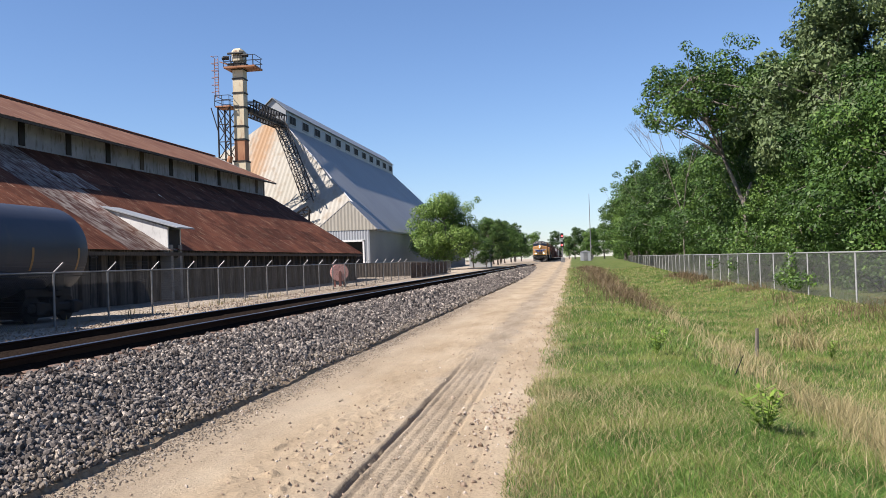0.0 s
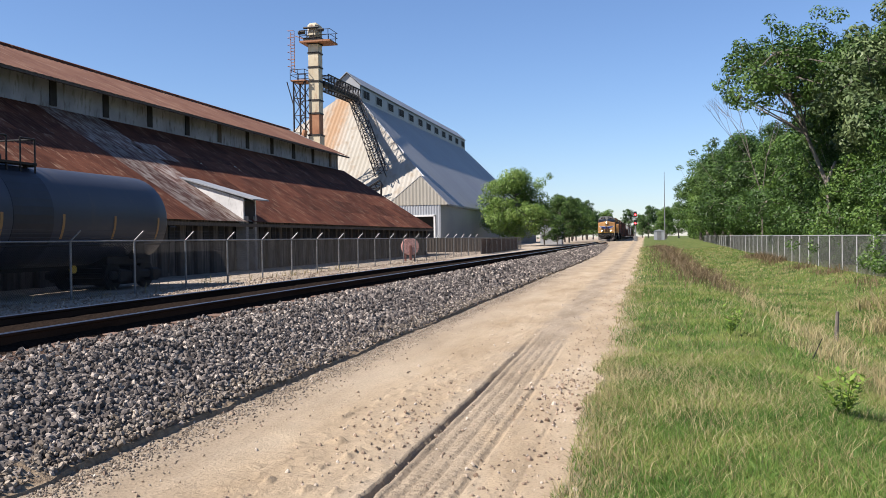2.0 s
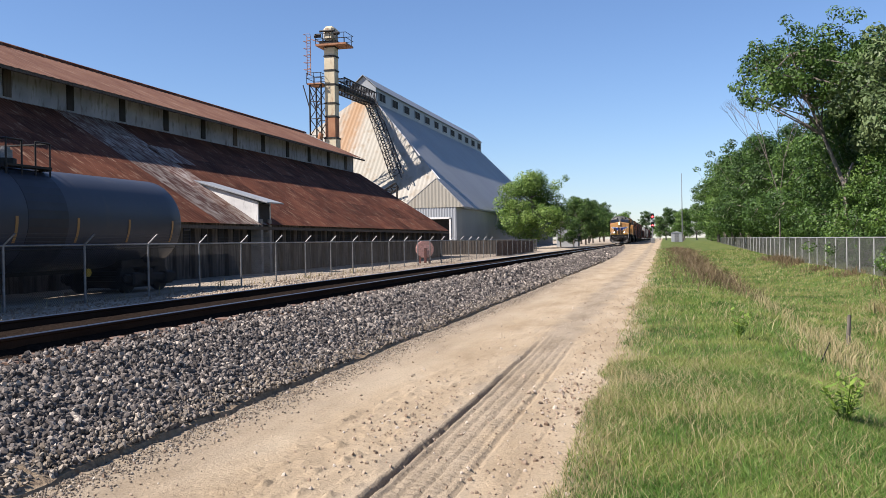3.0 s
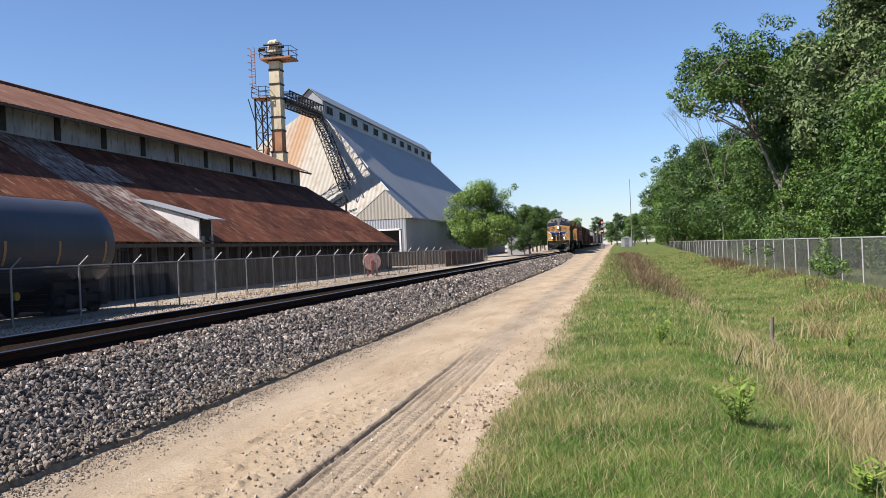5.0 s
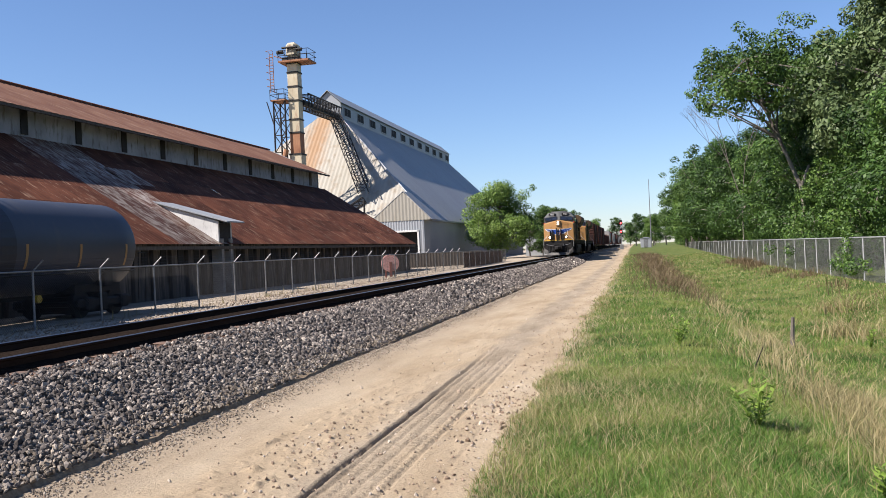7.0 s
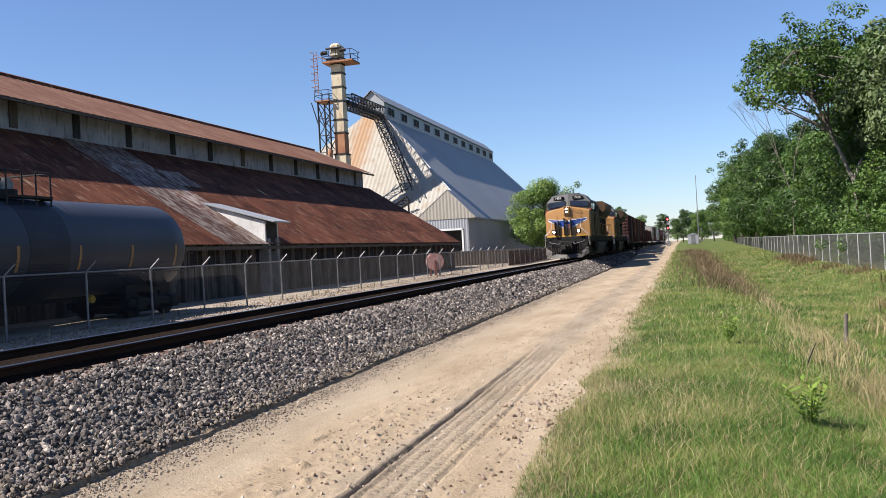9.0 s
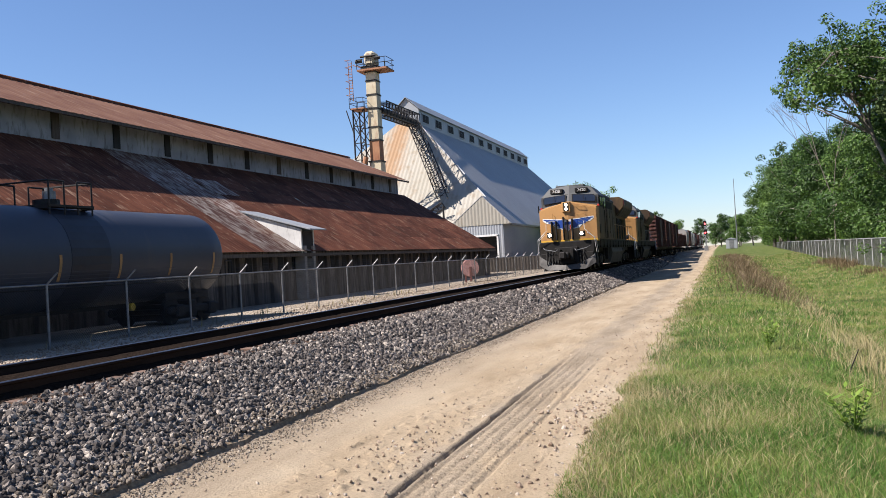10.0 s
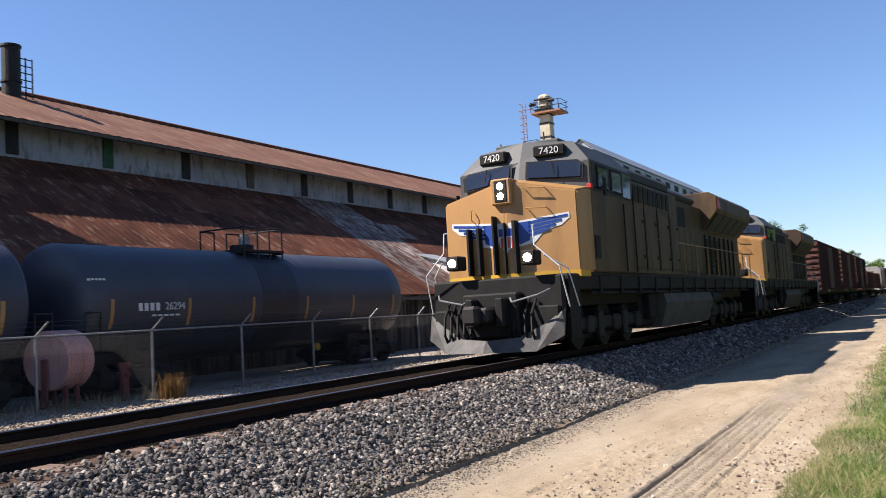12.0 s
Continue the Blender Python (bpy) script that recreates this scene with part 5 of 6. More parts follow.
        box(bm, -0.42, -0.24, -0.5, -0.1, 0.62, 1.2, 0.03, m)
        box(bm, 0.24, 0.42, -0.5, -0.1, 0.62, 1.2, 0.03, m)
        part("draft_gear", bm, LOCO_BLACK, pil)
        for x in (-1.05, -0.9, -0.75, -0.6, -0.45, 0.4, 0.5, 0.62, 0.75, 0.9):
            bm = B()
            pipe(bm, [m @ Vector(p) for p in ((x, 0.05, 1.15), (x - 0.03, -0.15, 0.85), (x + 0.02, -0.28, 0.5), (x + 0.05, -0.2, 0.3))], 0.03, 6)
            part("air_hose", bm, LOCO_BLACK, pil)
        for d in (-1, 1):
            bm = B()
            pipe(bm, [m @ Vector((d * x, y, z)) for x, y, z in ((0.35, -0.05, 1.28), (0.55, -0.35, 1.1), (1.1, -0.3, 1.22), (1.25, -0.05, 1.32))], 0.02)
            part("cut_lever", bm, GALV, pil)
        for s in (-1, 1):
            bm = B()
            for k in range(4):
                box(bm, s * 1.3 - 0.22, s * 1.3 + 0.22, 0.35, 0.65, 0.35 + k * 0.33, 0.39 + k * 0.33, 0.008, m)
            box(bm, s * 1.5 - 0.015, s * 1.5 + 0.015, 0.32, 0.9, 0.3, 1.6, 0.01, m)
            st = part("step_well", bm, LOCO_BLACK, pil)
            bm = B()
            pipe(bm, [m @ Vector(p) for p in ((s * 0.98, 0.0, 2.62), (s * 1.0, -0.14, 2.6), (s * 1.02, -0.16, 2.2), (s * 1.5, -0.1, 1.75), (s * 1.55, 0.2, 0.95))], 0.014)
            pipe(bm, [m @ Vector(p) for p in ((s * 1.15, -0.02, 2.0), (s * 1.52, 0.3, 1.72), (s * 1.55, 0.75, 0.95))], 0.014)
            part("hand_rail", bm, WHITE, pil, "white hand rail by the steps")
    # side railings
    for s in (-1, 1):
        bm = B()
        y = 7.2
        while y < L - 1:
            tube(bm, (s * 1.47, y, 1.66), (s * 1.47, y, 2.62), 0.018, seg=5)
            y += 1.55
        hand_rail(bm, [(s * 1.47, 7.2, 2.62), (s * 1.47, L - 1.2, 2.62)], 0.018)
        part("side_railing", bm, LOCO_YELLOW if lead else GALV, t)
    return t


def build_boxcar(material, length, label):
    t = thing("boxcar", label, "freight car", group="train")
    bm = B()
    box(bm, -1.48, 1.48, 0.4, length - 0.4, 1.15, 4.45, 0.03)
    body = part("body", bm, material, t)
    bm = B()
    n = int((length - 0.8) / 0.75)
    for k in range(n + 1):
        y = 0.45 + k * (length - 0.9) / n
        for s in (-1, 1):
            box(bm, s * 1.5 - 0.04, s * 1.5 + 0.04, y - 0.05, y + 0.05, 1.1, 4.4)
    for k in range(8):
        box(bm, -1.45, 1.45, 0.33, 0.4, 1.35 + k * 0.38, 1.5 + k * 0.38, 0.02)
        box(bm, -1.45, 1.45, length - 0.4, length - 0.33, 1.35 + k * 0.38, 1.5 + k * 0.38, 0.02)
    part("side_rib", bm, material, body)
    bm = B()
    poly(bm, [(-1.5, 0.35, 4.42), (0, 0.35, 4.62), (1.5, 0.35, 4.42)], (0, length - 0.7, 0))
    part("roof", bm, CAR_GREY, t)
    for s in (-1, 1):
        bm = B()
        box(bm, s * 1.54 - 0.03, s * 1.54 + 0.03, length / 2 - 1.5, length / 2 + 1.5, 1.2, 4.2, 0.02)
        part("sliding_door", bm, material, t)
        for k in range(8):
            bm = B()
            tube(bm, (s * 1.35, 0.3, 1.2 + k * 0.36), (s * 1.0, 0.3, 1.2 + k * 0.36), 0.015, seg=4)
            part("ladder_rung", bm, material, t)
    bm = B()
    box(bm, -0.5, 0.5, 0.3, length - 0.3, 0.9, 1.15)
    box(bm, -0.15, 0.15, -0.3, length + 0.3, 0.75, 1.0)
    part("underframe", bm, STEEL_DARK, t)
    truck(t, 2.4, 2, 0.42, 1.75)
    truck(t, length - 2.4, 2, 0.42, 1.75)
    return t


def build_hopper(length):
    t = thing("hopper_car", "grey covered hopper car in a freight train", "freight car", group="train")
    bm = B()
    prism(bm, [(-1.35, 1.3), (1.35, 1.3), (1.55, 1.9), (1.55, 3.9), (1.1, 4.4), (-1.1, 4.4), (-1.55, 3.9), (-1.55, 1.9)], 1.2, length - 1.2)
    body = part("body", bm, CAR_GREY, t)
    for k in range(3):
        bm = B()
        y = 2.6 + k * (length - 5.2) / 2
        poly(bm, [(-1.2, y - 1.3, 1.35), (1.2, y - 1.3, 1.35), (1.2, y + 1.3, 1.35), (-1.2, y + 1.3, 1.35)], (0, 0, -0.6))
        part("hopper_bottom", bm, CAR_GREY, body)
    bm = B()
    box(bm, -0.35, 0.35, 1.2, length - 1.2, 4.42, 4.55, 0.02)
    part("roof_hatch", bm, STEEL_DARK, t)
    bm = B()
    box(bm, -0.3, 0.3, 0.2, length - 0.2, 0.85, 1.2)
    box(bm, -1.4, 1.4, 0.3, 0.5, 1.0, 1.2)
    box(bm, -1.4, 1.4, length - 0.5, length - 0.3, 1.0, 1.2)
    part("underframe", bm, STEEL_DARK, t)
    truck(t, 2.0, 2, 0.42, 1.75)
    truck(t, length - 2.0, 2, 0.42, 1.75)
    return t


def build_flatcar(length):
    t = thing("gondola_car", "dark red gondola car in a freight train", "freight car", group="train")
    bm = B()
    for s in (-1, 1):
        box(bm, s * 1.45 - 0.05, s * 1.45 + 0.05, 0.4, length - 0.4, 1.1, 3.1, 0.01)
    box(bm, -1.45, 1.45, 0.4, 0.5, 1.1, 3.3)
    box(bm, -1.45, 1.45, length - 0.5, length - 0.4, 1.1, 3.3)
    box(bm, -1.45, 1.45, 0.4, length - 0.4, 1.0, 1.15)
    part("body", bm, BOX_RUST, t)
    for k in range(12):
        y = 0.8 + k * (length - 1.6) / 11
        for s in (-1, 1):
            bm = B()
            box(bm, s * 1.52 - 0.04, s * 1.52 + 0.04, y - 0.07, y + 0.07, 1.05, 3.05)
            part("side_rib", bm, BOX_RUST, t)
    bm = B()
    box(bm, -0.3, 0.3, -0.2, length + 0.2, 0.75, 1.05)
    part("underframe", bm, STEEL_DARK, t)
    truck(t, 2.2, 2, 0.42, 1.75)
    truck(t, length - 2.2, 2, 0.42, 1.75)
    return t


TRAIN = []
lead = build_loco(True)
TRAIN.append((lead, 0.0))
TRAIN.append((build_loco(False), 23.2))
_y = 46.2
_box_a = build_boxcar(BOX_BROWN, 16.6, "weathered dark red-brown boxcar in a freight train")
_box_b = build_boxcar(BOX_RUST, 16.6, "oxide-red boxcar with ribbed sides in a freight train")
_hop, _gon = build_hopper(15.5), build_flatcar(16.0)
_used = set()
for src, ln in ((_box_a, 17.4), (_box_b, 17.4), (_box_a, 17.4), (_gon, 16.8), (_gon, 16.8), (_hop, 16.3), (_box_b, 17.4), (_hop, 16.3), (_hop, 16.3), (_box_a, 17.4), (_gon, 16.8), (_box_a, 17.4), (_hop, 16.3), (_box_b, 17.4), (_hop, 16.3), (_gon, 16.8)):
    car = src if src.name not in _used else copy_thing(src, Matrix.Identity(4))
    _used.add(src.name)
    TRAIN.append((car, _y + 0.4))
    _y += ln


def ringed(bm, rings, seg):
    """Rounded body of revolution along y from (y, radius) rings."""
    vs = [[bm.verts.new((r * math.cos(2 * math.pi * k / seg), y, r * math.sin(2 * math.pi * k / seg))) for k in range(seg)] for y, r in rings]
    for a, b in zip(vs, vs[1:]):
        for k in range(seg):
            bm.faces.new((a[k], a[(k + 1) % seg], b[(k + 1) % seg], b[k]))
    bm.faces.new(vs[0][::-1])
    bm.faces.new(vs[-1])
    bmesh.ops.recalc_face_normals(bm, faces=bm.faces[:])


def build_tank_car(y1, length, lettered):
    """Tank car on the yard siding; its far end at y1."""
    t = thing("tank_car", "dark blue-black tank car on the yard siding behind the fence", "tank car", pose(-17.0, y1 - length, 0.3), group="tank cars on the siding")
    r, zc = 1.38, 2.13
    bm = B()
    rings = []
    for k in range(7):
        a = k / 6 * math.pi / 2
        rings.append((0.42 - 0.42 * math.sin(math.pi / 2 - a), r * math.sin(a) if k else 0.02))
    mid = [(y, r) for y in (1.0, length * 0.33, length * 0.66, length - 1.0)]
    rings = rings + mid + [(length - y, q) for y, q in rings[::-1]]
    ringed(bm, rings, 40)
    bmesh.ops.translate(bm, vec=(0, 0, zc), verts=bm.verts[:])
    tank = part("tank", bm, TANK_BLUE, t, "dark blue-black tank shell", True)
    bm = B()
    ringed(bm, [(length / 2 - 0.75, r + 0.008), (length / 2 + 0.75, r + 0.008)], 40)
    bmesh.ops.translate(bm, vec=(0, 0, zc), verts=bm.verts[:])
    part("spill_band", bm, SPILL_BLACK, tank, "black spill band at the middle")
    for k in range(6):
        bm = B()
        y = 0.9 + k * (length - 1.8) / 5
        bow = [((r + 0.007) * math.cos(radians(a)), zc + (r + 0.007) * math.sin(radians(a))) for a in range(-26, 3, 4)]
        for (xa, za), (xb, zb) in zip(bow, bow[1:]):
            bm.faces.new([bm.verts.new(p) for p in ((xa, y - 0.05, za), (xa, y + 0.05, za), (xb, y + 0.05, zb), (xb, y - 0.05, zb))])
        part("reflector_strip", bm, LOCO_YELLOW, tank, "yellow reflective strip")
    bm = B()
    for x in (-0.75, -0.55, 0.55, 0.75):
        box(bm, x - 0.08, x + 0.08, length / 2 - 0.85, length / 2 + 0.85, zc + r - 0.06, zc + r + 0.0)
    for d in (-0.8, 0.8):
        box(bm, -0.8, 0.8, length / 2 + d - 0.06, length / 2 + d + 0.06, zc + r - 0.1, zc + r + 0.01)
    plat = part("platform", bm, STEEL_DARK, t)
    top = zc + r + 0.62
    for dy in (-0.8, -0.25, 0.25, 0.8):
        for x in (-0.8, 0.8):
            bm = B()
            tube(bm, (x, length / 2 + dy, zc + r - 0.3), (x, length / 2 + dy, top), 0.025, seg=5)
            part("rail_post", bm, STEEL_DARK, plat)
    for d in (-1, 1):
        bm = B()
        hand_rail(bm, [(-0.8, length / 2 + d * 0.25, top), (-0.8, length / 2 + d * 0.8, top), (0.8, length / 2 + d * 0.8, top), (0.8, length / 2 + d * 0.25, top)], 0.025)
        part("platform_rail", bm, STEEL_DARK, plat)
    bm = B()
    tube(bm, (0, length / 2, zc + r - 0.05), (0, length / 2, zc + r + 0.2), 0.34, seg=16)
    part("valve_plate", bm, STEEL_DARK, plat)
    bm = B()
    tube(bm, (0.1, length / 2, zc + r + 0.2), (0.1, length / 2, zc + r + 0.42), 0.17, seg=12)
    tube(bm, (0.1, length / 2, zc + r + 0.42), (0.1, length / 2, zc + r + 0.5), 0.11, seg=12)
    part("valve_dome", bm, GALV, plat, "grey valve housing")
    bm = B()
    box(bm, -0.9, 0.9, 0.6, 2.9, 0.75, 1.0, 0.02)
    box(bm, -0.9, 0.9, length - 2.9, length - 0.6, 0.75, 1.0, 0.02)
    box(bm, -0.15, 0.15, -0.5, length + 0.5, 0.65, 0.9)
    for y in (1.6, length - 1.6):
        box(bm, -1.2, 1.2, y - 0.2, y + 0.2, 0.9, 1.6, 0.04)
    part("underframe", bm, STEEL_DARK, t)
    truck(t, 1.7, 2, 0.42, 1.75)
    truck(t, length - 1.7, 2, 0.42, 1.75)
    bm = B()
    for y in (0.2, length - 0.2):
        hand_rail(bm, [(1.3, y, 0.4), (1.35, y, 1.9), (1.35, y + 0.4, 1.9), (1.3, y + 0.4, 0.4)], 0.02)
    hand_rail(bm, [(1.4, 0.5, 1.35), (1.4, length - 0.5, 1.35)], 0.02)
    part("side_rail", bm, STEEL_DARK, t)
    bm = B()
    tube(bm, (1.2, length - 5.0, 0.7), (1.3, length - 5.0, 0.7), 0.11, seg=14)
    part("brake_wheel", bm, YELLOW, t)
    if lettered:
        m = Matrix.Translation((r + 0.006, 2.72, zc - 0.14)) @ pose(0, 0, 0, 90, 0, 90)
        words("26294", 0.25, WHITE, m, tank, "car_number")
        bm = B()
        for k in range(4):
            box(bm, r - 0.002, r + 0.008, 1.62 + k * 0.17, 1.73 + k * 0.17, zc - 0.23, zc - 0.05)
        for k in range(5):
            box(bm, r - 0.002, r + 0.006, 2.0 + k * 0.18, 2.13 + k * 0.18, zc - 0.36, zc - 0.32)
        for k in range(2):
            for q in range(5):
                box(bm, r * 0.93, r * 0.93 + 0.012, -0.1 + 0.42 + q * 0.1, -0.03 + 0.42 + q * 0.1, zc + 0.46 - k * 0.2, zc + 0.51 - k * 0.2)
        part("marking_bars", bm, WHITE, tank, "white marking bars")
    return t


build_tank_car(25.7, 13.3, True)
build_tank_car(11.6, 13.3, False)


def build_red_tank(x, y, length, label, turn, r):
    t = thing("fuel_drum_tank", label, "tank", pose(x, y, 0.3, 0, 0, turn), group="red drum tanks")
    bm = B()
    ringed(bm, [(0.0, 0.02), (0.0, r - 0.02), (0.03, r), (length - 0.03, r), (length, r - 0.02), (length, 0.02)], 28)
    bmesh.ops.translate(bm, vec=(0, 0, r + 0.36), verts=bm.verts[:])
    sh = part("drum", bm, RED_TANK, t, "faded pinkish-red steel drum")
    for yy in (0.15, length - 0.25):
        for s in (-0.3, 0.3):
            bm = B()
            box(bm, s - 0.04, s + 0.04, yy, yy + 0.08, -0.05, 0.55)
            part("stand_leg", bm, RED_DARK, t)
    bm = B()
    box(bm, -0.09, 0.09, -0.06, -0.02, 0.05, 1.0, 0.02)
    part("gauge_board", bm, RED_DARK, t, "dark red gauge board on the end")


build_red_tank(-15.35, 11.4, 0.7, "faded red horizontal drum tank on a steel stand behind the fence", 8, 0.6)
build_red_tank(-15.3, 54.0, 0.95, "faded red drum tank standing far along the yard fence", 20, 0.56)


def build_hydrant():
    t = thing("standpipe", "dark red steel standpipe by the fence", "standpipe", pose(-15.1, 13.1, 0.25))
    bm = B()
    tube(bm, (0, 0, 0), (0, 0, 0.75), 0.1, seg=12)
    tube(bm, (0, 0, 0.75), (0, 0, 0.85), 0.14, seg=12)
    tube(bm, (-0.16, 0, 0.6), (0.16, 0, 0.6), 0.06, seg=10)
    part("pipe", bm, RED_DARK, t)


build_hydrant()


# ---- line-side things ----
def build_signal():
    t = thing("railway_signal", "two-headed railway signal showing red on a grey mast", "signal", pose(-2.4, 166.0, 0.8))
    bm = B()
    tube(bm, (0, 0, 0), (0, 0, 4.9), 0.09, seg=8)
    part("mast", bm, GALV, t)
    for z in (3.35, 4.95):
        bm = B()
        box(bm, -0.28, 0.28, -0.2, 0.1, z - 0.45, z + 0.5, 0.08)
        h = part("signal_head", bm, LOCO_BLACK, t)
        bm = B()
        tube(bm, (0, -0.26, z - 0.1), (0, -0.2, z - 0.1), 0.15, seg=12)
        part("lens", bm, RED_LAMP, h, "lit red lens")
    bm = B()
    box(bm, -0.35, 0.35, -0.3, 0.3, -0.2, 0.9, 0.03)
    part("base", bm, GALV, t)


def build_mast():
    t = thing("radio_mast", "slender grey radio mast beside an equipment hut", "mast", pose(3.6, 201.0, 0.7))
    bm = B()
    tube(bm, (0, 0, 0), (0, 0, 15.2), 0.14, 0.05, seg=8)
    part("pole", bm, GALV, t)
    t = thing("equipment_hut", "small pale grey metal signalling hut", "hut", pose(2.4, 203.0, 0.7))
    bm = B()
    box(bm, -1.15, 1.15, -1.0, 1.5, 0, 2.1, 0.03)
    part("body", bm, SILO_WALL, t)
    bm = B()
    poly(bm, [(-1.25, -1.1, 2.1), (0, -1.1, 2.45), (1.25, -1.1, 2.1)], (0, 2.7, 0))
    part("roof", bm, SILO_WALL, t)
    bm = B()
    box(bm, -0.45, 0.45, -1.04, -1.0, 0.1, 1.9, 0.01)
    part("door", bm, GALV, t)


build_signal()
build_mast()


def build_small_house():
    t = thing("pump_house", "small pale shed half hidden by trees", "shed", pose(-14.5, 132.0, 0.5))
    bm = B()
    box(bm, -1.6, 1.6, 0, 3, 0, 3.4)
    part("wall", bm, SILO_WALL, t)
    bm = B()
    poly(bm, [(-1.8, -0.2, 3.4), (0, -0.2, 4.3), (1.8, -0.2, 3.4)], (0, 3.4, 0))
    part("roof", bm, SHED_POST, t)
    t = thing("yard_wall", "weathered brown low board wall at the yard corner", "wall", pose(-18.0, 84.0, 0.3))
    bm = B()
    corrugated(bm, (-6, 0, 0), (9.0, 3, 0), (0, 0, 1.5), 0.3, 0.04)
    part("sheet", bm, SHED_POST, t)


build_small_house()


# ---- trees ----
def limb(bm, a, b, r0, r1, seg=7):
    tube(bm, a, b, r0, r1, seg, False)


def leaf_cloud(rng, centres, radii, per, size, flat=0.75):
    """Leaves as small folded quads, scattered through uneven clumps."""
    verts, faces = [], []
    for c, r in zip(centres, radii):
        n = int(per * r * r)
        d = rng.normal(size=(n, 3))
        d /= np.linalg.norm(d, axis=1)[:, None]
        rad = r * rng.uniform(0.62, 1.0, n)
        p = np.asarray(c) + d * rad[:, None] * np.array([1, 1, flat])
        u = rng.normal(size=(n, 3))
        u /= np.linalg.norm(u, axis=1)[:, None]
        nn = d * 1.3 + rng.normal(size=(n, 3)) * 0.45 + np.array([0, 0, 0.35])
        u -= nn * (np.sum(u * nn, axis=1) / np.sum(nn * nn, axis=1))[:, None]
        u /= np.linalg.norm(u, axis=1)[:, None] + 1e-9
        w = np.cross(nn, u)
        w /= np.linalg.norm(w, axis=1)[:, None] + 1e-9
        s = size * rng.uniform(0.6, 1.4, n)[:, None]
        k = len(verts)
        q = np.stack([p - u * s, p + w * s * 0.55, p + u * s, p - w * s * 0.55], 1).reshape(-1, 3)
        verts.extend(q.tolist())
        faces.extend([(k + 4 * i, k + 4 * i + 1, k + 4 * i + 2, k + 4 * i + 3) for i in range(n)])
    return verts, faces


def build_tree(name_label, m, height, spread, seed, leaf, size=0.16, per=150, lean=(0, 0), bark=BARK, low=0.15, clumps=26, trunk=0.22):
    rng = np.random.default_rng(seed)
    t = thing("tree", name_label, "tree", m)
    bm = B()
    pts = [Vector((0, 0, -0.3))]
    for k in range(1, 7):
        f = k / 6
        pts.append(Vector((lean[0] * f ** 1.3 + rng.normal(0, 0.12), lean[1] * f + rng.normal(0, 0.12), height * 0.82 * f)))
    for k in range(6):
        limb(bm, pts[k], pts[k + 1], trunk * (1 - k / 6.6), trunk * (1 - (k + 1) / 6.6))
    cs, rs = [], []
    for k in range(clumps):
        f = low + (1 - low) * (k + 0.5) / clumps
        base = pts[min(5, int(f * 6))].lerp(pts[min(6, int(f * 6) + 1)], (f * 6) % 1)
        prof = math.sin(min(1, (f - low) / (1 - low) * 0.8 + 0.2) * math.pi) ** 0.6
        a = rng.uniform(0, 2 * math.pi)
        reach = spread * prof * rng.uniform(0.35, 1.0)
        c = base + Vector((math.cos(a) * reach, math.sin(a) * reach, rng.uniform(-0.3, 0.9)))
        limb(bm, base - Vector((0, 0, reach * 0.35)), c, 0.06 * trunk / 0.22 * 1.3, 0.015, 5)
        cs.append(c)
        rs.append(spread * rng.uniform(0.26, 0.46))
        for _ in range(2):
            b = c + Vector(rng.normal(0, spread * 0.25, 3).tolist())
            limb(bm, c, b, 0.025, 0.008, 4)
            cs.append(b)
            rs.append(spread * rng.uniform(0.14, 0.26))
    part("trunk", bm, bark, t)
    v, f = leaf_cloud(rng, [c[:] for c in cs], rs, per, size)
    arrays("crown", v, f, leaf, t)
    return t


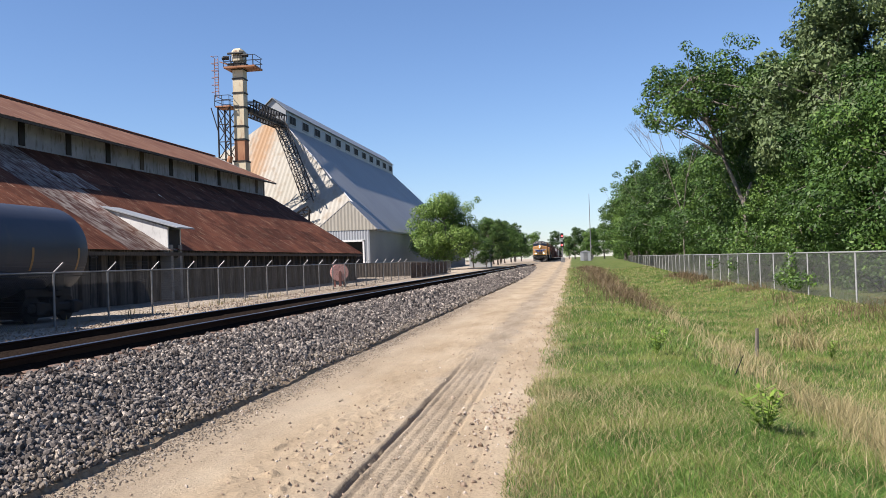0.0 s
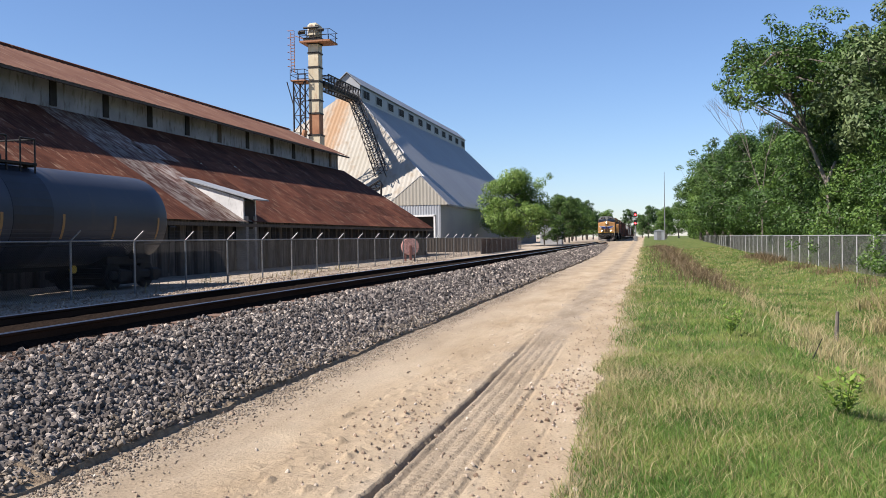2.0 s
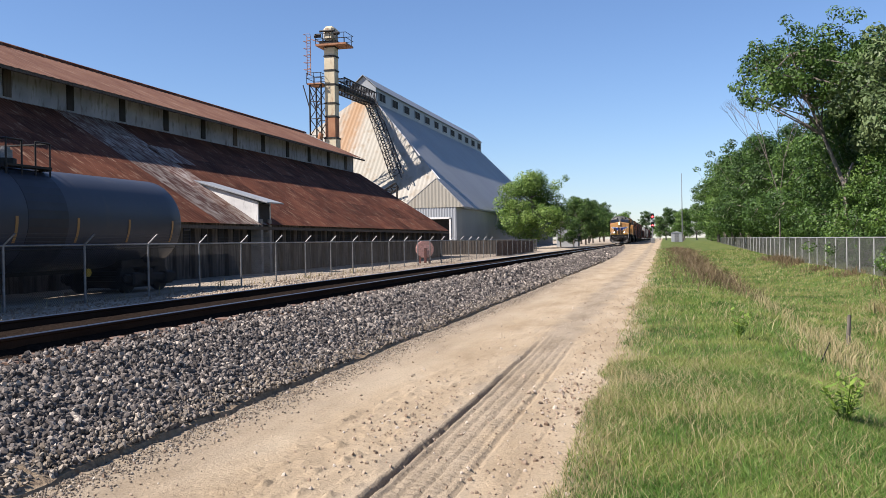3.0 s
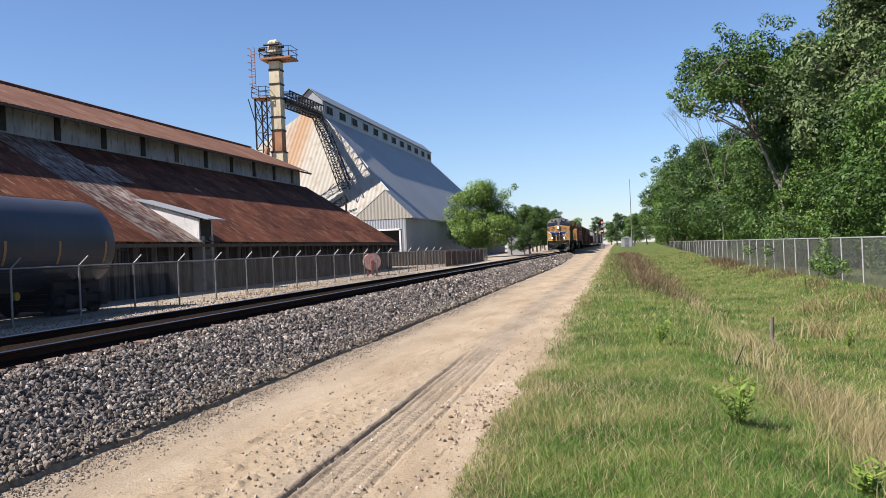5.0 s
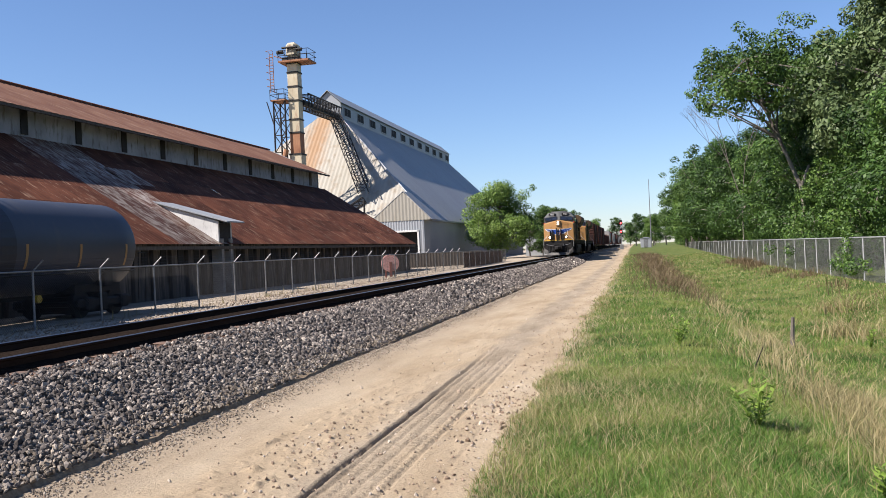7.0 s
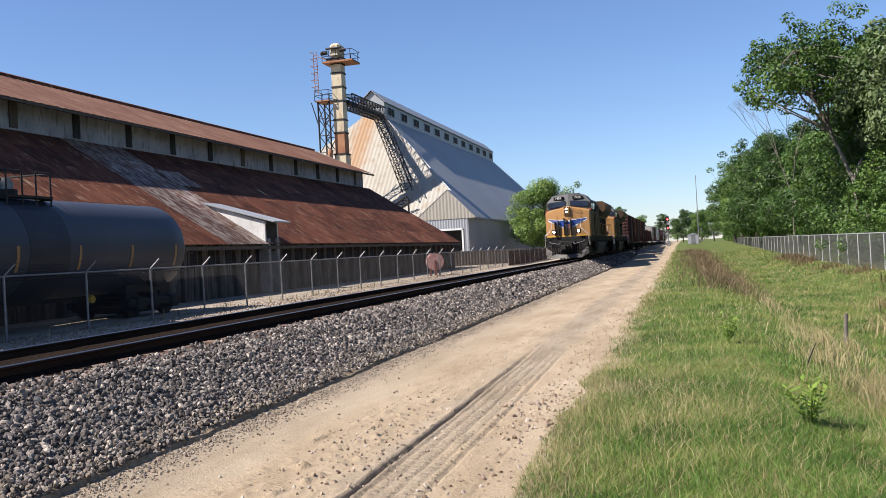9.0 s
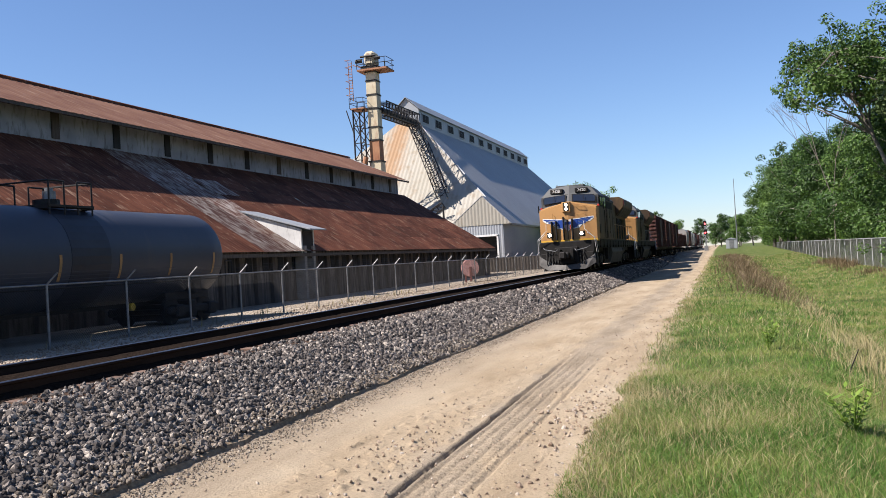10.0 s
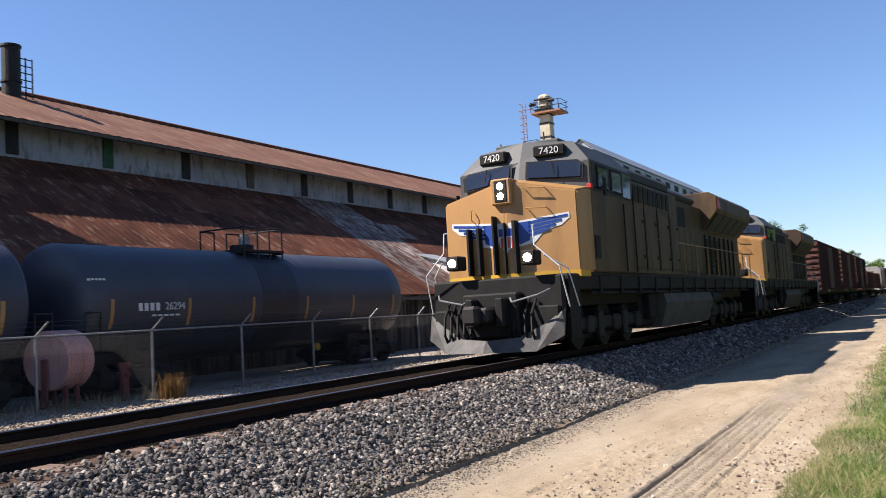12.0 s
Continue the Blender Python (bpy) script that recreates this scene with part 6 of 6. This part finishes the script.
def plant_trees():
    rng = random.Random(12)
    g = lambda x, y: ground_height(x, y) - 0.05
    # the tall leaning tree with open crown, and its neighbours
    t = thing("leaning_tree", "tall leaning tree with a pale forked trunk and open leafy crown", "tree", pose(10.4, 56.5, -0.3))
    rr = np.random.default_rng(77)
    bm = B()
    stem = [Vector(p) for p in ((0, 0, -0.2), (-0.4, 0, 5.0), (-1.25, 0.1, 7.3), (-2.1, 0.1, 9.5), (-2.8, 0.2, 11.4), (-3.2, 0.2, 13.2))]
    for k in range(2):
        limb(bm, stem[k], stem[k + 1], 0.15 - 0.022 * k, 0.15 - 0.022 * (k + 1), 8)
    limb(bm, stem[1], Vector((0.1, 0, 6.3)), 0.12, 0.08)
    part("trunk", bm, BARK_PALE, t)
    bm = B()
    for k in range(2, 5):
        limb(bm, stem[k], stem[k + 1], 0.15 - 0.022 * k, 0.15 - 0.022 * (k + 1), 8)
    cs, rs = [], []
    for k in range(46):
        b0 = stem[3].lerp(stem[5], rr.random()) if k > 8 else stem[2].lerp(stem[3], rr.random())
        c = Vector((min(2.0, max(-5.4, rr.normal(-2.3, 1.9))), rr.normal(0, 1.6), min(13.9, max(9.8, rr.normal(12.1, 1.1)))))
        limb(bm, b0, c, 0.07, 0.02, 5)
        cs.append(c)
        rs.append(rr.uniform(0.55, 1.25))
        for _ in range(2):
            d = c + Vector(rr.normal(0, 0.8, 3).tolist())
            limb(bm, c, d, 0.025, 0.008, 4)
            cs.append(d)
            rs.append(rr.uniform(0.35, 0.8))
    part("branch", bm, BARK, t)
    v, f = leaf_cloud(rr, [c[:] for c in cs], rs, 200, 0.11)
    arrays("crown", v, f, LEAF_DEEP, t)

    kinds = []
    specs = [("dense deep-green tree at the wood's edge", 12.5, 3.2, LEAF_DEEP, 0.19), ("broad mid-green tree at the wood's edge", 10.5, 3.4, LEAF_MID, 0.19), ("fresh green young tree behind the fence", 8.0, 2.6, LEAF_MID, 0.17),
             ("tall grey-green tree overgrown with creeper", 15.0, 3.4, LEAF_GREY, 0.2), ("leafy understorey tree by the fence", 6.0, 2.4, LEAF_MID, 0.16)]
    for k, (lab, h, s, lf, sz) in enumerate(specs):
        kinds.append((build_tree(lab, pose(0, 0, 0), h, s, 40 + k, lf, sz * 0.52, 320, (rng.uniform(-0.8, 0.8), 0), BARK if k != 1 else BARK_PALE, 0.06 if k in (2, 4) else 0.17, 26), h))
    used = set()

    def put(k, x, y, s):
        src = kinds[k][0]
        m = Matrix.Translation((x, y, g(x, y))) @ Matrix.Rotation(rng.uniform(0, 6.28), 4, "Z")
        if k in used:
            ob = copy_thing(src, m)
        else:
            ob = src
            ob.matrix_basis = m
            used.add(k)
        ob.scale = (s, s, s)

    # tall clump by the camera's end of the wood
    for k, x, y, s in ((3, 15.6, 45, 1.22), (3, 19.5, 41, 1.3), (3, 17.5, 50, 1.25), (0, 14.0, 47, 1.05), (1, 13.0, 41, 0.95), (2, 12.8, 44, 1.0), (4, 12.4, 38.5, 1.0), (4, 12.6, 48.5, 1.0), (2, 14.0, 35.0, 1.1), (4, 13.0, 31.0, 1.05), (1, 17.0, 34, 1.25),
                       (0, 13.4, 66, 1.38), (0, 16.0, 60, 1.3), (1, 12.2, 60.5, 1.0), (4, 12.4, 52.5, 0.95), (4, 12.5, 58.0, 1.0), (2, 12.9, 54.5, 1.0), (0, 19.0, 68, 1.3), (3, 23, 56, 1.25), (3, 24, 38, 1.3), (2, 12.6, 63, 1.1), (1, 12.0, 70, 1.1),
                       (4, 11.4, 52.5, 0.8), (4, 12.3, 53.5, 0.85), (2, 11.7, 54.4, 0.78), (4, 11.0, 55.0, 0.92), (2, 12.6, 50.5, 0.9), (0, 14.6, 62, 1.35), (0, 13.6, 62.5, 1.36), (3, 15.2, 61, 1.05), (0, 12.4, 64.5, 1.0), (1, 12.6, 67.5, 0.95), (1, 11.6, 58.6, 0.85), (2, 12.4, 57.6, 1.1), (3, 14.4, 52, 1.3), (3, 14.6, 55, 1.25), (0, 15.6, 57, 1.3), (0, 12.0, 96, 1.2), (1, 11.4, 104, 1.35), (0, 10.9, 112, 1.25), (1, 10.6, 121, 1.45), (0, 10.3, 130, 1.25), (0, 10.1, 142, 1.3), (1, 9.8, 155, 1.5), (0, 9.5, 170, 1.35)):
        put(k, x, y, s)
    y = 72.0
    while y < 260:
        edge = 13.0 - 1.2 * smooth01(90, 130, y)
        put(rng.choice((0, 1, 1)), edge + rng.uniform(-0.6, 0.8), y, rng.uniform(0.95, 1.2))
        put(rng.choice((4, 2)), edge + 0.9 + rng.uniform(-0.4, 0.5), y + rng.uniform(-1.5, 1.5), rng.uniform(0.85, 1.15))
        put(rng.choice((0, 3)), edge + 5.5 + rng.uniform(-1, 2), y + rng.uniform(-2, 2), rng.uniform(0.9, 1.1))
        y += 4.8 + 0.035 * (y - 70)
    # trees beyond the grain store
    build_tree("spreading fresh-green tree beside the grain store", pose(-17.9, 118.0, 0.4), 11.0, 4.7, 91, LEAF_FRESH, 0.12, 190, (0.3, 0), BARK, 0.2, 40, 0.3)
    for k, x, y, s in ((0, -14.6, 150, 0.74), (0, -15.0, 128, 0.52), (1, -13.0, 127, 0.45), (0, -13.6, 154, 0.74), (1, -15.6, 168, 0.9), (0, -17.0, 170, 0.85), (1, -16.0, 190, 0.9), (0, -17.0, 215, 0.95), (1, -17.5, 245, 1.0), (0, -18.5, 280, 1.0), (1, -19.0, 320, 1.1), (0, 0.5, 330, 1.1), (1, 6.0, 300, 1.1), (0, 4.0, 360, 1.1), (0, -20, 300, 1.2), (1, -27, 330, 1.3), (0, 11, 320, 1.2), (1, 15, 300, 1.2), (0, -8, 400, 1.2), (1, -2, 430, 1.2), (0, 9, 410, 1.3), (1, -17, 380, 1.3), (0, -21, 250, 1.0), (1, -24, 215, 0.9)):
        put(k, x, y, s)
    # bare shrub tree among the leaves
    t = thing("bare_tree", "leafless grey tree among the green crowns", "tree", pose(10.2, 88.0, 0))
    bm = B()
    rb = random.Random(3)

    def twig(a, d, ln, r, depth):
        b = a + d * ln
        limb(bm, a, b, r, r * 0.65, 5)
        if depth:
            for _ in range(3):
                nd = (d + Vector((rb.uniform(-0.6, 0.6), rb.uniform(-0.6, 0.6), rb.uniform(-0.1, 0.5)))).normalized()
                twig(b, nd, ln * 0.72, r * 0.6, depth - 1)

    twig(Vector((0, 0, 0)), Vector((0, 0, 1)), 5.3, 0.09, 5)
    part("bare_crown", bm, BARK, t)


plant_trees()


# ---- verge plants ----
def blades(name, spots, heights, material, seed, label, category, width=0.006, lean=0.35):
    """Bent blades of two segments each, joined as stuff."""
    rng = np.random.default_rng(seed)
    p, h = np.asarray(spots), np.asarray(heights)
    n = len(p)
    a = rng.uniform(0, 6.28, n)
    d = np.stack([np.cos(a), np.sin(a), np.zeros(n)], 1)
    b = rng.uniform(0, 6.28, n)
    o = np.stack([np.cos(b), np.sin(b), np.zeros(n)], 1) * (h * rng.uniform(0.05, lean, n))[:, None]
    w = d * (width * rng.uniform(0.6, 1.4, n) * np.maximum(1, p[:, 1] / 9))[:, None]
    up = np.array([0, 0, 1.0])
    m = p + o * 0.35 + up * (h * 0.55)[:, None]
    tip = p + o * 1.3 + up * h[:, None]
    v = np.stack([p - w, p + w, m + w * 0.8, m - w * 0.8, tip], 1).reshape(-1, 3)
    k = (np.arange(n) * 5)[:, None]
    quads = (np.array([[0, 1, 2, 3]]) + k).tolist()
    tris = (np.array([[3, 2, 4]]) + k).tolist()
    return tagged(arrays(name, v.tolist(), quads + tris, material), label, category, kind="stuff")


def verge_edge(y):
    return -1.3 + 0.2 * noise.noise((0.0, y * 0.35, 4)) + 0.16 * noise.noise((0.0, y * 1.4, 9))


def plant_verge():
    rng = np.random.default_rng(31)
    green, gh, dry, dh, brush, bh = [], [], [], [], [], []

    straw, sh = [], []

    def scatter(n, y0, y1, x1, power=1.0):
        for _ in range(n):
            y = y0 + (y1 - y0) * rng.random() ** power
            e = verge_edge(y)
            x = e + (x1 - e) * rng.random()
            dens = noise.noise((x * 0.7, y * 0.5, 11)) + 0.5 * noise.noise((x * 2.2, y * 1.6, 21))
            if x - e < 0.35 and rng.random() > (x - e) / 0.35 + 0.25:
                continue
            z = ground_height(x, y) - 0.01
            bank = math.exp(-((x - 2.25 - 0.25 * noise.noise((0, y * 0.3, 33))) / 0.42) ** 2)
            patch = noise.noise((x * 0.45, y * 0.28, 51)) + 0.4 * noise.noise((x * 1.7, y * 1.1, 57))
            dry_share = 0.08 + 0.3 * math.exp(-(x - e) / 0.4) + 0.13 * max(-0.5, patch) + 0.12 * smooth01(2.4, 3.6, x)
            wild = smooth01(26, 38, y) * math.exp(-((x - 1.5) / 1.1) ** 2)
            if rng.random() < 0.62 * wild * (0.7 + noise.noise((x * 1.1, y * 0.3, 61))):
                brush.append((x, y, z))
                bh.append(rng.uniform(0.12, 0.6) * (0.6 + 0.6 * abs(noise.noise((x * 0.6, y * 0.2, 64))) * 2))
            elif rng.random() < 0.1 * bank * max(0, 0.75 + 1.2 * noise.noise((x * 0.9, y * 0.7, 63))):
                straw.append((x, y, z))
                sh.append(rng.uniform(0.14, 0.42))
            elif rng.random() < dry_share:
                dry.append((x, y, z))
                dh.append(rng.uniform(0.05, 0.16))
            else:
                green.append((x, y, z))
                gh.append(rng.uniform(0.025, 0.085) * (1 + 0.9 * max(0, dens)) * (1.25 if x > 0 else 0.9))

    scatter(330000, 4.0, 12.0, 4.6)
    scatter(110000, 12.0, 30.0, 8.6)
    scatter(70000, 30.0, 110.0, 8.6, 1.3)
    blades("verge_grass", green, gh, BLADE, 1, "lush green grass on the road verge", "grass", 0.0023, 1.3)
    blades("dry_grass", dry, dh, BLADE_DRY, 2, "straw-coloured dry grass along the ditch", "grass", 0.0022, 1.2)
    blades("bank_straw", straw, sh, BLADE_DRY, 7, "upright straw-pale dead grass on the ditch bank", "grass", 0.0022, 0.8)
    blades("brown_brush", brush, bh, BRUSH, 3, "brown dead brush in the ditch", "brush", 0.0022, 1.3)
    # straw tufts on the bank
    spots, hs = [], []
    for cx, cy, n, h in ((2.4, 17.0, 260, 0.36), (1.9, 14.2, 260, 0.3), (2.0, 10.5, 420, 0.34), (2.3, 8.6, 520, 0.38), (2.5, 7.2, 520, 0.4), (3.0, 11.8, 200, 0.3), (4.5, 21, 240, 0.5), (2.2, 6.0, 350, 0.36), (5.8, 27, 240, 0.5)):
        for _ in range(n):
            x, y = rng.normal(cx, 0.35), rng.normal(cy, 0.5)
            spots.append((x, y, ground_height(x, y)))
            hs.append(h * rng.uniform(0.5, 1.2))
    blades("straw_tufts", spots, hs, BLADE_DRY, 4, "tall straw tufts on the ditch bank", "grass", 0.003, 1.1)
    spots, hs = [], []
    for _ in range(500):
        x, y = rng.normal(-14.6, 0.25), rng.uniform(9.2, 14) if rng.random() < 0.7 else rng.uniform(14, 40)
        spots.append((x, y, 0.3))
        hs.append(rng.uniform(0.1, 0.35))
    blades("fence_weeds", spots, hs, BLADE_DRY, 6, "dry weeds along the yard fence", "weeds", 0.004)


plant_verge()


def build_weed(x, y, h, n, label):
    rng = np.random.default_rng(int(x * 100 + y * 7))
    t = thing("weed_plant", label, "weed", pose(x, y, ground_height(x, y)))
    bm = B()
    verts, faces = [], []
    for k in range(n):
        a = rng.uniform(0, 6.28)
        top = Vector((math.cos(a) * h * rng.uniform(0.1, 0.6), math.sin(a) * h * rng.uniform(0.1, 0.6), h * rng.uniform(0.7, 1.05)))
        limb(bm, Vector((0, 0, 0)), top, 0.006, 0.003, 5)
        for j in range(9):
            p = top * (0.25 + 0.75 * j / 8)
            b = j * 2.4 + k
            d = Vector((math.cos(b), math.sin(b), 0.45)).normalized()
            s = d.cross(Vector((0, 0, 1))).normalized() * 0.02
            ln = 0.11 * rng.uniform(0.7, 1.3)
            i = len(verts)
            verts += [p[:], (p + d * ln * 0.5 + s)[:], (p + d * ln)[:], (p + d * ln * 0.5 - s)[:]]
            faces.append((i, i + 1, i + 2, i + 3))
    part("stem", bm, WEED_LEAF, t)
    arrays("leaves", verts, faces, WEED_LEAF, t)


for _x, _y2, _h, _n2 in ((0.62, 14.6, 0.45, 9), (0.98, 8.1, 0.42, 11), (3.6, 12.2, 0.45, 5), (1.62, 6.5, 0.26, 9), (5.2, 24.0, 0.8, 8), (4.4, 18.5, 0.4, 6)):
    build_weed(_x, _y2, _h, _n2, "bright green broad-leaved weed in the verge grass")


def build_bits():
    t = thing("ditch_post", "grey weathered wooden post in the ditch", "post", pose(2.98, 18.6, -0.55, 0, 3, 0))
    bm = B()
    tube(bm, (0, 0, 0), (0, 0, 0.68), 0.05, 0.035, 7)
    part("stake", bm, BARK, t)
    t = thing("dead_stick", "dark dead stick standing in the grass", "stick", pose(1.6, 13.0, -0.2))
    bm = B()
    limb(bm, Vector((-0.08, 0, 0)), Vector((0.1, 0, 0.42)), 0.012, 0.006, 5)
    part("stem", bm, STEEL_DARK, t)
    # broom weed by the fence
    rng = np.random.default_rng(8)
    sp = [(rng.normal(-14.1, 0.09), rng.normal(13.5, 0.12), 0.3) for _ in range(420)]
    blades("broom_tuft", sp, rng.uniform(0.3, 0.6, 420), BROOM, 14, "orange-brown dry broom tuft at the fence", "weeds", 0.006, 0.35)
    # creeper on the field fence
    c = [(8.75, y, z) for y, z in ((39.3, 0.4), (39.5, 1.0), (39.2, 1.5), (39.6, 1.9), (40.3, 0.6), (38.7, 0.3), (37.6, 0.5), (36.4, 0.5), (41.5, 0.4))]
    v, f = leaf_cloud(rng, c, [0.55, 0.5, 0.45, 0.3, 0.6, 0.5, 0.5, 0.4, 0.5], 700, 0.06)
    tagged(arrays("fence_creeper", v, f, LEAF_MID), "green creeper climbing the field fence", "creeper", kind="stuff")
    # rust-coloured weeds and dead stalks at the foot of the field fence
    sp, hh = [], []
    for _ in range(5200):
        y = 18 + 60 * rng.random() ** 1.3
        x = rng.normal(7.9, 0.55)
        if noise.noise((x * 0.3, y * 0.16, 71)) < -0.08:
            continue
        sp.append((x, y, ground_height(x, y)))
        hh.append(rng.uniform(0.12, 0.5))
    blades("fence_foot_weeds", sp, hh, BRUSH, 15, "rust-brown dead weeds along the field fence", "weeds", 0.0025, 0.9)
    # low scrub below the trees
    c, r = [], []
    for k in range(120):
        y = 24 + k * 1.15
        c.append((10.7 + rng.uniform(0, 1.6), y, rng.uniform(0.1, 1.4)))
        r.append(rng.uniform(0.5, 1.2))
    v, f = leaf_cloud(rng, c, r, 190, 0.085)
    tagged(arrays("scrub", v, f, LEAF_MID), "low green scrub behind the field fence", "scrub", kind="stuff")


build_bits()


# ---- ties, last of the small pieces ----
def build_ties():
    t = thing("sleepers", "weathered brown timber sleepers under the rails", "sleepers", kind="structure")
    bm = B()
    box(bm, -1.28, 1.28, -0.11, 0.11, 0.46, 0.635, 0.012)
    first = part("sleeper", bm, TIE, t)
    first.matrix_basis = pose(TRACK_X, 2.0, 0)
    rng = random.Random(2)
    for k in range(1, 240):
        ob = first.copy()
        scene.collection.objects.link(ob)
        ob.matrix_basis = pose(TRACK_X + rng.uniform(-0.03, 0.03), 2.0 + k * 0.5, rng.uniform(-0.012, 0.008), 0, 0, rng.uniform(-0.6, 0.6))


build_ties()


def motions():
    """The freight train comes down the track at a steady pace."""
    times = [0, 0.1, 0.2, 0.5] + [k * 0.5 for k in range(2, 24)] + [11.8, 11.9, 12.0]
    for ob, back in TRAIN:
        walk(ob, [(s, pose(TRACK_X, 16.12 + 15.05 * (12.0 - s) + back, RAIL_Z)) for s in times])


motions()
